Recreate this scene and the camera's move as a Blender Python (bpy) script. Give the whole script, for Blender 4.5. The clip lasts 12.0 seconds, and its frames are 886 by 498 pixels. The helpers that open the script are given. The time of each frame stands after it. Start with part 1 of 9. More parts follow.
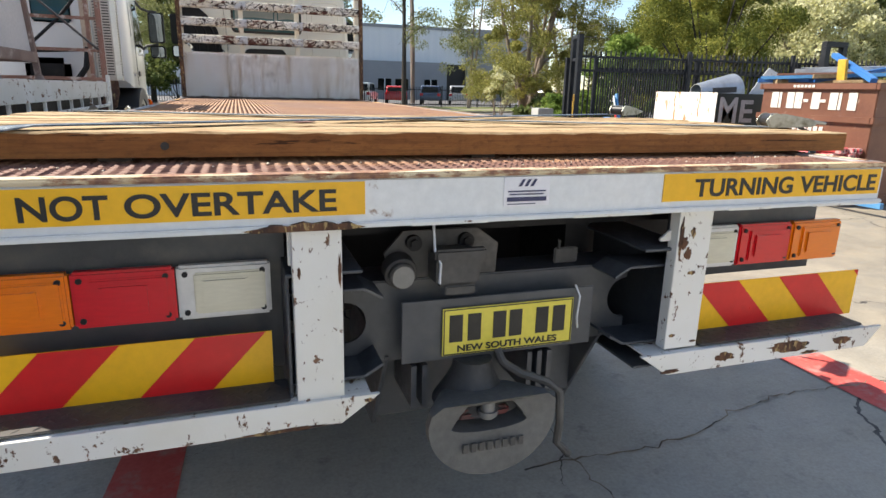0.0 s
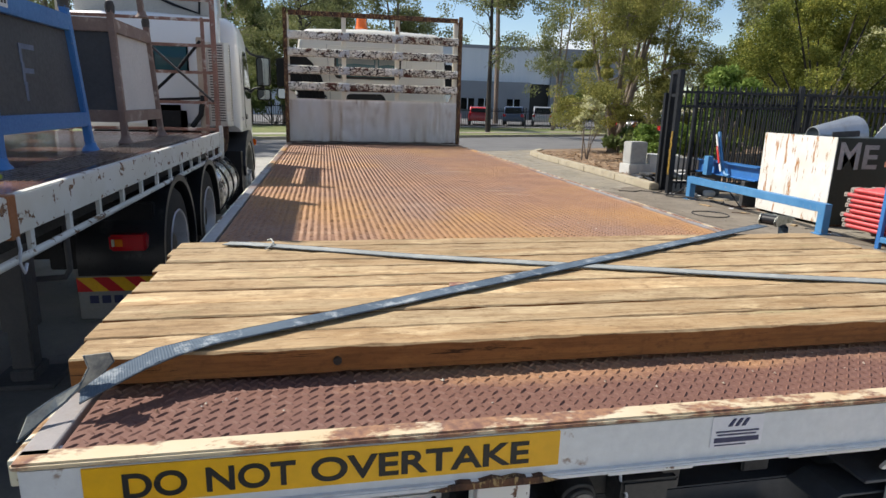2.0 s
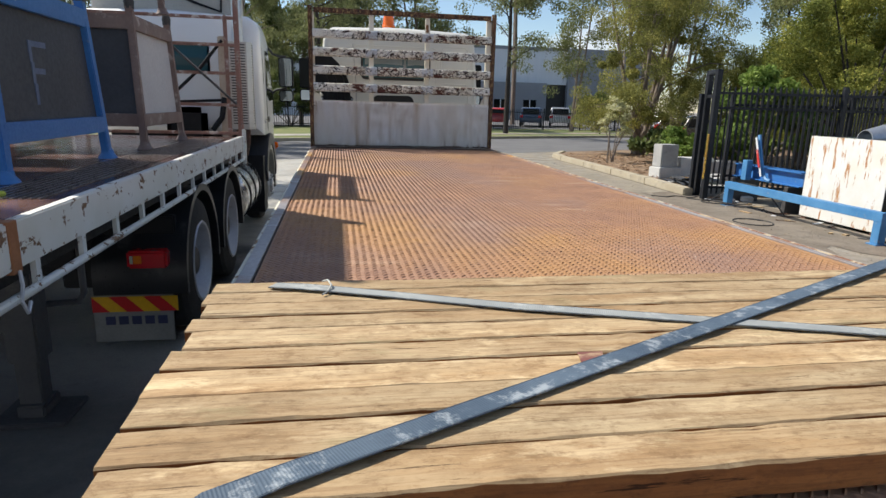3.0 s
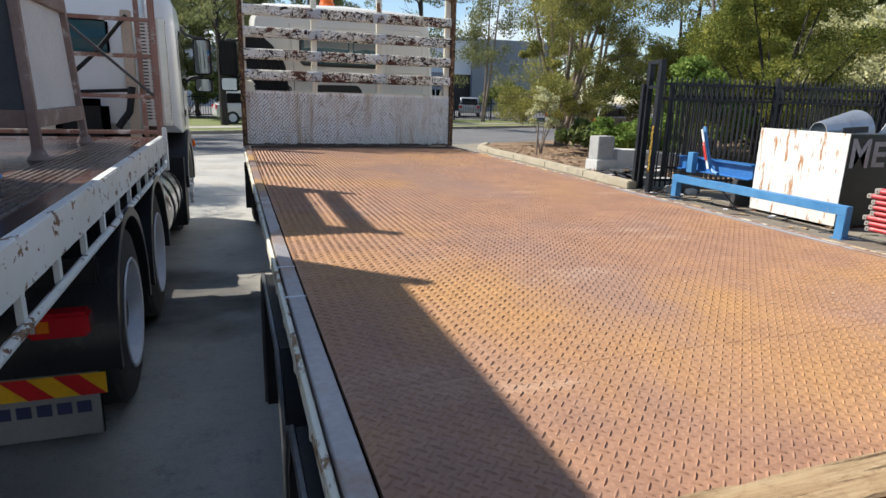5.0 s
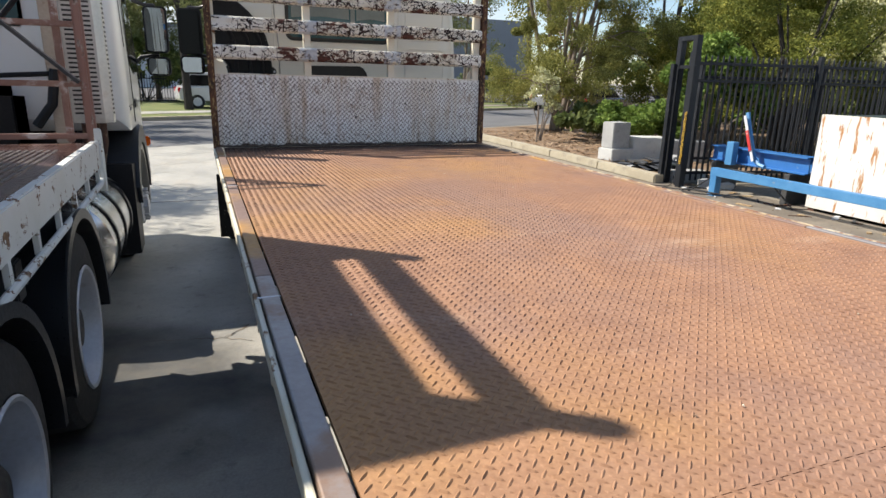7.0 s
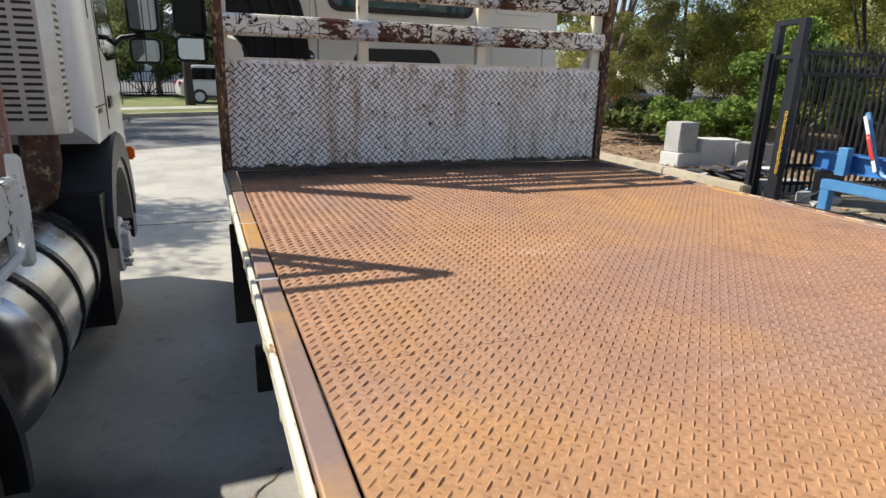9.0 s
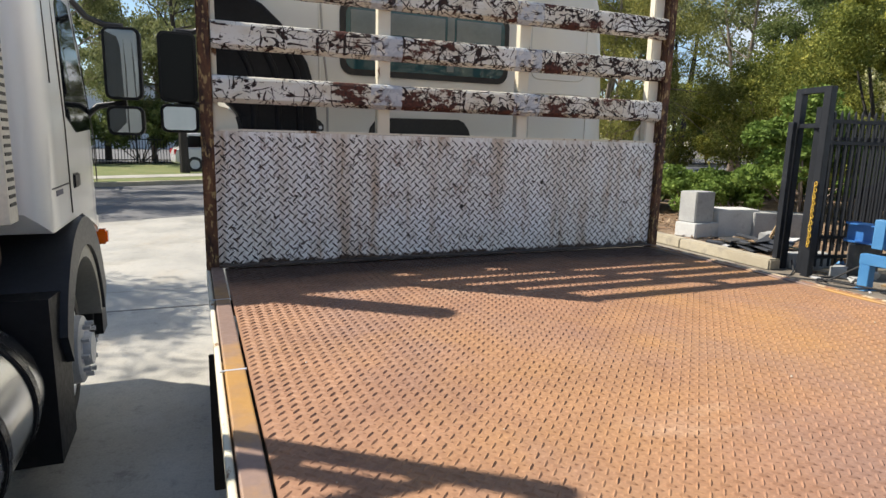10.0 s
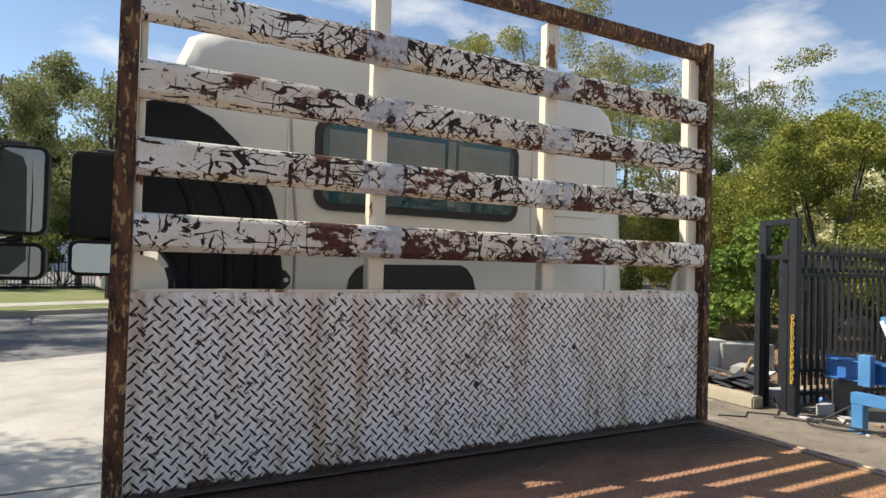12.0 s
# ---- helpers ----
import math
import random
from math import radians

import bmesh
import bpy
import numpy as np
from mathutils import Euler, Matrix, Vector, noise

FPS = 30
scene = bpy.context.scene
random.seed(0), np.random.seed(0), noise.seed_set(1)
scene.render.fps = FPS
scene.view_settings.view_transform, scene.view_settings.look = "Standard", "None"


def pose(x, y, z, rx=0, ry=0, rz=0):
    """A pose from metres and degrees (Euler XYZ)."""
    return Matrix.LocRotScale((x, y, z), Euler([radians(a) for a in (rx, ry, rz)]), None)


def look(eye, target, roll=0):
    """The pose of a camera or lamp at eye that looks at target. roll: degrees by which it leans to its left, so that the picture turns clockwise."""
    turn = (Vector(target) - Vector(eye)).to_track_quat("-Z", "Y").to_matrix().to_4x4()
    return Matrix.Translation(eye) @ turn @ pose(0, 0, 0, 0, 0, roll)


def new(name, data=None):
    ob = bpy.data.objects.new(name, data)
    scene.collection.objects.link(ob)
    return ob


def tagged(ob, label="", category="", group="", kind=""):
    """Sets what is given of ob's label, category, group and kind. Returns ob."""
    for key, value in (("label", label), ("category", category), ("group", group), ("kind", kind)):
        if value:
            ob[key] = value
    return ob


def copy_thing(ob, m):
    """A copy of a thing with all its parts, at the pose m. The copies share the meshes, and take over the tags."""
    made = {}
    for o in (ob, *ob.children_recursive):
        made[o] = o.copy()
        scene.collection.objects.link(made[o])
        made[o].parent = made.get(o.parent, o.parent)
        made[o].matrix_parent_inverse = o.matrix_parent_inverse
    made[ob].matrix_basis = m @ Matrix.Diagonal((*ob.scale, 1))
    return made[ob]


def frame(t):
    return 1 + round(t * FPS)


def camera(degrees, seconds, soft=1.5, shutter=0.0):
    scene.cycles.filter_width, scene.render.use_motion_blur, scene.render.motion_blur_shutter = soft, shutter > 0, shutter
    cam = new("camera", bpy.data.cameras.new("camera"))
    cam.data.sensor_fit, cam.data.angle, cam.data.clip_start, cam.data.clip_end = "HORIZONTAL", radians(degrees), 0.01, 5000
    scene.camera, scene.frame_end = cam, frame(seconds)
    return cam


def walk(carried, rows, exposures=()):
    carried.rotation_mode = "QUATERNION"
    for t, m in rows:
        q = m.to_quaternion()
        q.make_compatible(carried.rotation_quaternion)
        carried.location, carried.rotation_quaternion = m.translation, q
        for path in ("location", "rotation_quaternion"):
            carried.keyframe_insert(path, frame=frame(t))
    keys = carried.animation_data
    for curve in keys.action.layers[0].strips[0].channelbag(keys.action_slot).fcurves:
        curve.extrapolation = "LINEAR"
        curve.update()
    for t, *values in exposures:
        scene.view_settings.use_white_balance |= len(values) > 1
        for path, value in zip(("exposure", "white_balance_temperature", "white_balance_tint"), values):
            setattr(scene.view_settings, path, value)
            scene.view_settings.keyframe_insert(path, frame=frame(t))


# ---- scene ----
cam = camera(72.7, 12.0)
PATH = [
    (0, (-0.545, -1.245, 1.326), (0.076, 0.586, 0.817), 1.4),
    (0.5, (-0.575, -1.246, 1.461), (0.037, 0.589, 0.954), 1.3),
    (1, (-0.615, -1.221, 1.566), (-0.062, 0.644, 1.098), 1.4),
    (1.5, (-0.655, -1.138, 1.673), (-0.171, 0.748, 1.213), 1.4),
    (2, (-0.725, -0.955, 1.726), (-0.343, 0.952, 1.259), 1.6),
    (2.5, (-0.793, -0.736, 1.748), (-0.48, 1.183, 1.278), 1.6),
    (4.5, (-1.249, 0.426, 1.697), (-0.677, 2.289, 1.245), 1.6),
    (5, (-1.354, 0.709, 1.743), (-0.711, 2.539, 1.253), 1.7),
    (5.5, (-1.378, 1.121, 1.746), (-0.67, 2.915, 1.218), 1.7),
    (6, (-1.369, 1.555, 1.742), (-0.654, 3.344, 1.203), 1.7),
    (6.5, (-1.382, 1.978, 1.748), (-0.661, 3.762, 1.204), 1.7),
    (7, (-1.35, 2.451, 1.759), (-0.625, 4.234, 1.213), 1.5),
    (7.2, (-1.39, 2.628, 1.794), (-0.658, 4.401, 1.228), 1.3),
    (9, (-1.335, 4.351, 1.705), (-0.618, 6.131, 1.143), 1.6),
    (9.5, (-1.308, 4.765, 1.72), (-0.571, 6.545, 1.184), 1.5),
    (10, (-1.268, 5.096, 1.733), (-0.517, 6.915, 1.376), 1.5),
    (10.5, (-1.276, 5.38, 1.78), (-0.518, 7.221, 1.588), 1.6),
    (11, (-1.258, 5.651, 1.817), (-0.49, 7.498, 1.78), 1.8),
    (11.5, (-1.211, 5.852, 1.864), (-0.434, 7.695, 1.879), 1.9),
    (12, (-1.204, 5.941, 1.856), (-0.271, 7.709, 1.901), 1.6),
]
walk(cam, [(t, look(eye, target, roll)) for t, eye, target, roll in PATH], [(t, stops, kelvin, 10) for t, stops, kelvin in ((0, 1.12, 6900), (0.5, 1.0, 6850), (1.0, 0.8, 6800), (2.0, 0.5, 6600), (2.6, 0.44, 6550), (4.5, 0.52, 6450), (5.5, 0.70, 6400), (7, 0.68, 6600), (9.5, 0.62, 6700), (11, 0.72, 6850), (12, 0.68, 6950))])

# ---- light ----
SUN_FROM = Vector((-1.31, 0.96, 1.75)).normalized()
world = bpy.data.worlds.new("sky")
scene.world = world
world.use_nodes = True
wn, wl = world.node_tree.nodes, world.node_tree.links
wn.clear()
sky = wn.new("ShaderNodeTexSky")
sky.sky_type, sky.sun_disc = "NISHITA", False
sky.sun_elevation, sky.sun_rotation = radians(47), radians(306)
sky.air_density, sky.dust_density, sky.ozone_density = 1.0, 0.15, 2.5
coord = wn.new("ShaderNodeTexCoord")
stretch = wn.new("ShaderNodeMapping")
stretch.inputs["Scale"].default_value = (1.6, 1.6, 4.2)
stretch.inputs["Location"].default_value = (0.7, 0.2, 0.1)
cloud = wn.new("ShaderNodeTexNoise")
cloud.inputs["Scale"].default_value, cloud.inputs["Detail"].default_value, cloud.inputs["Roughness"].default_value = 1.7, 9.0, 0.56
cover = wn.new("ShaderNodeValToRGB")
cover.color_ramp.elements[0].position, cover.color_ramp.elements[1].position = 0.52, 0.70
blend = wn.new("ShaderNodeMix")
blend.data_type = "RGBA"
blend.inputs["B"].default_value = (6.7, 6.85, 7.1, 1)
back = wn.new("ShaderNodeBackground")
back.inputs["Strength"].default_value = 0.098
wout = wn.new("ShaderNodeOutputWorld")
wl.new(coord.outputs["Generated"], stretch.inputs["Vector"])
wl.new(stretch.outputs["Vector"], cloud.inputs["Vector"])
wl.new(cloud.outputs["Fac"], cover.inputs["Fac"])
wl.new(cover.outputs["Color"], blend.inputs["Factor"])
wl.new(sky.outputs["Color"], blend.inputs["A"])
wl.new(blend.outputs["Result"], back.inputs["Color"])
wl.new(back.outputs["Background"], wout.inputs["Surface"])
sun_data = bpy.data.lights.new("sun", "SUN")
sun_data.energy, sun_data.angle, sun_data.color = 5.0, radians(0.53), (1.0, 0.94, 0.85)
sun = new("sun", sun_data)
sun.matrix_world = look((0, 0, 30), Vector((0, 0, 30)) - SUN_FROM)

# ---- materials ----
def nodes_of(name):
    m = bpy.data.materials.new(name)
    m.use_nodes = True
    t = m.node_tree
    return m, t.nodes, t.links, t.nodes["Principled BSDF"]


def noise_node(n, l, scale, detail=4.0, rough=0.55, stretch=None, seeded=False):
    tc = n.new("ShaderNodeTexCoord")
    src = tc.outputs["Object"]
    if stretch:
        mp = n.new("ShaderNodeMapping")
        mp.inputs["Scale"].default_value = stretch
        l.new(src, mp.inputs["Vector"])
        src = mp.outputs["Vector"]
    if seeded:
        info = n.new("ShaderNodeObjectInfo")
        mul = n.new("ShaderNodeMath")
        mul.operation = "MULTIPLY"
        mul.inputs[1].default_value = 37.0
        l.new(info.outputs["Random"], mul.inputs[0])
        add = n.new("ShaderNodeVectorMath")
        l.new(src, add.inputs[0])
        l.new(mul.outputs[0], add.inputs[1])
        src = add.outputs["Vector"]
    t = n.new("ShaderNodeTexNoise")
    t.inputs["Scale"].default_value, t.inputs["Detail"].default_value, t.inputs["Roughness"].default_value = scale, detail, rough
    l.new(src, t.inputs["Vector"])
    return t.outputs["Fac"]


def ramp(n, l, fac, lo, hi, a=(0, 0, 0), b=(1, 1, 1)):
    r = n.new("ShaderNodeValToRGB")
    e = r.color_ramp.elements
    e[0].position, e[1].position = lo, hi
    e[0].color, e[1].color = (*a, 1), (*b, 1)
    l.new(fac, r.inputs["Fac"])
    return r.outputs["Color"]


def mixed(n, l, fac, a, b):
    m = n.new("ShaderNodeMix")
    m.data_type = "RGBA"
    if isinstance(fac, float):
        m.inputs["Factor"].default_value = fac
    else:
        l.new(fac, m.inputs["Factor"])
    for key, v in (("A", a), ("B", b)):
        if isinstance(v, tuple):
            m.inputs[key].default_value = (*v, 1)
        else:
            l.new(v, m.inputs[key])
    return m.outputs["Result"]


def bumped(n, l, bsdf, fac, strength=0.3, dist=0.005):
    b = n.new("ShaderNodeBump")
    b.inputs["Strength"].default_value, b.inputs["Distance"].default_value = strength, dist
    l.new(fac, b.inputs["Height"])
    l.new(b.outputs["Normal"], bsdf.inputs["Normal"])


def surface(name, a, b, rough=0.6, metal=0.0, scale=3.0, fine=40.0, dirt=None, dirt_at=(0.55, 0.75), dirt_scale=2.0,
            bump=0.15, stretch=None, seeded=False, coat=0.0, dirt_detail=8.0, spec=0.5, mottle=0.3):
    """Two tones at a broad scale, fine grain in colour and relief, and stains of a third colour."""
    m, n, l, p = nodes_of(name)
    broad = noise_node(n, l, scale, 5, 0.6, stretch, seeded)
    grain = noise_node(n, l, fine, 3, 0.6, stretch, seeded)
    col = mixed(n, l, ramp(n, l, broad, 0.35, 0.65), a, b)
    col = mixed(n, l, ramp(n, l, grain, 0.3, 0.8, (0, 0, 0), (mottle, mottle, mottle)), col, tuple(c * 0.55 for c in a))
    if dirt:
        spots = noise_node(n, l, dirt_scale, dirt_detail, 0.65, stretch, seeded)
        col = mixed(n, l, ramp(n, l, spots, *dirt_at), col, dirt)
    l.new(col, p.inputs["Base Color"])
    p.inputs["Metallic"].default_value = metal
    if mottle < 0.1:
        p.inputs["Roughness"].default_value = rough
    else:
        l.new(ramp(n, l, grain, 0.2, 0.8, (max(rough - 0.1, 0.02),) * 3, (min(rough + 0.1, 1),) * 3), p.inputs["Roughness"])
    p.inputs["Coat Weight"].default_value = coat
    p.inputs["Specular IOR Level"].default_value = spec
    p.inputs["Coat Roughness"].default_value = 0.1
    if bump:
        bumped(n, l, p, grain, bump, 0.004)
    return m


def chipped(name, paint, paint2, rust, rust2, lo=0.52, hi=0.55, scale=5.0, stretch=(1, 1, 1), rough=0.5):
    """Old paint that has flaked off to rust in ragged patches and streaks."""
    m, n, l, p = nodes_of(name)
    big = noise_node(n, l, scale, 10, 0.68, stretch)
    fine = noise_node(n, l, 60.0, 4, 0.6)
    tone = noise_node(n, l, 2.5, 4, 0.6)
    coat = mixed(n, l, ramp(n, l, tone, 0.35, 0.7), paint, paint2)
    iron = mixed(n, l, ramp(n, l, fine, 0.35, 0.65), rust, rust2)
    gone = ramp(n, l, big, lo, hi)
    l.new(mixed(n, l, gone, coat, iron), p.inputs["Base Color"])
    l.new(mixed(n, l, gone, (rough,) * 3, (0.85,) * 3), p.inputs["Roughness"])
    bumped(n, l, p, big, 0.35, 0.003)
    return m


M = {}


def yard_concrete():
    """Old slabs: cloudy grey, greasy dark blotches, brown dust, branching cracks and two sawn joints across the drive.
    Shade by and under the trucks is painted in.
    """
    m, n, l, p = nodes_of("yard_concrete")
    fine = noise_node(n, l, 70.0, 4, 0.65)
    col = mixed(n, l, ramp(n, l, noise_node(n, l, 0.6, 7, 0.62), 0.35, 0.65), (0.38, 0.37, 0.335), (0.48, 0.46, 0.405))
    col = mixed(n, l, ramp(n, l, noise_node(n, l, 1.7, 8, 0.68), 0.54, 0.74, b=(0.5, 0.5, 0.5)), col, (0.25, 0.245, 0.235))
    col = mixed(n, l, ramp(n, l, noise_node(n, l, 0.9, 8, 0.7, (1, 0.7, 1)), 0.54, 0.72, b=(0.5, 0.5, 0.5)), col, (0.40, 0.33, 0.235))
    col = mixed(n, l, ramp(n, l, noise_node(n, l, 5.0, 8, 0.72), 0.58, 0.68, b=(0.6, 0.6, 0.6)), col, (0.15, 0.145, 0.135))
    col = mixed(n, l, ramp(n, l, noise_node(n, l, 13.0, 8, 0.75), 0.5, 0.68, b=(0.4, 0.4, 0.4)), col, (0.22, 0.215, 0.205))
    col = mixed(n, l, ramp(n, l, fine, 0.35, 0.75, b=(0.4, 0.4, 0.4)), col, (0.17, 0.165, 0.155))
    # tan dust lying over the open side of the yard
    dust_at = n.new("ShaderNodeTexCoord")
    dust_x = n.new("ShaderNodeSeparateXYZ")
    l.new(dust_at.outputs["Object"], dust_x.inputs[0])
    dust = n.new("ShaderNodeMath")
    dust.operation = "MULTIPLY_ADD"
    l.new(noise_node(n, l, 0.7, 8, 0.68), dust.inputs[0])
    dust.inputs[1].default_value = 3.0
    l.new(dust_x.outputs["X"], dust.inputs[2])
    dusty = n.new("ShaderNodeMapRange")
    dusty.inputs["From Min"].default_value, dusty.inputs["From Max"].default_value = 2.5, 4.4
    dusty.inputs["To Max"].default_value = 0.7
    l.new(dust.outputs[0], dusty.inputs["Value"])
    col = mixed(n, l, dusty.outputs[0], col, mixed(n, l, ramp(n, l, noise_node(n, l, 3.0, 8, 0.72), 0.38, 0.62), (0.15, 0.125, 0.09), (0.25, 0.205, 0.14)))
    # shade between the trucks, painted as a dark pool in the concrete
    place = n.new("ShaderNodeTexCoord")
    alley_shade = n.new("ShaderNodeVectorMath")
    alley_shade.operation = "DISTANCE"
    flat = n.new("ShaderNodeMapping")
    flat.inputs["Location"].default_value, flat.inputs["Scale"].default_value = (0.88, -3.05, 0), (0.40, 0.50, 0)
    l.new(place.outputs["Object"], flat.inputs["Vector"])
    l.new(flat.outputs["Vector"], alley_shade.inputs[0])
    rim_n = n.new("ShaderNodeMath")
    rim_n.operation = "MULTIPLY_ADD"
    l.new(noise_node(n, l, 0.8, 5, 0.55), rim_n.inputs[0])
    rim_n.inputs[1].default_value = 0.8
    l.new(alley_shade.outputs["Value"], rim_n.inputs[2])
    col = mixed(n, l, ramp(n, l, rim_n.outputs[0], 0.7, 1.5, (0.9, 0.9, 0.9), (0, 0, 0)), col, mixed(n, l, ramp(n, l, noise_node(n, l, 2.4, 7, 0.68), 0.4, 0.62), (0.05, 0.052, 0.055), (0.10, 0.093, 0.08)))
    # shade under the parked trailer, painted darker into the concrete
    shade_reach = n.new("ShaderNodeMath")
    shade_reach.operation = "MULTIPLY_ADD"
    l.new(noise_node(n, l, 1.1, 7, 0.62), shade_reach.inputs[0])
    shade_reach.inputs[1].default_value = 1.1
    l.new(dust_x.outputs["X"], shade_reach.inputs[2])
    trailer_shade = n.new("ShaderNodeMapRange")
    trailer_shade.inputs["From Min"].default_value, trailer_shade.inputs["From Max"].default_value = -0.85, -1.45
    trailer_shade.inputs["To Max"].default_value = 0.8
    l.new(shade_reach.outputs[0], trailer_shade.inputs["Value"])
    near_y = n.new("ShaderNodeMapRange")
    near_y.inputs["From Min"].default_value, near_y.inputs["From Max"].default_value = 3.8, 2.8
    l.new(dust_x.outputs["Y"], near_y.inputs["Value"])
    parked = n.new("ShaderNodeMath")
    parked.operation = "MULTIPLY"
    l.new(trailer_shade.outputs[0], parked.inputs[0])
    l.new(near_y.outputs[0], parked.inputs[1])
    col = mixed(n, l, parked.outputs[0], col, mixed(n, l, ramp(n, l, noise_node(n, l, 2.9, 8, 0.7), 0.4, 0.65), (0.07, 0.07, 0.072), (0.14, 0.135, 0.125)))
    tc = n.new("ShaderNodeTexCoord")
    warp = n.new("ShaderNodeTexNoise")
    warp.inputs["Scale"].default_value, warp.inputs["Detail"].default_value = 2.2, 8.0
    l.new(tc.outputs["Object"], warp.inputs["Vector"])
    wm = n.new("ShaderNodeMix")
    wm.data_type, wm.blend_type = "RGBA", "LINEAR_LIGHT"
    wm.inputs["Factor"].default_value = 0.28
    l.new(tc.outputs["Object"], wm.inputs["A"])
    l.new(warp.outputs["Color"], wm.inputs["B"])
    vo = n.new("ShaderNodeTexVoronoi")
    vo.feature = "DISTANCE_TO_EDGE"
    vo.inputs["Scale"].default_value = 0.42
    l.new(wm.outputs["Result"], vo.inputs["Vector"])
    thin = n.new("ShaderNodeMath")
    thin.operation = "LESS_THAN"
    l.new(vo.outputs["Distance"], thin.inputs[0])
    east = n.new("ShaderNodeMapRange")
    east.inputs["From Min"].default_value, east.inputs["From Max"].default_value = -0.9, 0.2
    l.new(dust_x.outputs["X"], east.inputs["Value"])
    width = n.new("ShaderNodeMath")
    width.operation = "MULTIPLY"
    l.new(ramp(n, l, noise_node(n, l, 0.8, 3, 0.5), 0.38, 0.60, b=(0.004, 0.004, 0.004)), width.inputs[0])
    l.new(east.outputs[0], width.inputs[1])
    l.new(width.outputs[0], thin.inputs[1])
    col = mixed(n, l, thin.outputs[0], col, (0.04, 0.037, 0.034))
    sep = n.new("ShaderNodeSeparateXYZ")
    l.new(tc.outputs["Object"], sep.inputs[0])
    for y, w in ((11.55, 0.022), (12.35, 0.006), (-0.4, 0.006)):
        joint = n.new("ShaderNodeMath")
        joint.operation = "COMPARE"
        l.new(sep.outputs["Y"], joint.inputs[0])
        joint.inputs[1].default_value, joint.inputs[2].default_value = y, w
        col = mixed(n, l, joint.outputs[0], col, (0.055, 0.05, 0.045))
    l.new(col, p.inputs["Base Color"])
    l.new(ramp(n, l, noise_node(n, l, 1.3, 7, 0.65), 0.38, 0.62, (0.34, 0.34, 0.34), (0.74, 0.74, 0.74)), p.inputs["Roughness"])
    p.inputs["Specular IOR Level"].default_value = 0.3
    bumped(n, l, p, fine, 0.3, 0.004)
    return m


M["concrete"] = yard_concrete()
M["grit"] = surface("mixed_grit", (0.10, 0.07, 0.05), (0.3, 0.24, 0.17), 0.95, 0, 6, 60, (0.04, 0.04, 0.04), (0.5, 0.6), 9, 0.2)
M["galv"] = surface("galvanised_sheet", (0.5, 0.53, 0.56), (0.58, 0.6, 0.62), 0.35, 0.8, 5, 40, (0.42, 0.42, 0.42), (0.5, 0.7), 8, 0.04)
M["asphalt"] = surface("asphalt", (0.11, 0.11, 0.115), (0.15, 0.15, 0.15), 0.9, 0, 0.8, 90, (0.2, 0.2, 0.19), (0.6, 0.8), 1.5, 0.3)
M["grass"] = surface("grass", (0.10, 0.14, 0.035), (0.17, 0.18, 0.06), 0.95, 0, 0.8, 30, (0.22, 0.19, 0.09), (0.55, 0.75), 1.3, 0.6)
M["mulch"] = surface("mulch", (0.16, 0.10, 0.06), (0.26, 0.18, 0.11), 0.95, 0, 3, 40, (0.33, 0.27, 0.2), (0.55, 0.7), 9, 0.8)
M["kerb"] = surface("kerb", (0.37, 0.32, 0.23), (0.44, 0.39, 0.29), 0.85, 0, 2, 50, (0.2, 0.18, 0.15), (0.55, 0.75), 3, 0.3)


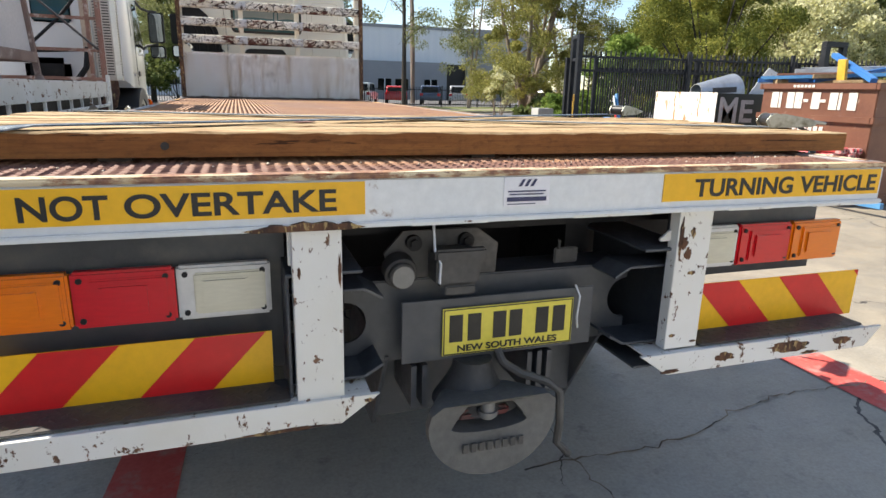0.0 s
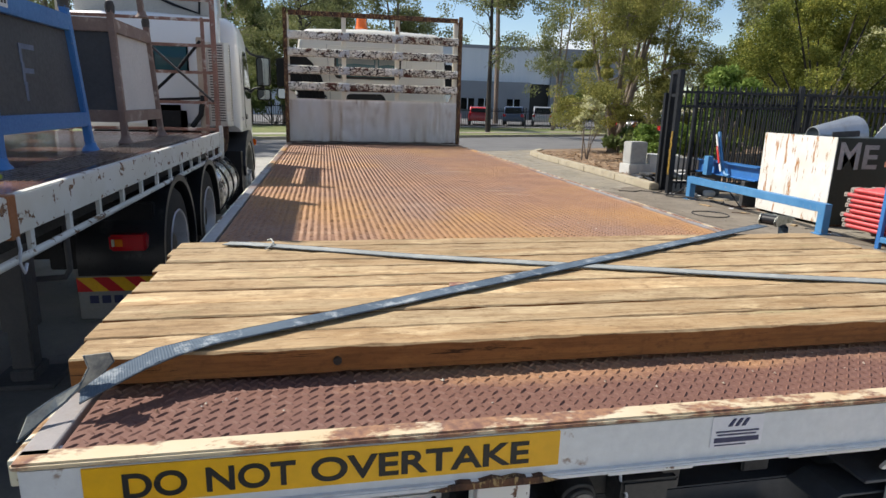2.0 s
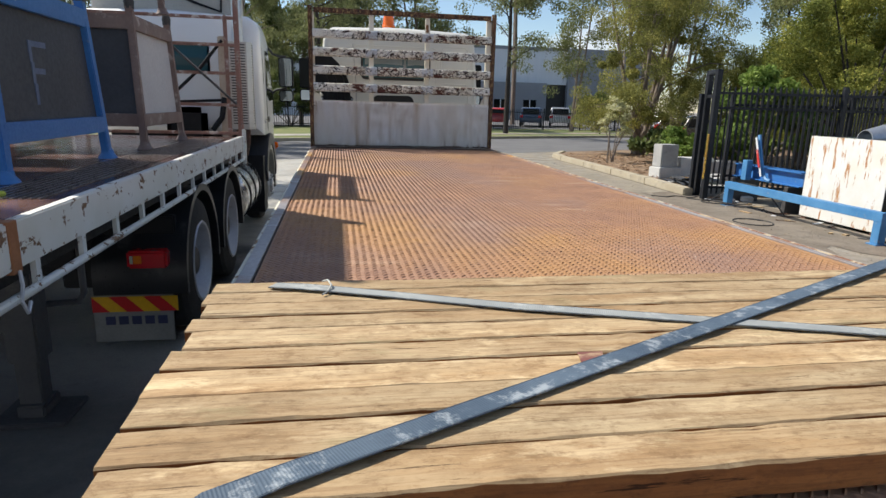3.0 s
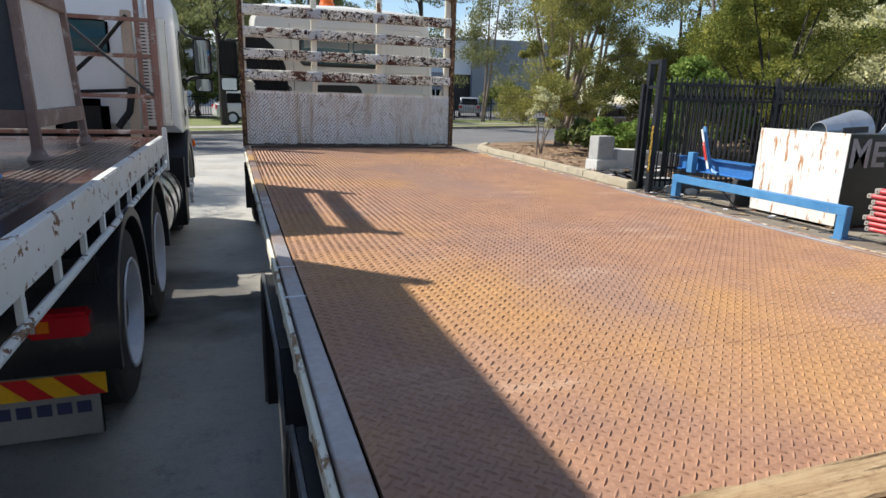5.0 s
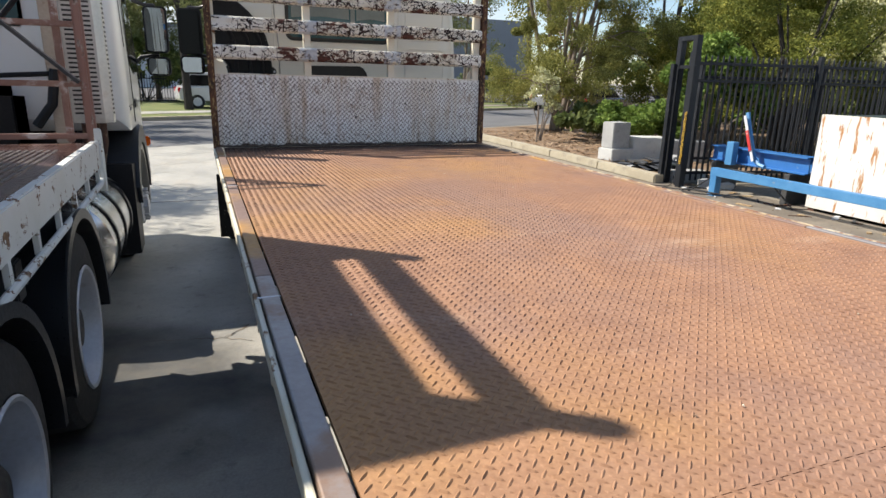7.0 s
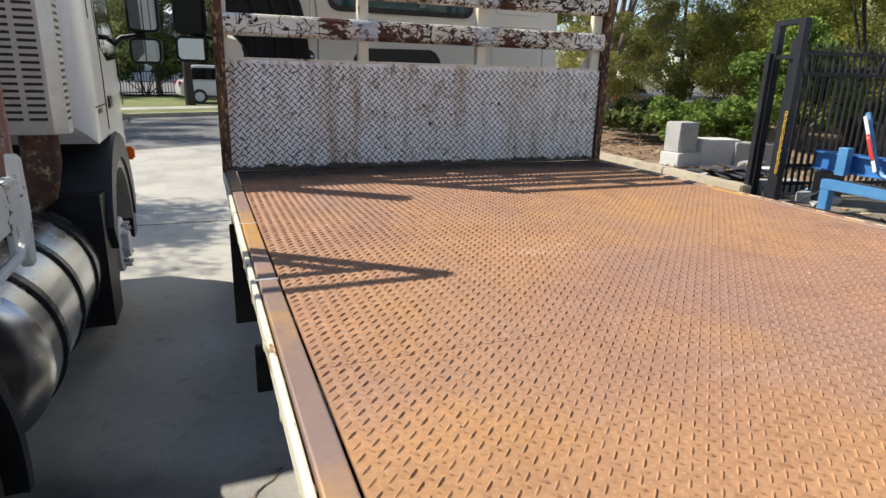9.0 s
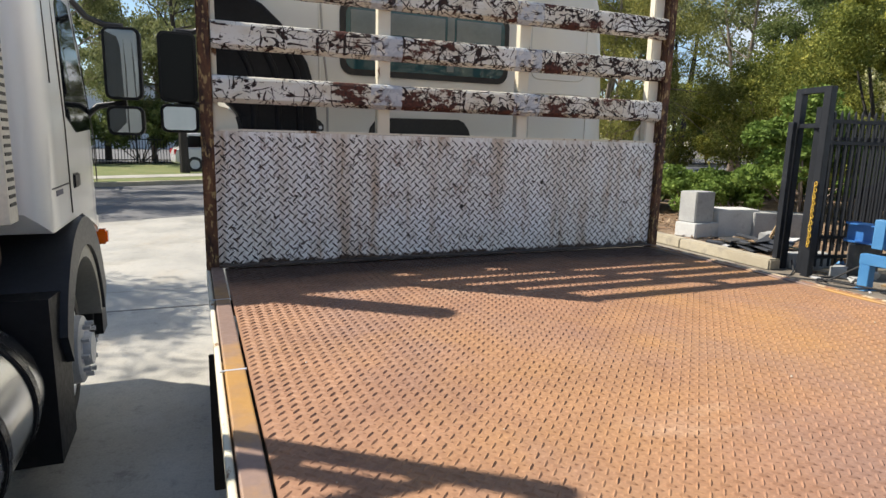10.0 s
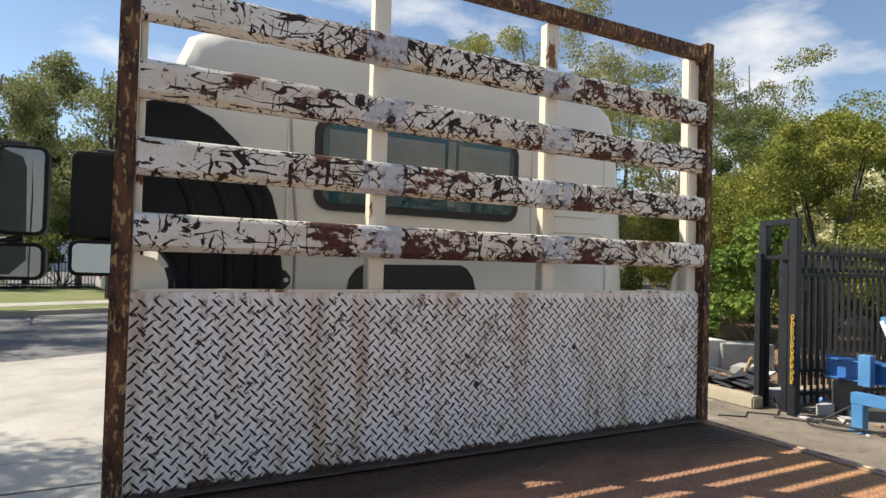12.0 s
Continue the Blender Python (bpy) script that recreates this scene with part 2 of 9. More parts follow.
def deck_steel(name, shift=1.08):
    """Rusted plate: brown with orange stains, violet-grey patches, pale scuffs, a dark damp band by the headboard that
    carries its shade, and the load's shade behind the rear lip.
    """
    m, n, l, p = nodes_of(name)
    fine = noise_node(n, l, 75.0, 4, 0.65)
    mid = noise_node(n, l, 4.5, 6, 0.65)
    col = mixed(n, l, ramp(n, l, mid, 0.35, 0.65), (0.29 * shift, 0.165 * shift, 0.108 * shift), (0.37 * shift, 0.21 * shift, 0.127 * shift))
    col = mixed(n, l, ramp(n, l, noise_node(n, l, 0.75, 7, 0.6), 0.48, 0.70, b=(0.8, 0.8, 0.8)), col, (0.43 * shift, 0.24 * shift, 0.09 * shift))
    col = mixed(n, l, ramp(n, l, noise_node(n, l, 1.15, 6, 0.62, (1.0, 0.6, 1)), 0.50, 0.66, b=(0.75, 0.75, 0.75)), col, (0.27 * shift, 0.175 * shift, 0.14 * shift))
    col = mixed(n, l, ramp(n, l, noise_node(n, l, 1.9, 10, 0.72, (0.5, 1.6, 1)), 0.58, 0.72, b=(0.55, 0.55, 0.55)), col, (0.54 * shift, 0.40 * shift, 0.29 * shift))
    col = mixed(n, l, ramp(n, l, noise_node(n, l, 3.3, 8, 0.7, (1.3, 0.7, 1)), 0.60, 0.74, b=(0.6, 0.6, 0.6)), col, (0.15 * shift, 0.085 * shift, 0.06 * shift))
    col = mixed(n, l, ramp(n, l, fine, 0.35, 0.75, b=(0.5, 0.5, 0.5)), col, (0.17 * shift, 0.085 * shift, 0.05 * shift))
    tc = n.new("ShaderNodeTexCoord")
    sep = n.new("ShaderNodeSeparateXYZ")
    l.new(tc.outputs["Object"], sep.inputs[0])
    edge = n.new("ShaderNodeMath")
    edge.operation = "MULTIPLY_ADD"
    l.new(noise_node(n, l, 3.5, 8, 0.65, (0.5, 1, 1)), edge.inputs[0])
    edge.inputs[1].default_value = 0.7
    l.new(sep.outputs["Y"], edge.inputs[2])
    # damp band at the headboard foot, with the headboard's shade darkened into it
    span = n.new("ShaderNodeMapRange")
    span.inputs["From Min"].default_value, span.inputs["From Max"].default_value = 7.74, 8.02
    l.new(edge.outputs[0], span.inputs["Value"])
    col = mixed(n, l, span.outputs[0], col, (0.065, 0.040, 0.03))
    # the timber's shadow, painted as brown into the deck behind the rear lip
    load_shade = n.new("ShaderNodeMapRange")
    load_shade.inputs["From Min"].default_value, load_shade.inputs["From Max"].default_value = 0.62, 0.50
    load_shade.inputs["To Max"].default_value = 0.85
    l.new(edge.outputs[0], load_shade.inputs["Value"])
    col = mixed(n, l, load_shade.outputs[0], col, (0.13 * shift, 0.065 * shift, 0.055 * shift))
    l.new(col, p.inputs["Base Color"])
    l.new(mixed(n, l, span.outputs[0], (0.62,) * 3, (0.42,) * 3), p.inputs["Roughness"])
    p.inputs["Metallic"].default_value = 0.05
    p.inputs["Specular IOR Level"].default_value = 0.2
    bumped(n, l, p, fine, 0.35, 0.004)
    return m


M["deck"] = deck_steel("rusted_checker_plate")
M["deck_bar"] = deck_steel("worn_tread_bars", 1.06)
M["rail_steel"] = surface("worn_steel", (0.24, 0.165, 0.14), (0.31, 0.21, 0.165), 0.45, 0.15, 1.3, 50, (0.45, 0.25, 0.08), (0.47, 0.60), 1.6, 0.2)
M["rail_grey"] = surface("scuffed_grey_steel", (0.27, 0.25, 0.25), (0.40, 0.38, 0.37), 0.4, 0.2, 1.3, 50, (0.26, 0.17, 0.12), (0.50, 0.62), 2.6, 0.2)
M["white_steel"] = surface("white_painted_steel", (0.64, 0.67, 0.69), (0.72, 0.73, 0.73), 0.4, 0, 2.0, 40, (0.22, 0.13, 0.08), (0.64, 0.70), 9, 0.08)
M["white_worn"] = chipped("worn_white_paint", (0.72, 0.72, 0.70), (0.66, 0.64, 0.57), (0.07, 0.035, 0.022), (0.2, 0.11, 0.065), 0.60, 0.612, 38.0, (1, 1, 0.7))
def cracked(name, paint, paint2, rust, rust2, patch=(0.60, 0.64)):
    """White paint split by branching cracks down to brown rust, with larger bare patches and a rusty under-edge."""
    m, n, l, p = nodes_of(name)
    tc = n.new("ShaderNodeTexCoord")
    warp = n.new("ShaderNodeTexNoise")
    warp.inputs["Scale"].default_value, warp.inputs["Detail"].default_value = 9.0, 5.0
    l.new(tc.outputs["Object"], warp.inputs["Vector"])
    wm = n.new("ShaderNodeMix")
    wm.data_type, wm.blend_type = "RGBA", "LINEAR_LIGHT"
    wm.inputs["Factor"].default_value = 0.018
    l.new(tc.outputs["Object"], wm.inputs["A"])
    l.new(warp.outputs["Color"], wm.inputs["B"])
    # broken strokes: thin contour lines of stretched noise, cut into lengths by a coarser field; fewer towards the near end
    sep = n.new("ShaderNodeSeparateXYZ")
    l.new(tc.outputs["Object"], sep.inputs[0])
    dense = n.new("ShaderNodeMapRange")
    dense.inputs["From Min"].default_value, dense.inputs["From Max"].default_value = -1.15, -0.55
    dense.inputs["To Min"].default_value, dense.inputs["To Max"].default_value = -0.055, 0.018
    l.new(sep.outputs["X"], dense.inputs["Value"])
    fields = []
    for scale, st, turn, thick in ((27.0, (0.20, 1.0, 1.0), 0.0, 0.028), (25.0, (1.0, 1.0, 0.2), 0.08, 0.025), (24.0, (0.22, 1.0, 1.0), 0.7, 0.023), (26.0, (0.22, 1.0, 1.0), -0.65, 0.023)):
        mp = n.new("ShaderNodeMapping")
        mp.vector_type = "TEXTURE"
        mp.inputs["Scale"].default_value = tuple(1 / v for v in st)
        mp.inputs["Rotation"].default_value = (0, turn, 0)
        mp.inputs["Location"].default_value = (scale, scale * 0.7, scale * 0.3)
        l.new(wm.outputs["Result"], mp.inputs["Vector"])
        lines = n.new("ShaderNodeTexNoise")
        lines.inputs["Scale"].default_value, lines.inputs["Detail"].default_value = scale, 1.0
        l.new(mp.outputs["Vector"], lines.inputs["Vector"])
        local = n.new("ShaderNodeMath")
        local.operation = "ADD"
        l.new(noise_node(n, l, 3.2 + scale * 0.28, 6, 0.72), local.inputs[0])
        l.new(dense.outputs[0], local.inputs[1])
        wide = ramp(n, l, local.outputs[0], 0.475, 0.53, (0, 0, 0), (thick, thick, thick))
        less = n.new("ShaderNodeMath")
        less.operation = "COMPARE"
        l.new(lines.outputs["Fac"], less.inputs[0])
        less.inputs[1].default_value = 0.5
        l.new(wide, less.inputs[2])
        fields.append(less.outputs[0])
    bare_at = n.new("ShaderNodeMath")
    bare_at.operation = "ADD"
    l.new(noise_node(n, l, 5.0, 10, 0.72, (0.7, 1, 1.2)), bare_at.inputs[0])
    l.new(dense.outputs[0], bare_at.inputs[1])
    bare = bare_at.outputs[0]
    patches = ramp(n, l, bare, *patch)
    fields.append(patches)
    fields.append(ramp(n, l, noise_node(n, l, 21.0, 6, 0.7, (0.35, 1, 1.6)), 0.62, 0.63))
    total = fields[0]
    for extra in fields[1:]:
        mx2 = n.new("ShaderNodeMath")
        mx2.operation = "MAXIMUM"
        l.new(total, mx2.inputs[0])
        l.new(extra, mx2.inputs[1])
        total = mx2.outputs[0]
    fine = noise_node(n, l, 70.0, 4, 0.6)
    tone = noise_node(n, l, 3.0, 5, 0.6)
    coat = mixed(n, l, ramp(n, l, tone, 0.35, 0.7), paint, paint2)
    coat = mixed(n, l, ramp(n, l, bare, patch[0] - 0.14, patch[0], b=(0.7, 0.7, 0.7)), coat, (0.58, 0.50, 0.36))
    iron = mixed(n, l, ramp(n, l, fine, 0.42, 0.75), rust, rust2)
    iron = mixed(n, l, patches, iron, mixed(n, l, ramp(n, l, fine, 0.35, 0.65), (0.03, 0.012, 0.009), (0.12, 0.036, 0.02)))
    col = mixed(n, l, mx2.outputs[0], coat, iron)
    for x in (-0.43, 0.315):
        near = n.new("ShaderNodeMath")
        near.operation = "COMPARE"
        l.new(sep.outputs["X"], near.inputs[0])
        near.inputs[1].default_value, near.inputs[2].default_value = x, 0.075
        spot = n.new("ShaderNodeMath")
        spot.operation = "MULTIPLY"
        l.new(near.outputs[0], spot.inputs[0])
        l.new(ramp(n, l, noise_node(n, l, 14.0, 6, 0.7), 0.44, 0.52, b=(0.85, 0.85, 0.85)), spot.inputs[1])
        col = mixed(n, l, spot.outputs[0], col, (0.48, 0.51, 0.55))
    l.new(col, p.inputs["Base Color"])
    l.new(mixed(n, l, mx2.outputs[0], (0.45,) * 3, (0.85,) * 3), p.inputs["Roughness"])
    bumped(n, l, p, mx2.outputs[0], -0.4, 0.002)
    return m


M["rail_paint"] = cracked("flaking_rail_paint", (0.76, 0.76, 0.73), (0.68, 0.64, 0.53), (0.012, 0.008, 0.007), (0.06, 0.022, 0.014), (0.565, 0.58))
M["cream_paint"] = chipped("cream_flaked_paint", (0.72, 0.70, 0.6), (0.66, 0.6, 0.46), (0.13, 0.055, 0.024), (0.28, 0.15, 0.07), 0.585, 0.61, 9.0, (1, 1, 0.35))
M["rail_flaked"] = chipped("cream_flaked_rail", (0.72, 0.70, 0.58), (0.62, 0.58, 0.42), (0.13, 0.075, 0.04), (0.34, 0.2, 0.09), 0.56, 0.60, 11.0, (1, 0.5, 1))
M["lip"] = chipped("rusted_pale_lip", (0.60, 0.53, 0.39), (0.52, 0.38, 0.20), (0.16, 0.08, 0.06), (0.33, 0.18, 0.10), 0.46, 0.53, 17.0, (0.5, 1, 1))
M["rust"] = surface("brown_rust", (0.07, 0.035, 0.025), (0.14, 0.06, 0.035), 0.8, 0.1, 9, 60, (0.34, 0.26, 0.14), (0.56, 0.64), 13, 0.4)
M["post_rust"] = surface("flaking_post_rust", (0.03, 0.014, 0.010), (0.16, 0.07, 0.032), 0.8, 0.05, 26, 60, (0.36, 0.25, 0.11), (0.55, 0.60), 58, 0.5, stretch=(1, 1, 0.4))
M["damp"] = surface("damp_black_rust", (0.035, 0.026, 0.022), (0.07, 0.048, 0.036), 0.45, 0.1, 8, 60, (0.16, 0.13, 0.1), (0.62, 0.7), 14, 0.4)
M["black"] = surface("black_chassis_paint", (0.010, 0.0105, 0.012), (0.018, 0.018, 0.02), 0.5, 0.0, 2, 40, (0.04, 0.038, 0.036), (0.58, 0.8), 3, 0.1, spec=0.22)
M["chassis_dusty"] = surface("dusty_black_chassis", (0.044, 0.05, 0.06), (0.074, 0.08, 0.09), 0.45, 0.0, 3, 40, (0.12, 0.118, 0.112), (0.52, 0.76), 5, 0.2)
M["grey_iron"] = surface("dusty_dark_iron", (0.05, 0.05, 0.052), (0.085, 0.083, 0.08), 0.6, 0.2, 4, 60, (0.14, 0.13, 0.12), (0.55, 0.75), 5, 0.15)
M["rubber"] = surface("tyre_rubber", (0.024, 0.024, 0.025), (0.042, 0.041, 0.04), 0.8, 0, 4, 60, (0.06, 0.057, 0.053), (0.6, 0.8), 6, 0.2)
M["cab_white"] = surface("white_cab_paint", (0.70, 0.68, 0.60), (0.74, 0.72, 0.64), 0.3, 0, 0.8, 30, (0.6, 0.57, 0.5), (0.62, 0.85), 1.6, 0, coat=0.4, mottle=0.03)
M["cab_cold"] = surface("cool_white_cab_paint", (0.75, 0.76, 0.76), (0.79, 0.795, 0.79), 0.25, 0, 0.8, 30, (0.62, 0.61, 0.58), (0.66, 0.86), 1.6, 0, coat=0.4, mottle=0.03)
M["dark_plastic"] = surface("dark_grey_plastic", (0.018, 0.019, 0.021), (0.028, 0.029, 0.032), 0.42, 0, 2, 60, None, bump=0.05, spec=0.3)
M["alu"] = nodes_of("polished_aluminium_tank")[0]
alu_n, alu_l = M["alu"].node_tree.nodes, M["alu"].node_tree.links
alu_p = alu_n["Principled BSDF"]
alu_p.inputs["Metallic"].default_value = 1.0
alu_l.new(mixed(alu_n, alu_l, ramp(alu_n, alu_l, noise_node(alu_n, alu_l, 2.0, 5, 0.6), 0.35, 0.65), (0.74, 0.74, 0.74), (0.66, 0.665, 0.67)), alu_p.inputs["Base Color"])
alu_l.new(ramp(alu_n, alu_l, noise_node(alu_n, alu_l, 5.0, 6, 0.65), 0.3, 0.7, (0.17, 0.17, 0.17), (0.3, 0.3, 0.3)), alu_p.inputs["Roughness"])
M["wheel_alu"] = surface("dull_wheel_metal", (0.54, 0.57, 0.63), (0.62, 0.65, 0.70), 0.35, 0.25, 3, 50, (0.34, 0.33, 0.33), (0.62, 0.8), 5, 0.03)
M["cap_grey"] = surface("dusty_cap_metal", (0.17, 0.17, 0.17), (0.22, 0.22, 0.215), 0.5, 0.3, 12, 60, (0.16, 0.15, 0.14), (0.55, 0.7), 20, 0.08)
M["blue_paint"] = surface("blue_painted_steel", (0.03, 0.15, 0.42), (0.045, 0.185, 0.47), 0.45, 0, 3, 50, (0.25, 0.28, 0.3), (0.66, 0.74), 8, 0.08)
M["blue_pale"] = surface("sun_bleached_blue_paint", (0.05, 0.2, 0.42), (0.09, 0.27, 0.5), 0.5, 0, 3, 50, (0.3, 0.3, 0.28), (0.64, 0.74), 8, 0.08)
M["brown_paint"] = surface("brown_painted_steel", (0.13, 0.05, 0.03), (0.19, 0.08, 0.045), 0.5, 0, 2, 50, (0.35, 0.27, 0.22), (0.66, 0.75), 8, 0.08)
M["dark_board"] = surface("dark_grey_board", (0.045, 0.05, 0.06), (0.065, 0.07, 0.08), 0.6, 0, 1.5, 40, (0.1, 0.105, 0.115), (0.6, 0.8), 2, 0.05)
M["pale_board"] = surface("pale_grey_board", (0.52, 0.52, 0.52), (0.6, 0.6, 0.59), 0.6, 0, 1.5, 40, (0.25, 0.24, 0.23), (0.62, 0.8), 3, 0.05)
M["fence_paint"] = surface("charcoal_fence_paint", (0.011, 0.013, 0.017), (0.019, 0.021, 0.026), 0.5, 0.0, 3, 50, (0.06, 0.06, 0.062), (0.6, 0.8), 6, 0.05, spec=0.3)
M["duct"] = surface("black_duct_plastic", (0.010, 0.011, 0.013), (0.016, 0.017, 0.02), 0.6, 0, 2, 60, None, bump=0.05, spec=0.15)
M["yellow"] = surface("yellow_reflective", (0.85, 0.47, 0.010), (0.80, 0.42, 0.008), 0.4, 0, 2, 40, (0.5, 0.33, 0.08), (0.68, 0.8), 6, 0.04)
M["red"] = surface("red_reflective", (0.64, 0.014, 0.016), (0.56, 0.010, 0.014), 0.35, 0, 3, 40, (0.4, 0.09, 0.07), (0.66, 0.8), 6, 0.04)
M["letter_black"] = surface("black_lettering", (0.012, 0.012, 0.012), (0.02, 0.019, 0.016), 0.55, 0, 5, 60, None, bump=0.02)
M["glass_dark"] = nodes_of("tinted_glass")[0]
M["glass_dark"].node_tree.nodes["Principled BSDF"].inputs["Base Color"].default_value = (0.006, 0.008, 0.009, 1)
M["glass_dark"].node_tree.nodes["Principled BSDF"].inputs["Roughness"].default_value = 0.04
M["glass_dark"].node_tree.nodes["Principled BSDF"].inputs["Specular IOR Level"].default_value = 0.08
M["glass_teal"] = nodes_of("teal_glass")[0]
M["glass_teal"].node_tree.nodes["Principled BSDF"].inputs["Base Color"].default_value = (0.03, 0.085, 0.095, 1)
M["glass_teal"].node_tree.nodes["Principled BSDF"].inputs["Roughness"].default_value = 0.04
M["blind_grey"] = surface("grey_green_blind", (0.16, 0.19, 0.185), (0.19, 0.22, 0.21), 0.5, 0, 3, 40, None, bump=0.02, coat=0.4)
M["mirror"] = nodes_of("mirror_glass")[0]
M["mirror"].node_tree.nodes["Principled BSDF"].inputs["Base Color"].default_value = (0.24, 0.27, 0.28, 1)
M["mirror"].node_tree.nodes["Principled BSDF"].inputs["Metallic"].default_value = 1.0
M["mirror"].node_tree.nodes["Principled BSDF"].inputs["Roughness"].default_value = 0.02


def lens_material(name, colour, rough=0.25):
    m, n, l, p = nodes_of(name)
    tone = noise_node(n, l, 25.0, 3, 0.6, (1, 1, 6))
    l.new(mixed(n, l, tone, colour, tuple(c * 0.75 for c in colour)), p.inputs["Base Color"])
    p.inputs["Roughness"].default_value = rough
    p.inputs["Coat Weight"].default_value = 0.5
    bumped(n, l, p, tone, 0.08, 0.002)
    return m


M["lens_red"] = lens_material("red_lens", (0.66, 0.006, 0.016))
M["lens_amber"] = lens_material("amber_lens", (0.88, 0.21, 0.004))
M["lens_clear"] = lens_material("clear_lens", (0.66, 0.64, 0.52))
M["lamp_white"] = surface("white_lamp_rim", (0.6, 0.6, 0.6), (0.66, 0.66, 0.65), 0.4, 0, 4, 40, None, bump=0.03)
M["orange_lens"] = lens_material("orange_lens", (0.9, 0.16, 0.005))


# ---- building helpers ----
def box(bm, x0, x1, y0, y1, z0, z1, m=None, bevel=0.0):
    made = bmesh.ops.create_cube(bm, size=1, matrix=Matrix.Translation(((x0 + x1) / 2, (y0 + y1) / 2, (z0 + z1) / 2)) @ Matrix.Diagonal((abs(x1 - x0), abs(y1 - y0), abs(z1 - z0), 1)))
    vs = made["verts"]
    if bevel:
        es = list({e for v in vs for e in v.link_edges})
        r = bmesh.ops.bevel(bm, geom=es, offset=bevel, segments=2, affect="EDGES", clamp_overlap=True)
        vs = list({v for f in r["faces"] for v in f.verts} | {v for v in vs if v.is_valid})
    if m:
        bmesh.ops.transform(bm, matrix=m, verts=vs)
    return vs


def rod(bm, a, b, r, n=12, r2=None):
    a, b = Vector(a), Vector(b)
    d = b - a
    m = Matrix.Translation((a + b) / 2) @ d.to_track_quat("Z", "Y").to_matrix().to_4x4()
    return bmesh.ops.create_cone(bm, cap_ends=True, segments=n, radius1=r, radius2=r if r2 is None else r2, depth=d.length, matrix=m)["verts"]


def bar(bm, a, b, w, h, up=(0, 0, 1), bevel=0.0):
    """A straight bar of w by h between two places."""
    a, b = Vector(a), Vector(b)
    d = (b - a).normalized()
    side = d.cross(Vector(up)).normalized()
    top = side.cross(d)
    m = Matrix((( *side, 0), (*d, 0), (*top, 0), (0, 0, 0, 1))).transposed()
    m.translation = (a + b) / 2
    box(bm, -w / 2, w / 2, -(b - a).length / 2, (b - a).length / 2, -h / 2, h / 2, m, bevel)


def pipe(bm, pts, r, n=8):
    """A bent round bar through the places given."""
    pts = [Vector(p) for p in pts]
    rings, prev = [], None
    for i, p in enumerate(pts):
        d = (pts[min(i + 1, len(pts) - 1)] - pts[max(i - 1, 0)]).normalized()
        u = (prev if prev is not None else (Vector((0, 0, 1)) if abs(d.z) < 0.9 else Vector((1, 0, 0))))
        u = (u - d * u.dot(d)).normalized()
        prev = u
        v = d.cross(u)
        rad = r(i / (len(pts) - 1)) if callable(r) else r
        rings.append([bm.verts.new(p + (u * math.cos(2 * math.pi * k / n) + v * math.sin(2 * math.pi * k / n)) * rad) for k in range(n)])
    for a, b in zip(rings, rings[1:]):
        for k in range(n):
            bm.faces.new((a[k], a[(k + 1) % n], b[(k + 1) % n], b[k]))
    bm.faces.new(rings[0][::-1])
    bm.faces.new(rings[-1])


def prism(bm, outline, axis, a, b):
    """An outline of (u, v) pairs pulled from a to b along an axis; u, v are the other two axes in order."""
    def at(u, v, w):
        return {"x": (w, u, v), "y": (u, w, v), "z": (u, v, w)}[axis]
    lo = [bm.verts.new(at(u, v, a)) for u, v in outline]
    hi = [bm.verts.new(at(u, v, b)) for u, v in outline]
    k = len(outline)
    for i in range(k):
        bm.faces.new((lo[i], lo[(i + 1) % k], hi[(i + 1) % k], hi[i]))
    bm.faces.new(lo[::-1])
    bm.faces.new(hi)


def lathe(bm, profile, axis_from, axis_dir, n=32, caps=True):
    """A turned form: profile of (distance along the axis, radius)."""
    o, d = Vector(axis_from), Vector(axis_dir).normalized()
    u = d.orthogonal().normalized()
    v = d.cross(u)
    rings = []
    for s, r in profile:
        rings.append([bm.verts.new(o + d * s + (u * math.cos(2 * math.pi * k / n) + v * math.sin(2 * math.pi * k / n)) * max(r, 1e-4)) for k in range(n)])
    for a, b in zip(rings, rings[1:]):
        for k in range(n):
            bm.faces.new((a[k], a[(k + 1) % n], b[(k + 1) % n], b[k]))
    if caps:
        bm.faces.new(rings[0][::-1])
        bm.faces.new(rings[-1])


def link(name, bm, material, smooth=False, bevel=0.0):
    bmesh.ops.recalc_face_normals(bm, faces=bm.faces)
    me = bpy.data.meshes.new(name)
    bm.to_mesh(me)
    bm.free()
    me.materials.append(material)
    ob = new(name, me)
    if smooth:
        me.polygons.foreach_set("use_smooth", [True] * len(me.polygons))
        me.set_sharp_from_angle(angle=radians(35))
    if bevel:
        b = ob.modifiers.new("edge", "BEVEL")
        b.width, b.segments, b.limit_method = bevel, 2, "ANGLE"
    return ob


def part(name, bm, material, parent, label="", smooth=False, bevel=0.0):
    ob = link(name, bm, material, smooth, bevel)
    ob.parent = parent
    if label:
        ob["label"] = label
    return ob


def thing(name, label, category, at=(0, 0, 0), group="", kind=""):
    ob = new(name)
    ob.location = at
    return tagged(ob, label, category, group, kind)


def round_rect(x0, x1, z0, z1, r, n=6):
    """The outline of a rectangle with rounded corners."""
    pts = []
    for cx, cz, a0 in ((x1 - r, z1 - r, 0), (x0 + r, z1 - r, 90), (x0 + r, z0 + r, 180), (x1 - r, z0 + r, 270)):
        pts += [(cx + r * math.cos(radians(a0 + 90 * k / n)), cz + r * math.sin(radians(a0 + 90 * k / n))) for k in range(n + 1)]
    return pts


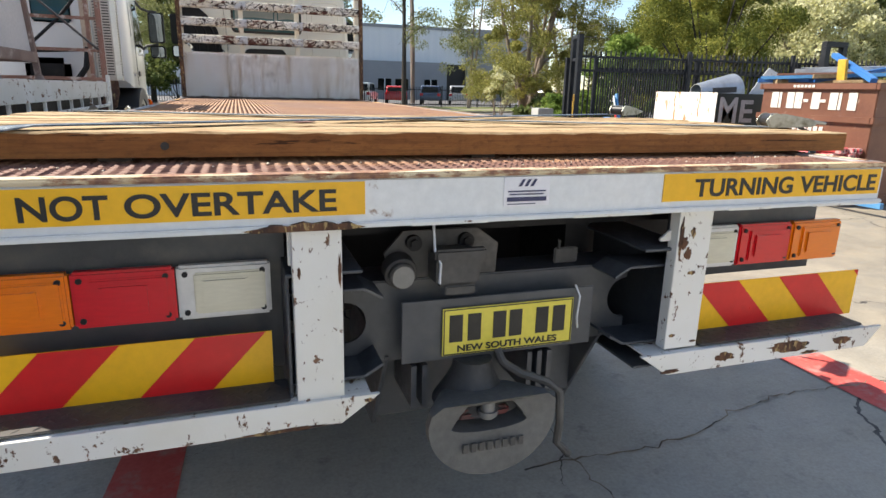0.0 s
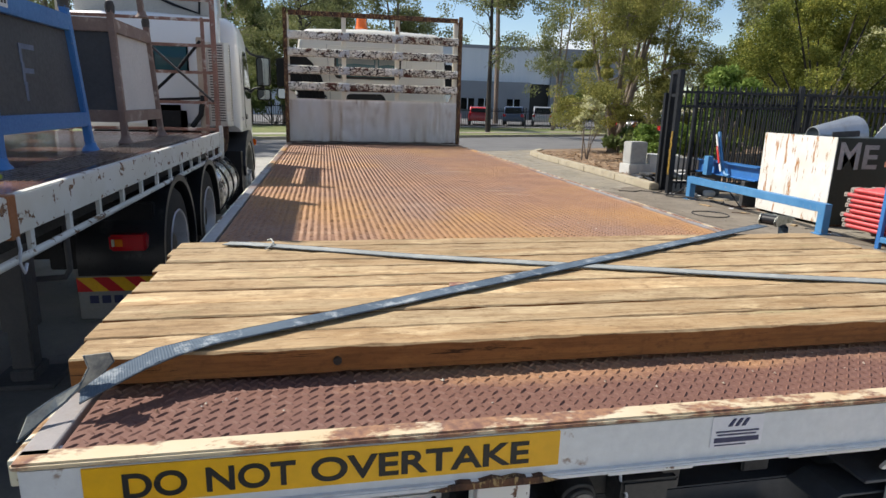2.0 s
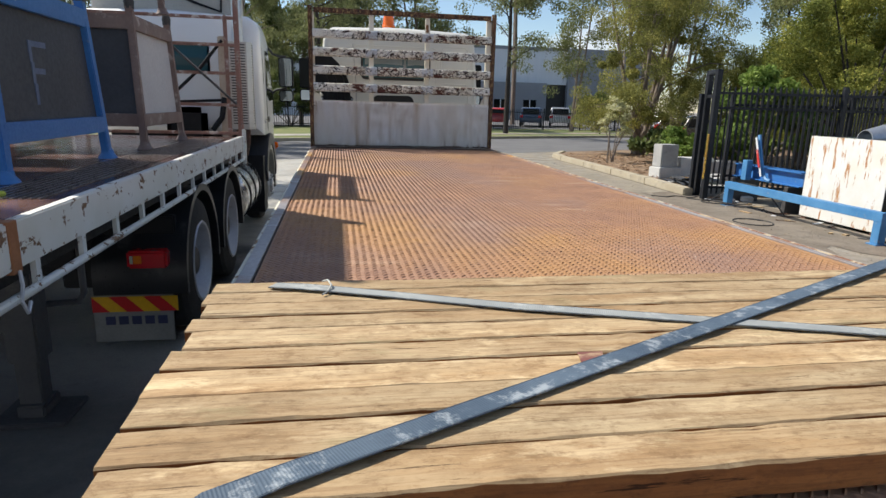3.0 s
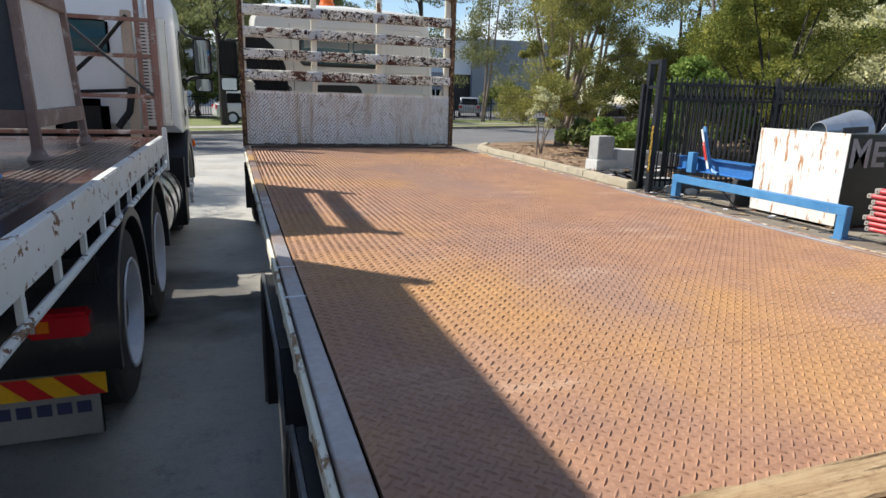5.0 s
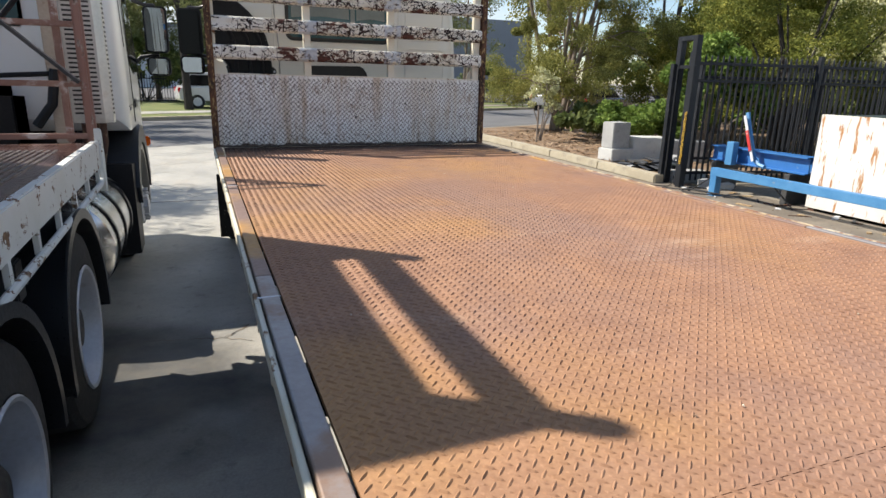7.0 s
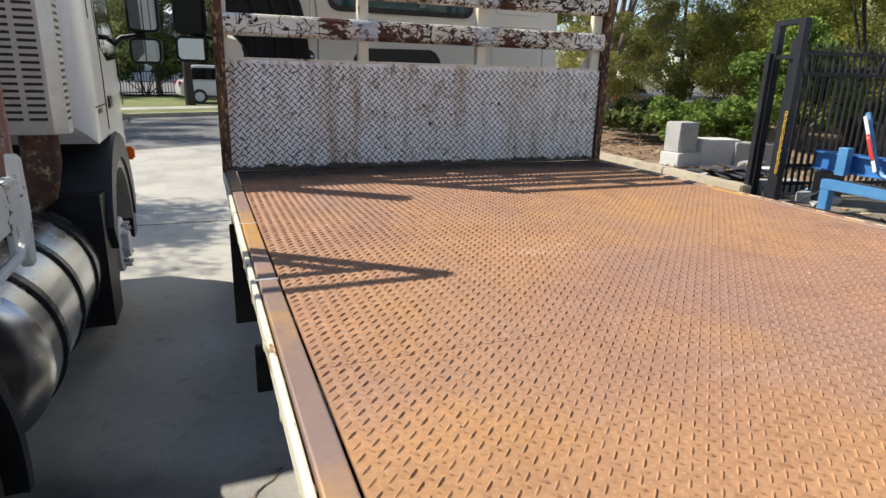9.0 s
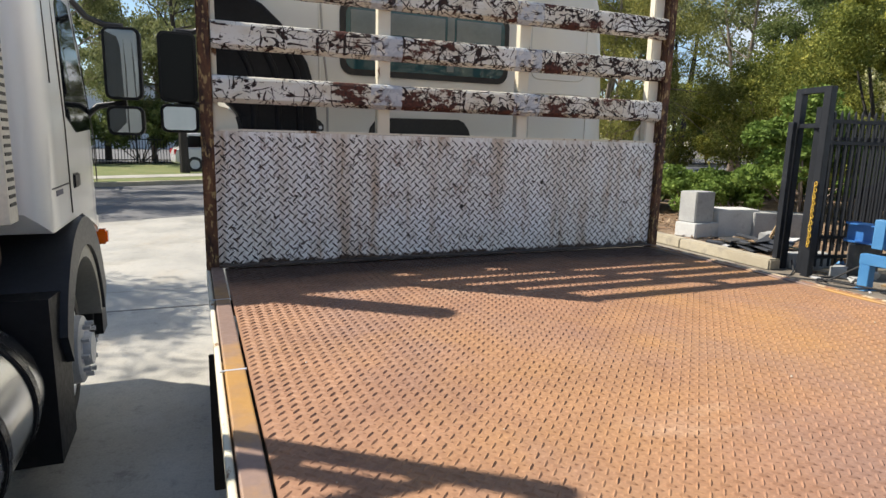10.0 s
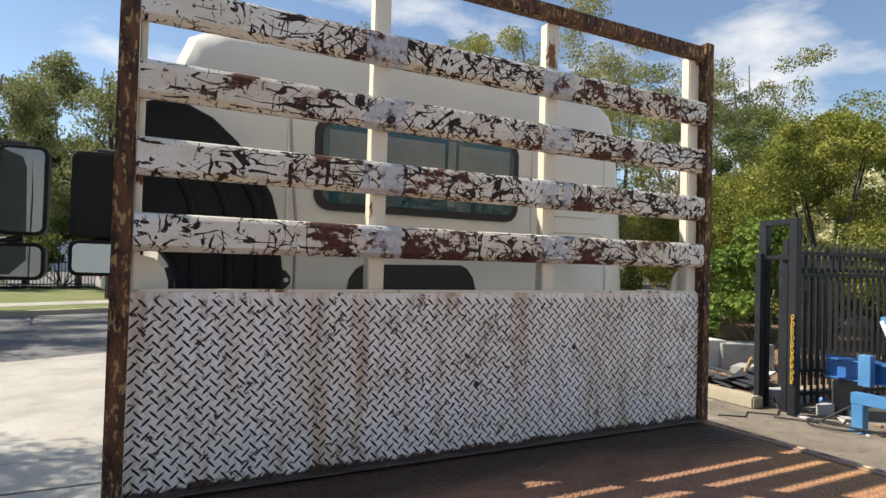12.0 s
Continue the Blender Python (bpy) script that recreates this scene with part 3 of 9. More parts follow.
def raw(name, verts, faces, material, parent=None, label="", smooth=False):
    me = bpy.data.meshes.new(name)
    me.from_pydata(verts, [], faces)
    me.materials.append(material)
    if smooth:
        me.polygons.foreach_set("use_smooth", [True] * len(me.polygons))
    ob = new(name, me)
    if parent is not None:
        ob.parent = parent
    if label:
        ob["label"] = label
    return ob


def one(name, material, parent, dims, label="", bevel=0.0):
    bm = bmesh.new()
    box(bm, *dims)
    return part(name, bm, material, parent, label, bevel=bevel)

# ---- ground ----
def sheet(name, corners, z, material, label, thick=0.0):
    verts = [(x, y, z) for x, y in corners]
    return tagged(raw(name, verts, [tuple(range(len(corners)))], material), label, name.split("_")[0], kind="structure")


def road_y(x, c):
    return c + 0.45 * (x + 2)


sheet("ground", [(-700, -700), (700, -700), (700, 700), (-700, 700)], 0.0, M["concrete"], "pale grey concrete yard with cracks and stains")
sheet("road", [(-300, road_y(-300, 18.6)), (300, road_y(300, 18.6)), (300, road_y(300, 27.5)), (-300, road_y(-300, 27.5))], 0.004, M["asphalt"], "grey asphalt street dappled with tree shade")
sheet("pavement", [(-300, road_y(-300, 29.6)), (300, road_y(300, 29.6)), (300, road_y(300, 31.2)), (-300, road_y(-300, 31.2))], 0.13, M["concrete"], "pale concrete footpath across the street")
verge = bmesh.new()
prism(verge, [(-300, road_y(-300, 27.7)), (300, road_y(300, 27.7)), (300, road_y(300, 41)), (-300, road_y(-300, 41))], "z", 0.0, 0.12)
tagged(link("verge", verge, M["grass"]), "sunlit patchy grass verge across the street", "grass", kind="structure")
far_kerb = bmesh.new()
prism(far_kerb, [(-300, road_y(-300, 27.45)), (300, road_y(300, 27.45)), (300, road_y(300, 27.7)), (-300, road_y(-300, 27.7))], "z", 0.0, 0.14)
tagged(link("kerb_far", far_kerb, M["kerb"]), "low concrete kerb along the far side of the street", "kerb", kind="structure")

# garden bed beside the drive
bed = bmesh.new()
prism(bed, [(6.62, 11.5), (8.0, 10.9), (60, 2.0), (60, 36), (14, 24.2), (7.8, 21.6), (6.75, 20.4)], "z", 0.0, 0.13)
tagged(link("garden_bed", bed, M["mulch"]), "garden bed of dry leaf litter and bark mulch", "ground", kind="structure")
kerb_path = [(6.42, 11.15), (6.5, 13.0), (6.56, 15.0), (6.6, 17.0), (6.62, 19.0), (6.8, 20.3), (7.5, 21.4)]
kerb_thing = thing("kerb_drive", "weathered concrete kerb edging the driveway", "kerb", kind="structure")
for (ax, ay), (bx, by) in zip(kerb_path, kerb_path[1:]):
    bm = bmesh.new()
    bar(bm, (ax, ay, 0.08), (bx, by, 0.08), 0.22, 0.17, bevel=0.02)
    part("kerb_stone", bm, M["kerb"], kerb_thing)
M["red_line"] = surface("faded_red_line_paint", (0.5, 0.06, 0.05), (0.55, 0.11, 0.09), 0.8, 0, 2, 50, (0.33, 0.29, 0.26), (0.5, 0.75), 6, 0.15)
sheet("line_red", [(-1.15, -0.6), (-0.86, -0.6), (-0.8, 0.96), (-1.02, 0.96)], 0.004, M["red_line"], "faded red painted line on the concrete")
sheet("line_red_far", [(2.09, 1.05), (2.36, 1.0), (2.4, -2.0), (2.1, -2.0)], 0.004, M["red_line"], "faded red painted line on the concrete")

# ---- the flatbed truck ----
DECK = 1.15
FRONT = 7.89
truck = thing("flatbed_truck", "white flatbed truck with a rusted checker-plate tray", "truck")


def letters(name, words, material, parent, left, bottom, width, height, at_y, label="", lean=0.0):
    """Raised lettering on a face that looks to -y, drawn to a given width and height."""
    cu = bpy.data.curves.new(name, "FONT")
    cu.body, cu.extrude, cu.offset = words, 0.02, 0.022
    tmp = new(name, cu)
    me = bpy.data.meshes.new_from_object(tmp.evaluated_get(bpy.context.evaluated_depsgraph_get()))
    bpy.data.objects.remove(tmp)
    co = np.empty(len(me.vertices) * 3)
    me.vertices.foreach_get("co", co)
    co = co.reshape(-1, 3)
    lo, hi = co.min(0), co.max(0)
    u = (co[:, 0] - lo[0]) / (hi[0] - lo[0])
    v = (co[:, 1] - lo[1]) / (hi[1] - lo[1])
    out = np.stack([left + u * width + lean * v * height, np.where(co[:, 2] > 0, at_y - 0.0015, at_y + 0.0005), bottom + v * height], 1)
    me.vertices.foreach_set("co", out.ravel())
    me.materials.clear()
    me.materials.append(material)
    ob = new(name, me)
    ob.parent = parent
    if label:
        ob["label"] = label
    return ob


def tread(name, origin, u, v, nrm, along, across, step, material, parent, label, length=0.03, width=0.007, high=0.0022):
    """Raised tread bars over a plate: rows along u lean one way, the next row the other, half a step on."""
    o, u, v, nrm = (np.array(a, float) for a in (origin, u, v, nrm))
    i, j = np.meshgrid(np.arange(int(along / step)), np.arange(int(across / step * 2)), indexing="ij")
    i, j = i.ravel(), j.ravel()
    turn = np.where(j % 2 == 0, 1.0, -1.0)
    c = o + u * ((i + 0.3 + 0.5 * (j % 2)) * step)[:, None] + v * ((j + 0.5) * step / 2)[:, None]
    d = (u + v * turn[:, None]) / math.sqrt(2)
    s = (u * -turn[:, None] + v) / math.sqrt(2)
    rng_w = np.random.default_rng(17)
    wear = rng_w.uniform(0.6, 1.15, (len(c), 1))
    L, w, h = length / 2, width / 2, high * wear
    ring = [c + d * L, c + d * L * 0.45 + s * w, c - d * L * 0.45 + s * w, c - d * L, c - d * L * 0.45 - s * w, c + d * L * 0.45 - s * w, c + d * L * 0.5 + nrm * h, c - d * L * 0.5 + nrm * h]
    verts = np.stack(ring, 1).reshape(-1, 3)
    base = (np.arange(len(c)) * 8)[:, None]
    tri = np.array([(0, 1, 6), (3, 7, 2), (3, 4, 7), (0, 6, 5)])
    quad = np.array([(1, 2, 7, 6), (4, 5, 6, 7)])
    faces = (base[:, :, None] + tri[None]).reshape(-1, 3).tolist() + (base[:, :, None] + quad[None]).reshape(-1, 4).tolist()
    ob = raw(name, verts.tolist(), faces, material, parent, label)
    return tagged(ob, kind="stuff")


def crack(points, seed, wide=0.0045):
    """A thin dark crack that wanders between a few places on the concrete."""
    rng_c = np.random.default_rng(seed)
    path = []
    for (ax, ay), (bx, by) in zip(points, points[1:]):
        k = max(3, int(math.hypot(bx - ax, by - ay) / 0.035))
        for i in range(k):
            f = i / k
            path.append((ax + (bx - ax) * f + rng_c.normal(0, 0.008), ay + (by - ay) * f + rng_c.normal(0, 0.008)))
    bm = bmesh.new()
    half = [wide * rng_c.uniform(0.3, 1.2) for k in path]
    turn = math.atan2(points[-1][1] - points[0][1], points[-1][0] - points[0][0])
    ox, oy = -math.sin(turn), math.cos(turn)
    side_a = [bm.verts.new((x - ox * w, y - oy * w, 0.0045)) for (x, y), w in zip(path, half)]
    side_b = [bm.verts.new((x + ox * w, y + oy * w, 0.0045)) for (x, y), w in zip(path, half)]
    for k in range(len(path) - 1):
        bm.faces.new((side_a[k], side_a[k + 1], side_b[k + 1], side_b[k]))
    tagged(link("ground_crack", bm, M["grit"]), "thin dark crack in the yard concrete", "crack", kind="structure")


crack([(0.38, 0.47), (0.9, 0.45), (1.22, 0.5), (1.4, 0.58), (1.8, 0.65), (2.7, 0.6)], 8)
crack([(0.57, 0.52), (0.58, 0.33), (0.62, 0.05)], 9, 0.003)
crack([(-1.8, 6.64), (-1.65, 6.61), (-1.51, 6.59), (-1.29, 6.54), (-1.09, 6.41)], 10, 0.004)
crack([(-1.29, 6.54), (-1.2, 6.64), (-1.1, 6.76)], 11, 0.005)

# tray
STEP = 0.0405
tray_w = 1.165
for k, (a, b) in enumerate([(0.03, 1.83), (1.832, 3.02), (3.022, 5.41), (5.412, FRONT - 0.03)]):
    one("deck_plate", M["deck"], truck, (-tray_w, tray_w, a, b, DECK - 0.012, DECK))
tread("tread_pattern", (-tray_w + 0.005, 0.04, DECK), (1, 0, 0), (0, 1, 0), (0, 0, 1), 2 * tray_w - 0.02, FRONT - 0.1, 0.0305, M["deck_bar"], truck, "raised tread bars of the rusted deck plate", 0.029, 0.0066, 0.0034)
one("edge_strip", M["lip"], truck, (1.2, 1.216, 0.05, FRONT - 0.1, DECK + 0.0042, DECK + 0.0085), "pale worn edge strip")
for sx in (-1, 1):
    edge = 1.222 if sx < 0 else 1.235
    one("side_rail", M["rail_grey"], truck, (sx * 1.173, sx * edge, 0.02, 4.30, DECK - 0.11, DECK + 0.006), "scuffed grey edge channel", 0.004)
    one("side_rail", M["rail_steel"], truck, (sx * 1.173, sx * edge, 4.303, FRONT, DECK - 0.11, DECK + 0.006), "rust-brown edge channel", 0.004)
    bm = bmesh.new()
    box(bm, sx * (edge + 0.004), sx * (edge + 0.019), 0.03, FRONT, DECK - 0.055, DECK - 0.006)
    for k in range(24):
        y = 0.2 + k * 0.325
        box(bm, sx * (edge + 0.001), sx * (edge + 0.015), y, y + 0.02, DECK - 0.1, DECK - 0.012)
    part("rope_rail", bm, M["rail_flaked"], truck, "cream flaked rope rail along the tray", bevel=0.004)

# rear beam with posts and underrun bars
bm = bmesh.new()
box(bm, -1.215, 1.215, 0.0, 0.07, 1.045, 1.146, bevel=0.006)
box(bm, -1.215, 1.215, -0.012, 0.05, 1.040, 1.052, bevel=0.003)
beam = part("rear_beam", bm, M["white_steel"], truck, "white rear beam with chipped edges")
bm = bmesh.new()
box(bm, -1.222, 1.222, -0.006, 0.04, 1.143, 1.156, bevel=0.004)
part("worn_lip", bm, M["lip"], truck, "bare rusted top lip of the rear beam")
for x0, x1, words in ((-1.12, -0.30, (("DO", -1.06, 0.10), ("NOT", -0.93, 0.147), ("OVERTAKE", -0.757, 0.397))), (0.455, 1.20, (("TURNING", 0.55, 0.325), ("VEHICLE", 0.90, 0.285)))):
    sign = one("warning_strip", M["yellow"], truck, (x0, x1, -0.003, 0.001, 1.068, 1.138), "yellow warning strip with black words")
    for word, wl_, ww in words:
        letters("lettering", word, M["letter_black"], sign, wl_, 1.077, ww, 0.047, -0.003, "black capital letters")
posts, bars = [], []
for x0, x1, z0 in ((-0.455, -0.35, 0.64), (0.522, 0.628, 0.655)):
    bm = bmesh.new()
    prism(bm, [(x0, 0.04), (x0, 0.002), (x1, 0.002), (x1, 0.04), (x1 - 0.008, 0.04), (x1 - 0.008, 0.012), (x0 + 0.008, 0.012), (x0 + 0.008, 0.04)], "z", z0, 1.05)
    posts.append(part("rear_post", bm, M["white_worn"], truck, "white channel post with paint chips", bevel=0.003))
for sx, x0, x1 in ((-1, -1.24, -0.27), (1, 0.44, 1.27)):
    bm = bmesh.new()
    z0, z1 = 0.585, 0.648
    if sx < 0:
        prism(bm, [(x0, z0), (x1 - 0.09, z0), (x1, z1), (x0, z1)], "y", -0.012, 0.0)
        box(bm, x0, x1 - 0.02, 0.0, 0.12, z1 - 0.006, z1)
    else:
        prism(bm, [(x0 + 0.09, z0), (x1, z0), (x1 + 0.06, z1), (x0, z1)], "y", -0.012, 0.0)
        box(bm, x0 + 0.02, x1, 0.0, 0.12, z1 - 0.006, z1)
    bars.append(part("underrun_bar", bm, M["white_worn"], truck, "bent white underrun bar with scraped edge", bevel=0.002))
    bm = bmesh.new()
    a, b = (x0 + 0.02, -0.47) if sx < 0 else (0.64, x1 - 0.01)
    box(bm, a, b, 0.0, 0.105, z1 + 0.003, z1 + 0.009, bevel=0.002)
    step = part("step_tread", bm, M["grey_iron"], truck, "dark grey ribbed step plate")
    tread("step_ribs", (a + 0.01, 0.005, z1 + 0.009), (1, 0, 0), (0, 1, 0), (0, 0, 1), b - a - 0.03, 0.09, 0.04, M["grey_iron"], truck, "ribs of the step plate", 0.026, 0.007, 0.002)


def rear_lamp(x0, x1, z0, z1, y, lens, rim, label):
    lamp = new("rear_lamp")
    lamp["label"] = label
    lamp.parent = truck
    bm = bmesh.new()
    box(bm, x0, x1, y, y + 0.03, z0, z1, bevel=0.006)
    for cx in (x0 + 0.018, x1 - 0.018):
        for cz in (z0 + 0.018, z1 - 0.018):
            rod(bm, (cx, y + 0.01, cz), (cx, y - 0.003, cz), 0.006, 8)
    body = part("lamp_body", bm, rim, lamp)
    bm = bmesh.new()
    box(bm, x0 + 0.035, x1 - 0.012, y - 0.006, y + 0.004, z0 + 0.014, z1 - 0.016, bevel=0.004)
    part("lens_plate", bm, lens, lamp)
    bm = bmesh.new()
    box(bm, x0 + 0.05, x1 - 0.05, y - 0.012, y, z0 + 0.025, z1 - 0.028, bevel=0.005)
    part("lens", bm, lens, lamp)
    for cx in (x0 + 0.018, x1 - 0.018):
        for cz in (z0 + 0.018, z1 - 0.018):
            bm = bmesh.new()
            rod(bm, (cx, y + 0.005, cz), (cx, y - 0.0045, cz), 0.0065, 8)
            part("screw", bm, M["black"], lamp)
    return lamp


LZ0, LZ1 = 0.815, 0.94
for x0, x1, kind in ((-1.10, -0.902, "amber"), (-0.899, -0.697, "red"), (-0.694, -0.495, "clear"), (0.655, 0.853, "clear"), (0.856, 1.058, "red"), (1.061, 1.262, "amber")):
    dz = 0.0 if x0 < 0 else 0.02
    rim = M["lamp_white"] if kind == "clear" else M["lens_" + kind]
    rear_lamp(x0, x1, LZ0 + dz, LZ1 + dz, 0.13, M["lens_" + kind], rim, {"amber": "amber indicator lamp with screwed lens", "red": "red stop lamp with screwed lens", "clear": "white-rimmed reversing lamp with ribbed lens"}[kind])
one("lamp_panel", M["chassis_dusty"], truck, (-1.16, -0.46, 0.17, 0.18, 0.66, 1.04), "black panel behind the lamps")
one("lamp_panel", M["chassis_dusty"], truck, (0.63, 1.19, 0.17, 0.18, 0.80, 1.04), "black panel behind the lamps")
one("end_post", M["white_worn"], truck, (-1.21, -1.12, 0.01, 0.03, 0.64, 1.045), "white end post", 0.003)


def chevron(x0, x1, z0, z1, y, step, slope, parent, name="chevron_plate", first=None):
    """A marker plate of slanting red and yellow bands."""
    plate = one(name, M["yellow"], parent, (x0, x1, y, y + 0.003, z0, z1), "red and yellow striped marker plate")
    h = (z1 - z0) * slope
    k = (x0 if first is None else first) - step * 4
    while k < x1 + abs(h):
        pts = [(k, z0), (k + step, z0), (k + step + h, z1), (k + h, z1)]
        clipped = []
        for (ax, az), (bx, bz) in zip(pts, pts[1:] + pts[:1]):
            n_s = 24
            for i in range(n_s):
                f = i / n_s
                clipped.append((min(max(ax + (bx - ax) * f, x0), x1), az + (bz - az) * f))
        bm = bmesh.new()
        good = []
        for p in clipped:
            if not good or (Vector(p) - Vector(good[-1])).length > 1e-5:
                good.append(p)
        if max(p[0] for p in good) - min(p[0] for p in good) > 0.004:
            vs = [bm.verts.new((px, y - 0.0015, pz)) for px, pz in good]
            bm.faces.new(vs)
            part("red_band", bm, M["red"], plate)
        else:
            bm.free()
        k += step * 2
    return plate


chevron(-1.12, -0.50, 0.635, 0.785, 0.095, 0.15, 0.95, truck, first=-1.105)
chevron(0.66, 1.325, 0.65, 0.80, 0.095, 0.155, -1.0, truck, first=0.835)

bm = bmesh.new()
prism(bm, [(-0.55, 1.044), (-0.53, 1.0395), (-0.34, 1.039), (-0.30, 1.043), (-0.32, 1.048), (-0.335, 1.054), (-0.36, 1.051), (-0.385, 1.057), (-0.41, 1.053), (-0.43, 1.058), (-0.46, 1.051), (-0.49, 1.054), (-0.52, 1.048)], "y", -0.0145, -0.0005)
part("scrape", bm, M["post_rust"], beam, "dark rusted scrape in the lower edge")
for x0, x1 in ((-1.215, -1.0), (-0.2, -0.02), (0.2, 0.42), (0.66, 0.8), (0.95, 1.2)):
    one("edge_rust", M["white_worn"], beam, (x0, x1, -0.0135, -0.011, 1.0395, 1.046), "chipped lower edge")
def rust_patch(x0, x1, z0, z1, y, seed, parent, name="rust_patch"):
    """A ragged bare patch a hair proud of the paint."""
    rng_p = np.random.default_rng(seed)
    cx, cz = (x0 + x1) / 2, (z0 + z1) / 2
    outline = []
    for k in range(22):
        a = 2 * math.pi * k / 22
        r = rng_p.uniform(0.55, 1.0)
        outline.append((cx + math.cos(a) * r * (x1 - x0) / 2, cz + math.sin(a) * r * (z1 - z0) / 2))
    bm = bmesh.new()
    prism(bm, outline, "y", y - 0.0008, y + 0.002)
    part(name, bm, M["post_rust"], parent, "bare brown rust")


for k, (x0, x1, z0, z1) in enumerate(((0.523, 0.54, 0.90, 1.03), (0.532, 0.557, 0.935, 0.975), (0.545, 0.572, 0.905, 0.945), (0.56, 0.577, 0.965, 1.0), (0.565, 0.595, 0.865, 0.878), (0.53, 0.553, 0.69, 0.70), (0.60, 0.627, 0.668, 0.676), (-0.36, -0.351, 0.9, 0.99), (-0.447, -0.437, 0.93, 0.96))):
    rust_patch(x0, x1, z0, z1, 0.001, 40 + k, posts[0 if x0 < 0 else 1])
for k, (x0, x1, z0, z1) in enumerate(((0.50, 0.58, 0.588, 0.602), (0.68, 0.76, 0.60, 0.632), (0.86, 1.05, 0.598, 0.64), (1.12, 1.21, 0.60, 0.635), (1.0, 1.08, 0.588, 0.60), (-0.62, -0.36, 0.583, 0.594), (-0.31, -0.285, 0.628, 0.642))):
    rust_patch(x0, x1, z0, z1, -0.0125, 60 + k, bars[0 if x0 < 0 else 1], "scrape")
# number plate and its bracket
bracket = one("plate_bracket", M["chassis_dusty"], truck, (-0.19, 0.35, 0.105, 0.112, 0.655, 0.82), "black bracket behind the number plate", 0.002)
number_plate = one("number_plate", surface("yellow_plate", (0.72, 0.62, 0.09), (0.68, 0.58, 0.07), 0.4, 0, 4, 60, (0.4, 0.35, 0.12), (0.68, 0.78), 9, 0.05), truck, (-0.086, 0.286, 0.096, 0.1, 0.668, 0.796), "yellow number plate with a black rim", 0.004)
bm = bmesh.new()
for x0, x1, z0, z1 in ((-0.083, 0.283, 0.791, 0.7935), (-0.083, 0.283, 0.6705, 0.673), (-0.083, -0.0805, 0.6705, 0.7935), (0.2805, 0.283, 0.6705, 0.7935)):
    box(bm, x0, x1, 0.0945, 0.097, z0, z1)
part("rim", bm, M["letter_black"], number_plate)
for k, x in enumerate((-0.068, -0.018, 0.052, 0.098, 0.175, 0.225)):
    one("character_bar", M["letter_black"], number_plate, (x, x + 0.036, 0.0942, 0.097, 0.705, 0.778))
letters("state_name", "NEW SOUTH WALES", M["letter_black"], number_plate, -0.045, 0.677, 0.285, 0.018, 0.0955)

# drawbar crossmember, couplings and sockets
bm = bmesh.new()
box(bm, -0.24, 0.40, 0.18, 0.30, 0.64, 0.85, bevel=0.008)
box(bm, -0.33, 0.50, 0.165, 0.30, 0.835, 0.86, bevel=0.004)
rim_l = [(-0.322 + 0.055 * math.cos(a), 0.755 + 0.055 * math.sin(a)) for a in (math.pi / 2 - math.pi * k / 10 for k in range(11))]
rim_r = [(0.50 - 0.06 * math.cos(a), 0.755 + 0.06 * math.sin(a)) for a in (-math.pi / 2 + math.pi * k / 10 for k in range(11))]
prism(bm, [(-0.322, 0.84)] + rim_l + [(-0.322, 0.64), (0.50, 0.64)] + rim_r + [(0.50, 0.84)], "y", 0.168, 0.178)
part("drawbar_beam", bm, M["chassis_dusty"], truck, "black drawbar crossmember")
for x0, x1 in ((-0.47, -0.30), (0.44, 0.60)):
    xo, xi = (x0, x1 - 0.002) if x0 < 0 else (x1, x0 + 0.002)
    xw = xo + (0.008 if x0 < 0 else -0.008)
    bm = bmesh.new()
    prism(bm, [(xo, 0.60), (xi, 0.60), (xi, 0.608), (xw, 0.608), (xw, 0.93), (xi, 0.93), (xi, 0.938), (xo, 0.938)], "y", 0.02, 0.5)
    part("side_bracket", bm, M["chassis_dusty"], truck, bevel=0.003)
    side = 1 if x0 < 0 else -1
    for zt, zs in ((0.885, -1), (0.66, 1)):
        bm = bmesh.new()
        prism(bm, [(xw, zt), (xw + side * 0.17, zt), (xw + side * 0.215, zt + zs * 0.026), (xw + side * 0.212, zt + zs * 0.033), (xw + side * 0.167, zt + zs * 0.007), (xw, zt + zs * 0.007)], "y", 0.05, 0.166)
        part("folded_flange", bm, M["chassis_dusty"], truck, "bent steel flange", bevel=0.002)
    bm = bmesh.new()
    prism(bm, [(xw, 0.955), (xw + side * 0.10, 0.955), (xw + side * 0.10, 0.962), (xw, 1.038)], "y", 0.03, 0.04)
    part("corner_gusset", bm, M["white_worn"], truck, "white corner gusset", bevel=0.002)
for x in (-0.22, 0.42):
    bm = bmesh.new()
    prism(bm, [(0.16, 0.655), (0.7, 0.655), (0.7, 0.36), (0.34, 0.36)], "x", x, x + 0.012)
    part("hanger_plate", bm, M["chassis_dusty"], truck, "black coupling hanger plate", bevel=0.003)
one("hanger_web", M["chassis_dusty"], truck, (-0.208, 0.42, 0.31, 0.33, 0.40, 0.64))
for x in (-0.16, -0.13, 0.17, 0.20, 0.23):
    one("hanger_rib", M["chassis_dusty"], truck, (x, x + 0.014, 0.12, 0.3, 0.52, 0.638))
bm = bmesh.new()
prism(bm, [(-0.20, 0.86), (-0.22, 0.93), (-0.17, 0.985), (0.03, 0.985), (0.09, 0.94), (0.085, 0.86)], "y", 0.172, 0.182)
sock = part("socket_plate", bm, M["grey_iron"], truck, "dusty steel plate carrying trailer sockets", bevel=0.002)
bm = bmesh.new()
rod(bm, (-0.185, 0.175, 0.895), (-0.185, 0.13, 0.885), 0.042, 20)
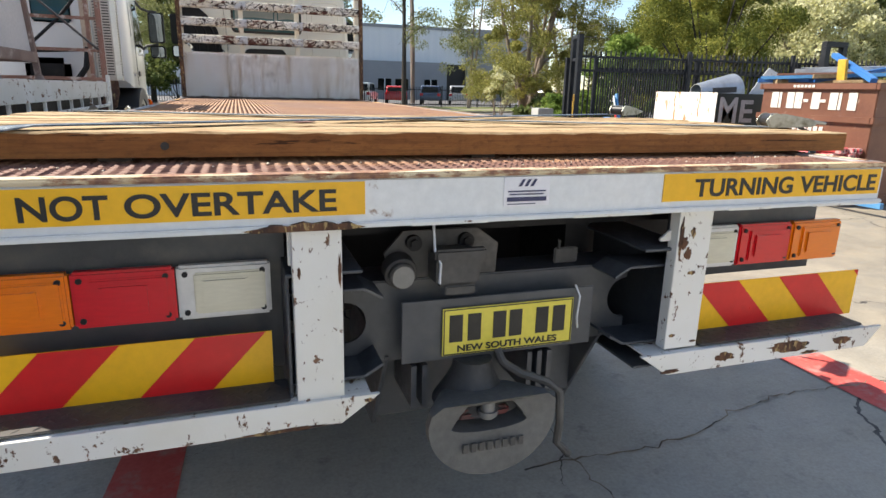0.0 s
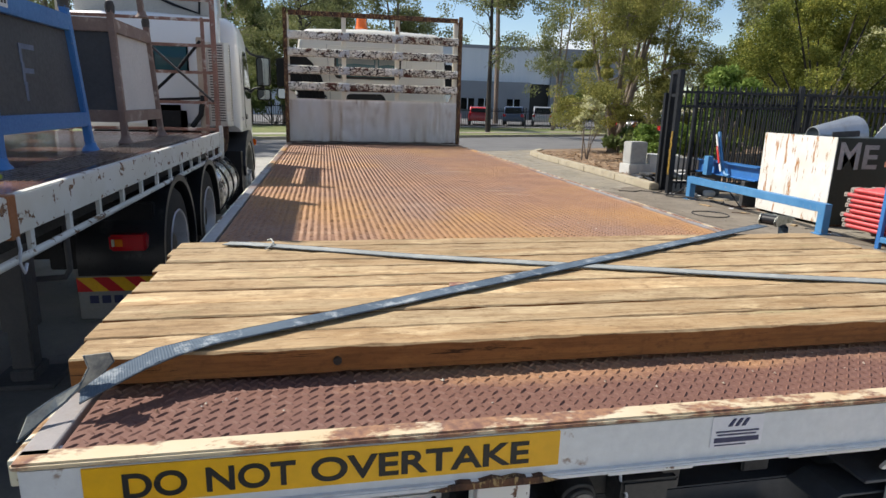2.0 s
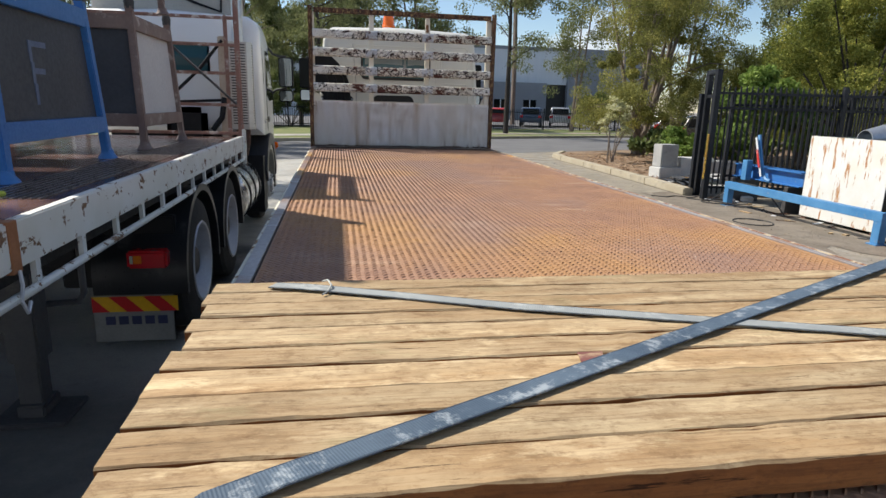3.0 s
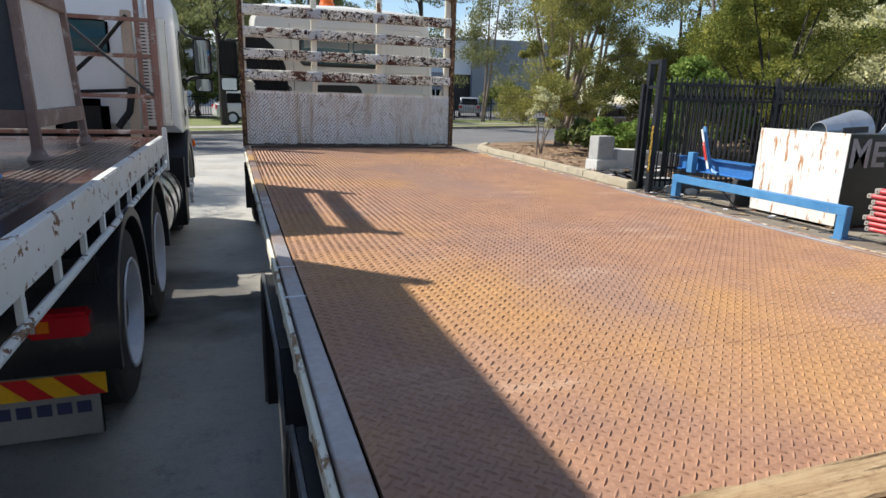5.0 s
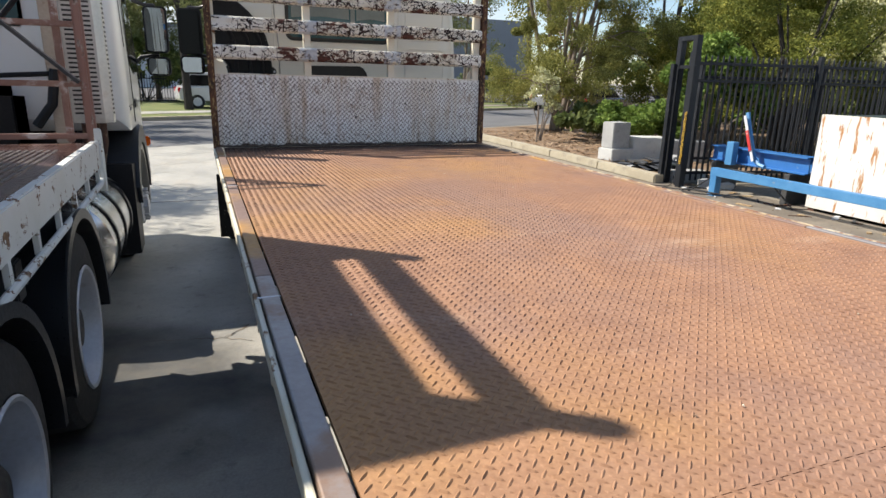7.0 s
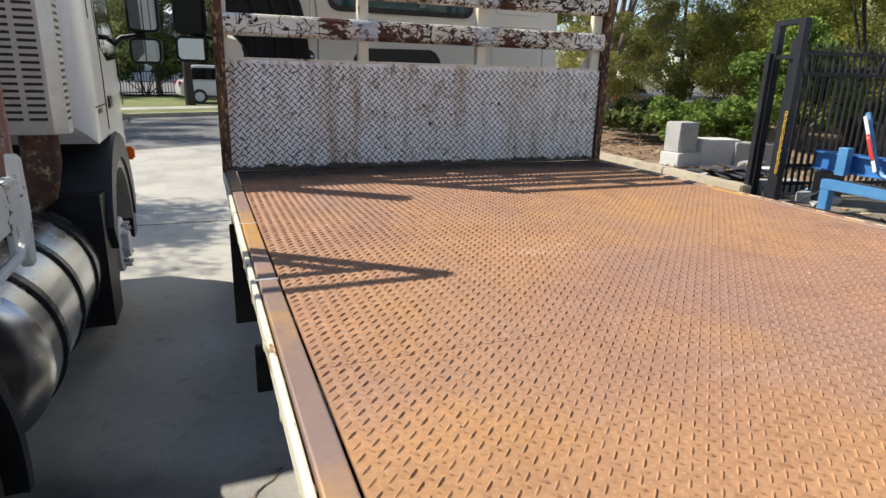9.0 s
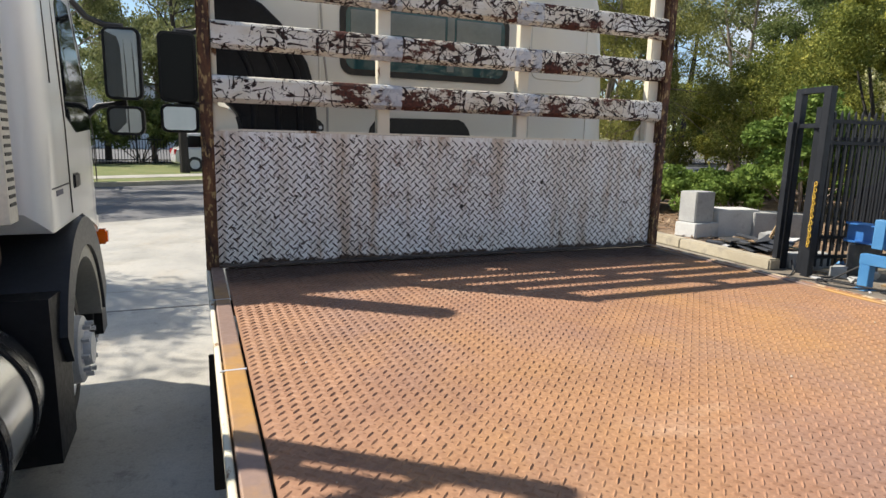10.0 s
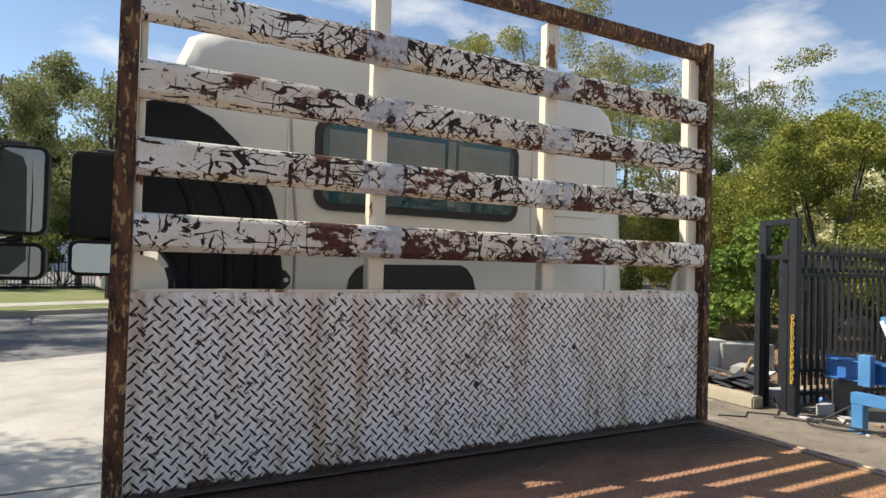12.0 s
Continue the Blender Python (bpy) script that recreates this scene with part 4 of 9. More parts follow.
rod(bm, (-0.185, 0.135, 0.885), (-0.185, 0.115, 0.883), 0.034, 20)
part("round_socket", bm, M["grey_iron"], sock, "round trailer socket with a pale cap", smooth=True, bevel=0.004)
bm = bmesh.new()
rod(bm, (-0.185, 0.116, 0.883), (-0.185, 0.109, 0.883), 0.028, 20)
part("socket_cap", bm, M["cap_grey"], sock, "pale metal cap")
bm = bmesh.new()
box(bm, -0.105, 0.01, 0.09, 0.172, 0.855, 0.945, bevel=0.01)
box(bm, -0.115, 0.02, 0.075, 0.1, 0.925, 0.955, bevel=0.006)
box(bm, -0.085, -0.005, 0.086, 0.095, 0.835, 0.86, bevel=0.004)
part("flip_socket", bm, M["grey_iron"], sock, "square trailer socket with a flip lid")
for x in (-0.145, -0.005):
    bm = bmesh.new()
    rod(bm, (x, 0.172, 0.955), (x, 0.155, 0.955), 0.02, 16)
    rod(bm, (x, 0.16, 0.955), (x, 0.145, 0.955), 0.012, 6)
    part("bolt", bm, M["black"], sock)
bm = bmesh.new()
box(bm, 0.27, 0.345, 0.19, 0.2, 0.865, 0.91, bevel=0.004)
pipe(bm, [(0.285, 0.195, 0.9), (0.28, 0.185, 0.93), (0.275, 0.18, 0.935)], 0.004, 6)
part("chain_tab", bm, M["grey_iron"], truck)
bm = bmesh.new()
pipe(bm, [(-0.11, 0.12, 1.04), (-0.112, 0.09, 0.95), (-0.1, 0.08, 0.92), (-0.102, 0.08, 0.87)], 0.0035, 6)
part("wire", bm, M["wheel_alu"], truck)
bm = bmesh.new()
pipe(bm, [(0.29, 0.10, 0.83), (0.3, 0.09, 0.8), (0.292, 0.085, 0.74), (0.3, 0.09, 0.71)], 0.003, 6)
part("wire", bm, M["wheel_alu"], truck)
# tow coupling: neck, half-round mouth, pin and lever
coupling = new("tow_coupling")
coupling["label"] = "dark iron drawbar coupling with a half-round guide mouth"
coupling.parent = truck
bm = bmesh.new()
lathe(bm, [(0.0, 0.05), (0.03, 0.055), (0.06, 0.07), (0.09, 0.09), (0.115, 0.105)], (0.0, 0.1, 0.655), (0, 0, -1), 24)
part("neck", bm, M["grey_iron"], coupling, smooth=True)
M["dusty_iron"] = surface("dusty_cast_iron", (0.10, 0.10, 0.098), (0.15, 0.148, 0.14), 0.7, 0.1, 5, 60, (0.07, 0.068, 0.065), (0.55, 0.75), 7, 0.2)
M["jaw_red"] = surface("greasy_red_paint", (0.16, 0.03, 0.03), (0.09, 0.03, 0.03), 0.6, 0, 9, 50, (0.05, 0.045, 0.045), (0.5, 0.6), 14, 0.1)
rim_pts, mouth_pts = [], []
for k in range(25):
    a = math.pi + math.pi * k / 24
    rim_pts.append((0.004 + 0.167 * math.cos(a), 0.555 + 0.15 * math.sin(a)))
rim_pts += [(0.171, 0.585), (0.15, 0.605), (-0.125, 0.605), (-0.155, 0.585)]
for k in range(25):
    a = math.pi + math.pi * k / 24
    mouth_pts.append((0.0 + 0.10 * math.cos(a), 0.535 + 0.018 * math.sin(a)))
mouth_pts += [(0.085, 0.56), (0.06, 0.59), (-0.06, 0.59), (-0.085, 0.56)]
bm = bmesh.new()
levels = []
for pts, y in ((rim_pts, -0.02), (rim_pts, -0.045), (mouth_pts, -0.03), (mouth_pts, 0.03)):
    levels.append([bm.verts.new((px, y, pz)) for px, pz in pts])
nn = len(rim_pts)
for a, b in zip(levels, levels[1:]):
    for k in range(nn):
        bm.faces.new((a[k], a[(k + 1) % nn], b[(k + 1) % nn], b[k]))
bm.faces.new(levels[-1])
back_l = [bm.verts.new((0.004 + (px - 0.004) * 0.6, 0.09, 0.56 + (pz - 0.56) * 0.5)) for px, pz in rim_pts]
for k in range(nn):
    bm.faces.new((levels[0][k], levels[0][(k + 1) % nn], back_l[(k + 1) % nn], back_l[k]))
bm.faces.new(back_l[::-1])
part("guide_mouth", bm, M["dusty_iron"], coupling, "half-round cast guide mouth", smooth=True)
for k in range(8):
    one("emboss_bar", M["grey_iron"], coupling, (-0.075 + k * 0.021, -0.062 + k * 0.021, -0.0485, -0.044, 0.475, 0.498))
bm = bmesh.new()
rod(bm, (0.0, -0.012, 0.60), (0.0, -0.012, 0.545), 0.018, 16)
rod(bm, (0.0, -0.012, 0.565), (0.0, -0.012, 0.552), 0.025, 16)
part("pin", bm, M["cap_grey"], coupling, "bare steel coupling pin", smooth=True)
bm = bmesh.new()
box(bm, -0.07, 0.07, 0.005, 0.028, 0.53, 0.555, bevel=0.008)
part("red_jaw", bm, M["jaw_red"], coupling, "worn red jaw inside the mouth")
bm = bmesh.new()
pipe(bm, [(0.05, 0.06, 0.69), (0.06, 0.04, 0.66), (0.1, 0.02, 0.635), (0.17, 0.0, 0.61), (0.2, -0.01, 0.585), (0.205, -0.015, 0.5), (0.2, -0.015, 0.44), (0.22, -0.02, 0.42), (0.235, -0.02, 0.4)], 0.011, 8)
part("lever", bm, M["grey_iron"], coupling, "bent release lever", smooth=True)
# maker's sticker on the beam
sticker = one("sticker", surface("white_sticker", (0.75, 0.75, 0.78), (0.7, 0.7, 0.74), 0.4, 0, 5, 50, None, bump=0.02), truck, (0.02, 0.136, -0.002, 0.001, 1.072, 1.14), "white sticker with a blue mark and bars of small print")
M["navy"] = surface("navy_print", (0.03, 0.035, 0.09), (0.035, 0.04, 0.11), 0.5, 0, 5, 50, None, bump=0.02)
bm = bmesh.new()
for k in range(3):
    prism(bm, [(0.055 + k * 0.015, 1.118), (0.063 + k * 0.015, 1.118), (0.072 + k * 0.015, 1.134), (0.066 + k * 0.015, 1.134)], "y", -0.004, -0.002)
part("blue_mark", bm, M["navy"], sticker)
for z, h, x0, x1 in ((1.105, 0.003, 0.03, 0.126), (1.098, 0.003, 0.034, 0.12), (1.083, 0.010, 0.028, 0.128), (1.076, 0.002, 0.03, 0.1)):
    one("print_bar", M["navy"], sticker, (x0, x1, -0.0035, -0.002, z, z + h))

# added black sheet: stops sun showing through, so the recess stays dark
one("recess_panel", M["black"], truck, (-1.12, 1.12, 0.62, 0.63, 0.62, 0.96), "added black sheet that keeps the recess dark")
for wy in (2.45, 2.78, 4.1, 5.95, 6.6, 7.3):
    one("weld_bead", M["wheel_alu"], truck, (-1.234, -1.17, wy, wy + 0.009, DECK + 0.003, DECK + 0.0062), "bright weld across the edge channel")
# chassis and wheels
for x in (-0.45, 0.37):
    one("chassis_rail", M["black"], truck, (x, x + 0.08, 0.31, 9.5, 0.72, 0.96), "black chassis rail")
for k in range(16):
    y = 0.25 + k * 0.5
    one("crossmember", M["black"], truck, (-1.15, 1.15, y, y + 0.06, 0.962, DECK - 0.014))


def wheel_mesh(bm_t, bm_r, c, r, w, out):
    """A truck tyre and its dished rim; out is +1 or -1 along x, the face that shows."""
    x, y, z = c
    o = (x - out * w, y, z)
    d = (out, 0, 0)
    lathe(bm_t, [(0.0, r * 0.6), (0.01, r * 0.78), (0.03, r * 0.94), (0.06, r), (w - 0.06, r), (w - 0.03, r * 0.95), (w - 0.012, r * 0.8), (w - 0.008, r * 0.64), (w - 0.03, r * 0.58), (0.0, r * 0.58), (0.0, r * 0.6)], o, d, 48, False)
    lathe(bm_r, [(w - 0.2, r * 0.57), (w - 0.02, r * 0.575), (w - 0.006, r * 0.63), (w + 0.002, r * 0.615), (w - 0.004, r * 0.585), (w - 0.03, r * 0.57), (w - 0.17, r * 0.52), (w - 0.19, r * 0.48), (w - 0.18, r * 0.29), (w - 0.2, 0.02)], o, d, 40)
    for k in range(10):
        a = 2 * math.pi * k / 10
        p = Vector((x - out * 0.185, y + math.cos(a) * r * 0.37, z + math.sin(a) * r * 0.37))
        rod(bm_r, p, p + Vector((out * 0.03, 0, 0)), 0.014, 6)


def add_wheel(c, r, w, out, parent):
    wh = new("wheel")
    wh.parent = parent
    bt, br = bmesh.new(), bmesh.new()
    wheel_mesh(bt, br, c, r, w, out)
    part("tyre", bt, M["rubber"], wh, "black truck tyre", smooth=True)
    part("rim", br, M["wheel_alu"], wh, "dull metal rim with wheel nuts", smooth=True)
    bh = bmesh.new()
    lathe(bh, [(w - 0.2, r * 0.29), (w - 0.17, r * 0.285), (w - 0.15, r * 0.26), (w - 0.07, r * 0.24), (w - 0.05, r * 0.19), (w - 0.045, 0.02)], (c[0] - out * w, c[1], c[2]), (out, 0, 0), 28)
    part("hub", bh, M["grey_iron"], wh, "dark grey hub", smooth=True)
    return wh


M["guard_grey"] = surface("scuffed_grey_guard_lip", (0.06, 0.063, 0.068), (0.13, 0.135, 0.14), 0.4, 0.3, 4, 50, (0.08, 0.08, 0.08), (0.55, 0.7), 6, 0.08)
for y in (1.55, 2.75):
    for sx in (-1, 1):
        add_wheel((sx * 1.21, y, 0.48), 0.48, 0.5, sx, truck)
        bm = bmesh.new()
        outer = [(y - 0.59, 0.36), (y - 0.59, 0.80), (y - 0.50, 0.96), (y - 0.38, 1.03), (y + 0.38, 1.03), (y + 0.50, 0.96), (y + 0.59, 0.80), (y + 0.59, 0.36)]
        inner = [(y + 0.56, 0.36), (y + 0.56, 0.79), (y + 0.48, 0.935), (y + 0.37, 1.0), (y - 0.37, 1.0), (y - 0.48, 0.935), (y - 0.56, 0.79), (y - 0.56, 0.36)]
        prism(bm, outer + inner, "x", sx * 0.66, sx * 1.262)
        guard_t = part("mudguard", bm, M["black"], truck, "black plastic mudguard")
        bm = bmesh.new()
        pipe(bm, [(sx * 1.265, py, pz) for py, pz in outer], 0.009, 6)
        part("guard_lip", bm, M["guard_grey"], guard_t, "scuffed grey guard lip", smooth=True)
for sx in (-1, 1):
    add_wheel((sx * 1.16, 9.3, 0.48), 0.48, 0.28, sx, truck)
    for y, z0 in ((5.75, 0.93), (7.0, 0.60)):
        bm = bmesh.new()
        box(bm, sx * 0.78, sx * 1.255, y, y + 0.012, z0, DECK - 0.09, bevel=0.003)
        part("mudflap", bm, M["black"], truck, "black rubber mudflap")

# ---- headboard ----
head = new("headboard")
head["label"] = "rusted white headboard with rails and a tread plate"
head.parent = truck
for sx in (-1, 1):
    bm = bmesh.new()
    box(bm, sx * 1.188, sx * 1.24, FRONT - 0.03, FRONT + 0.025, 1.10, 2.93, bevel=0.006)
    part("post", bm, M["post_rust"], head, "brown rusted square post with cream paint flakes")
    bm = bmesh.new()
    box(bm, sx * (1.165 if sx < 0 else 1.12), sx * 1.187, FRONT + 0.012, FRONT + 0.06, 1.16, 2.86, bevel=0.005)
    part("inner_post", bm, M["cream_paint"], head, "cream painted inner post")
    bm = bmesh.new()
    prism(bm, [(sx * 1.187, 1.70), (sx * 1.085, 1.70), (sx * 1.085, 1.775), (sx * 1.095, 1.81), (sx * 1.125, 1.845), (sx * 1.187, 1.86)], "y", FRONT + 0.062, FRONT + 0.072)
    part("gusset", bm, M["cream_paint"], head, "cream rounded gusset plate", bevel=0.002)
bm = bmesh.new()
box(bm, -1.187, 1.187, FRONT - 0.004, FRONT + 0.002, 1.152, 1.746)


def tread_plate_material():
    """Grey-white paint with vertical rust runs, small black chips and a rusted lower edge."""
    m, n, l, p = nodes_of("worn_white_tread_plate")
    col = mixed(n, l, ramp(n, l, noise_node(n, l, 2.5, 5, 0.6), 0.35, 0.65), (0.85, 0.87, 0.88), (0.80, 0.80, 0.75))
    runs = noise_node(n, l, 1.0, 7, 0.6, (9, 1, 0.7))
    col = mixed(n, l, ramp(n, l, runs, 0.51, 0.66, b=(0.7, 0.7, 0.7)), col, (0.44, 0.30, 0.16))
    spots = noise_node(n, l, 7.0, 9, 0.75, (1, 1, 0.7))
    col = mixed(n, l, ramp(n, l, spots, 0.58, 0.64, b=(0.7, 0.7, 0.7)), col, (0.26, 0.13, 0.06))
    # rust weeping from the tread bars, and grime in the low ground between them
    weep = noise_node(n, l, 30.0, 7, 0.7, (1.6, 1, 0.4))
    col = mixed(n, l, ramp(n, l, weep, 0.53, 0.68, b=(0.6, 0.6, 0.6)), col, (0.30, 0.21, 0.115))
    col = mixed(n, l, ramp(n, l, noise_node(n, l, 75.0, 4, 0.6), 0.46, 0.70, b=(0.3, 0.3, 0.3)), col, (0.34, 0.34, 0.32))
    chips = noise_node(n, l, 48.0, 5, 0.7)
    col = mixed(n, l, ramp(n, l, chips, 0.60, 0.625), col, (0.035, 0.02, 0.015))
    tc = n.new("ShaderNodeTexCoord")
    sep = n.new("ShaderNodeSeparateXYZ")
    l.new(tc.outputs["Object"], sep.inputs[0])
    edge = n.new("ShaderNodeMath")
    edge.operation = "MULTIPLY_ADD"
    l.new(noise_node(n, l, 22.0, 6, 0.7), edge.inputs[0])
    edge.inputs[1].default_value = -0.10
    l.new(sep.outputs["Z"], edge.inputs[2])
    low = n.new("ShaderNodeMapRange")
    low.inputs["From Min"].default_value, low.inputs["From Max"].default_value = 1.128, 1.118
    l.new(edge.outputs[0], low.inputs["Value"])
    col = mixed(n, l, low.outputs[0], col, (0.06, 0.035, 0.022))
    l.new(col, p.inputs["Base Color"])
    p.inputs["Roughness"].default_value = 0.5
    bumped(n, l, p, spots, 0.2, 0.003)
    return m


M["tread_white"] = tread_plate_material()
plate = part("tread_plate", bm, M["tread_white"], head, "grey-white tread plate with rust streaks")
M["tread_dark"] = surface("worn_tread_edges", (0.010, 0.008, 0.007), (0.035, 0.018, 0.011), 0.7, 0.1, 6, 50, (0.22, 0.19, 0.15), (0.60, 0.70), 26, 0.1)
for hx, hz in ((-0.02, 1.403), (0.444, 1.524)):
    bm = bmesh.new()
    rod(bm, (hx, FRONT + 0.002, hz), (hx, FRONT - 0.0065, hz), 0.011, 12)
    part("bolt_hole", bm, M["letter_black"], plate, "dark rusted bolt hole")
one("plate_top_edge", M["cream_paint"], head, (-1.165, 1.165, FRONT - 0.008, FRONT + 0.006, 1.747, 1.756), "bare cream upper edge of the plate")
tread("tread_pattern", (-1.185, FRONT - 0.004, 1.155), (0, 0, 1), (1, 0, 0), (0, -1, 0), 0.60, 2.37, STEP, M["tread_dark"], head, "raised tread bars worn through to rust", 0.041, 0.0068, 0.0028)
one("foot_channel", M["damp"], head, (-1.185, 1.185, FRONT - 0.05, FRONT - 0.008, DECK + 0.0045, DECK + 0.014), "damp black rusted foot channel", 0.004)
for z in (1.865, 2.085, 2.31, 2.535):
    bm = bmesh.new()
    prism(bm, [(FRONT - 0.012, z), (FRONT - 0.032, z + 0.018), (FRONT - 0.034, z + 0.095), (FRONT - 0.024, z + 0.108), (FRONT - 0.012, z + 0.112), (FRONT + 0.008, z + 0.112), (FRONT + 0.008, z)], "x", -1.186, 1.186)
    part("rail", bm, M["rail_paint"], head, "white rail with paint flaked to rust", bevel=0.002)
one("top_rail", M["post_rust"], head, (-1.17, 1.17, FRONT - 0.03, FRONT + 0.02, 2.845, 2.905), "brown rusted top rail", 0.005)
for x in (-0.46, 0.285):
    bm = bmesh.new()
    box(bm, x, x + 0.06, FRONT + 0.012, FRONT + 0.06, 1.75, 2.845, bevel=0.004)
    part("upright", bm, M["cream_paint"], head, "cream painted upright")

# ---- cab of the flatbed ----
cab = new("cab")
cab["label"] = "cream-white cab behind the headboard"
cab.parent = truck
CB = 8.28
shell = bmesh.new()
sections = []
for y, x_in, top in ((CB, 0.06, 2.66), (CB + 0.03, 0.02, 2.70), (CB + 0.12, 0.0, 2.74), (CB + 1.2, 0.0, 2.80), (CB + 1.55, 0.02, 2.72), (CB + 1.95, 0.05, 2.2), (CB + 2.1, 0.05, 1.6), (CB + 2.12, 0.06, 0.62)):
    ring = []
    hw = 1.13 - x_in
    for px, pz in ((-hw, 0.62), (-hw, 1.7), (-hw + 0.03, 2.2), (-hw + 0.07, top - 0.16), (-hw + 0.11, top - 0.06), (-hw + 0.2, top - 0.01), (0, top + 0.02), (hw - 0.2, top - 0.01), (hw - 0.11, top - 0.06), (hw - 0.07, top - 0.16), (hw - 0.03, 2.2), (hw, 1.7), (hw, 0.62)):
        ring.append(shell.verts.new((px, y, pz)))
    sections.append(ring)
for a, b in zip(sections, sections[1:]):
    for k in range(12):
        shell.faces.new((a[k], a[k + 1], b[k + 1], b[k]))
shell.faces.new(sections[0])
shell.faces.new(sections[-1][::-1])
part("shell", shell, M["cab_white"], cab, "cream-white cab shell", smooth=True)
bm = bmesh.new()
prism(bm, round_rect(-0.555, 0.415, 2.052, 2.425, 0.065), "y", CB - 0.010, CB + 0.02)
win = part("rear_window", bm, M["letter_black"], cab, "dark rubber window surround")
bm = bmesh.new()
prism(bm, round_rect(-0.525, 0.385, 2.082, 2.395, 0.045), "y", CB - 0.013, CB + 0.01)
part("pane", bm, M["glass_teal"], cab, "teal reflecting window glass")
for bx0, bx1 in ((-0.50, 0.02), (0.09, 0.36)):
    bm = bmesh.new()
    prism(bm, [(bx0, 2.375), (bx1, 2.375), (bx1, 2.255), ((bx0 + bx1) / 2, 2.268), (bx0, 2.25)], "y", CB - 0.0155, CB - 0.0128)
    part("blind", bm, M["blind_grey"], cab, "grey-green blind behind the glass")
one("mullion", M["blind_grey"], cab, (0.035, 0.075, CB - 0.0165, CB - 0.0125, 2.10, 2.39), "pale mullion")
bm = bmesh.new()
prism(bm, [(-0.41, 1.60), (-0.405, 1.74), (-0.395, 1.785), (-0.37, 1.82), (-0.335, 1.84), (0.115, 1.846), (0.15, 1.83), (0.18, 1.79), (0.195, 1.74), (0.20, 1.60)], "y", CB - 0.012, CB + 0.02)
part("vent_opening", bm, M["letter_black"], cab, "black opening low in the cab wall")
bm = bmesh.new()
pts = [(-1.06, 1.60), (-0.70, 1.60), (-0.70, 1.80), (-0.71, 1.89), (-0.72, 1.99), (-0.746, 2.08), (-0.797, 2.165), (-0.867, 2.255), (-0.952, 2.33), (-1.042, 2.37), (-1.12, 2.375), (-1.19, 2.35), (-1.215, 2.2), (-1.20, 1.95), (-1.10, 1.86), (-1.06, 1.81)]
prism(bm, pts, "y", 8.105, CB + 0.005)
part("air_intake", bm, M["duct"], cab, "dark plastic air intake duct", bevel=0.025)
for lx, side in ((-1.075, -1), (-0.695, 1)):
    bm = bmesh.new()
    prism(bm, [(lx - side * 0.03, 1.735), (lx + side * 0.012, 1.745), (lx + side * 0.03, 1.765), (lx + side * 0.03, 1.79), (lx + side * 0.012, 1.81), (lx - side * 0.03, 1.83)], "y", 8.15, 8.175)
    lug = part("lug", bm, M["dark_plastic"], cab, "fixing lug", bevel=0.004)
    bm = bmesh.new()
    rod(bm, (lx + side * 0.012, 8.152, 1.777), (lx + side * 0.012, 8.143, 1.777), 0.009, 8)
    part("bolt", bm, M["wheel_alu"], lug)
for x in (-1.0, -0.89, -0.79):
    bm = bmesh.new()
    pipe(bm, [(x, 8.104, 1.64), (x, 8.104, 1.95), (x - 0.015, 8.104, 2.04), (x - 0.06, 8.104, 2.13), (x - 0.13, 8.104, 2.21)], 0.016, 8)
    part("duct_rib", bm, M["duct"], cab, smooth=True)
# pressed panels and creases of the cab's rear wall
M["cab_seal"] = surface("grey_seam_sealer", (0.42, 0.41, 0.38), (0.5, 0.49, 0.45), 0.6, 0, 6, 50, None, bump=0.02)
for x0, x1, z0, z1 in ((-0.66, 0.50, 1.96, 2.50), (0.57, 0.97, 1.70, 2.02), (0.57, 0.95, 2.10, 2.52)):
    ring = round_rect(x0, x1, z0, z1, 0.06)
    bm = bmesh.new()
    pipe(bm, [(px, CB - 0.0005, pz) for px, pz in ring + ring[:1]], 0.005, 6)
    part("pressed_crease", bm, M["cab_white"], cab, smooth=True)
bm = bmesh.new()
pipe(bm, [(-0.62, CB - 0.001, 1.62), (-0.62, CB - 0.001, 2.0), (-0.64, CB - 0.001, 2.2), (-0.66, CB - 0.001, 2.52)], 0.006, 6)
part("seam", bm, M["cab_seal"], cab, "grey sealed seam", smooth=True)
bm = bmesh.new()
lathe(bm, [(0, 0.09), (0.02, 0.1), (0.05, 0.085), (0.16, 0.075), (0.19, 0.04)], (-0.12, CB + 0.7, 2.82), (0, 0, 1), 20)
tagged(part("beacon", bm, M["orange_lens"], cab, "orange warning beacon on the cab roof", smooth=True))


def rounded(x0, x1, z0, z1, r):
    """Outline of an upright rectangle with rounded corners."""
    pts = []
    for cx, cz, a0 in ((x1 - r, z1 - r, 0.0), (x0 + r, z1 - r, 0.5), (x0 + r, z0 + r, 1.0), (x1 - r, z0 + r, 1.5)):
        for k in range(7):
            a = math.pi * (a0 + 0.5 * k / 6)
            pts.append((cx + r * math.cos(a), cz + r * math.sin(a)))
    return pts


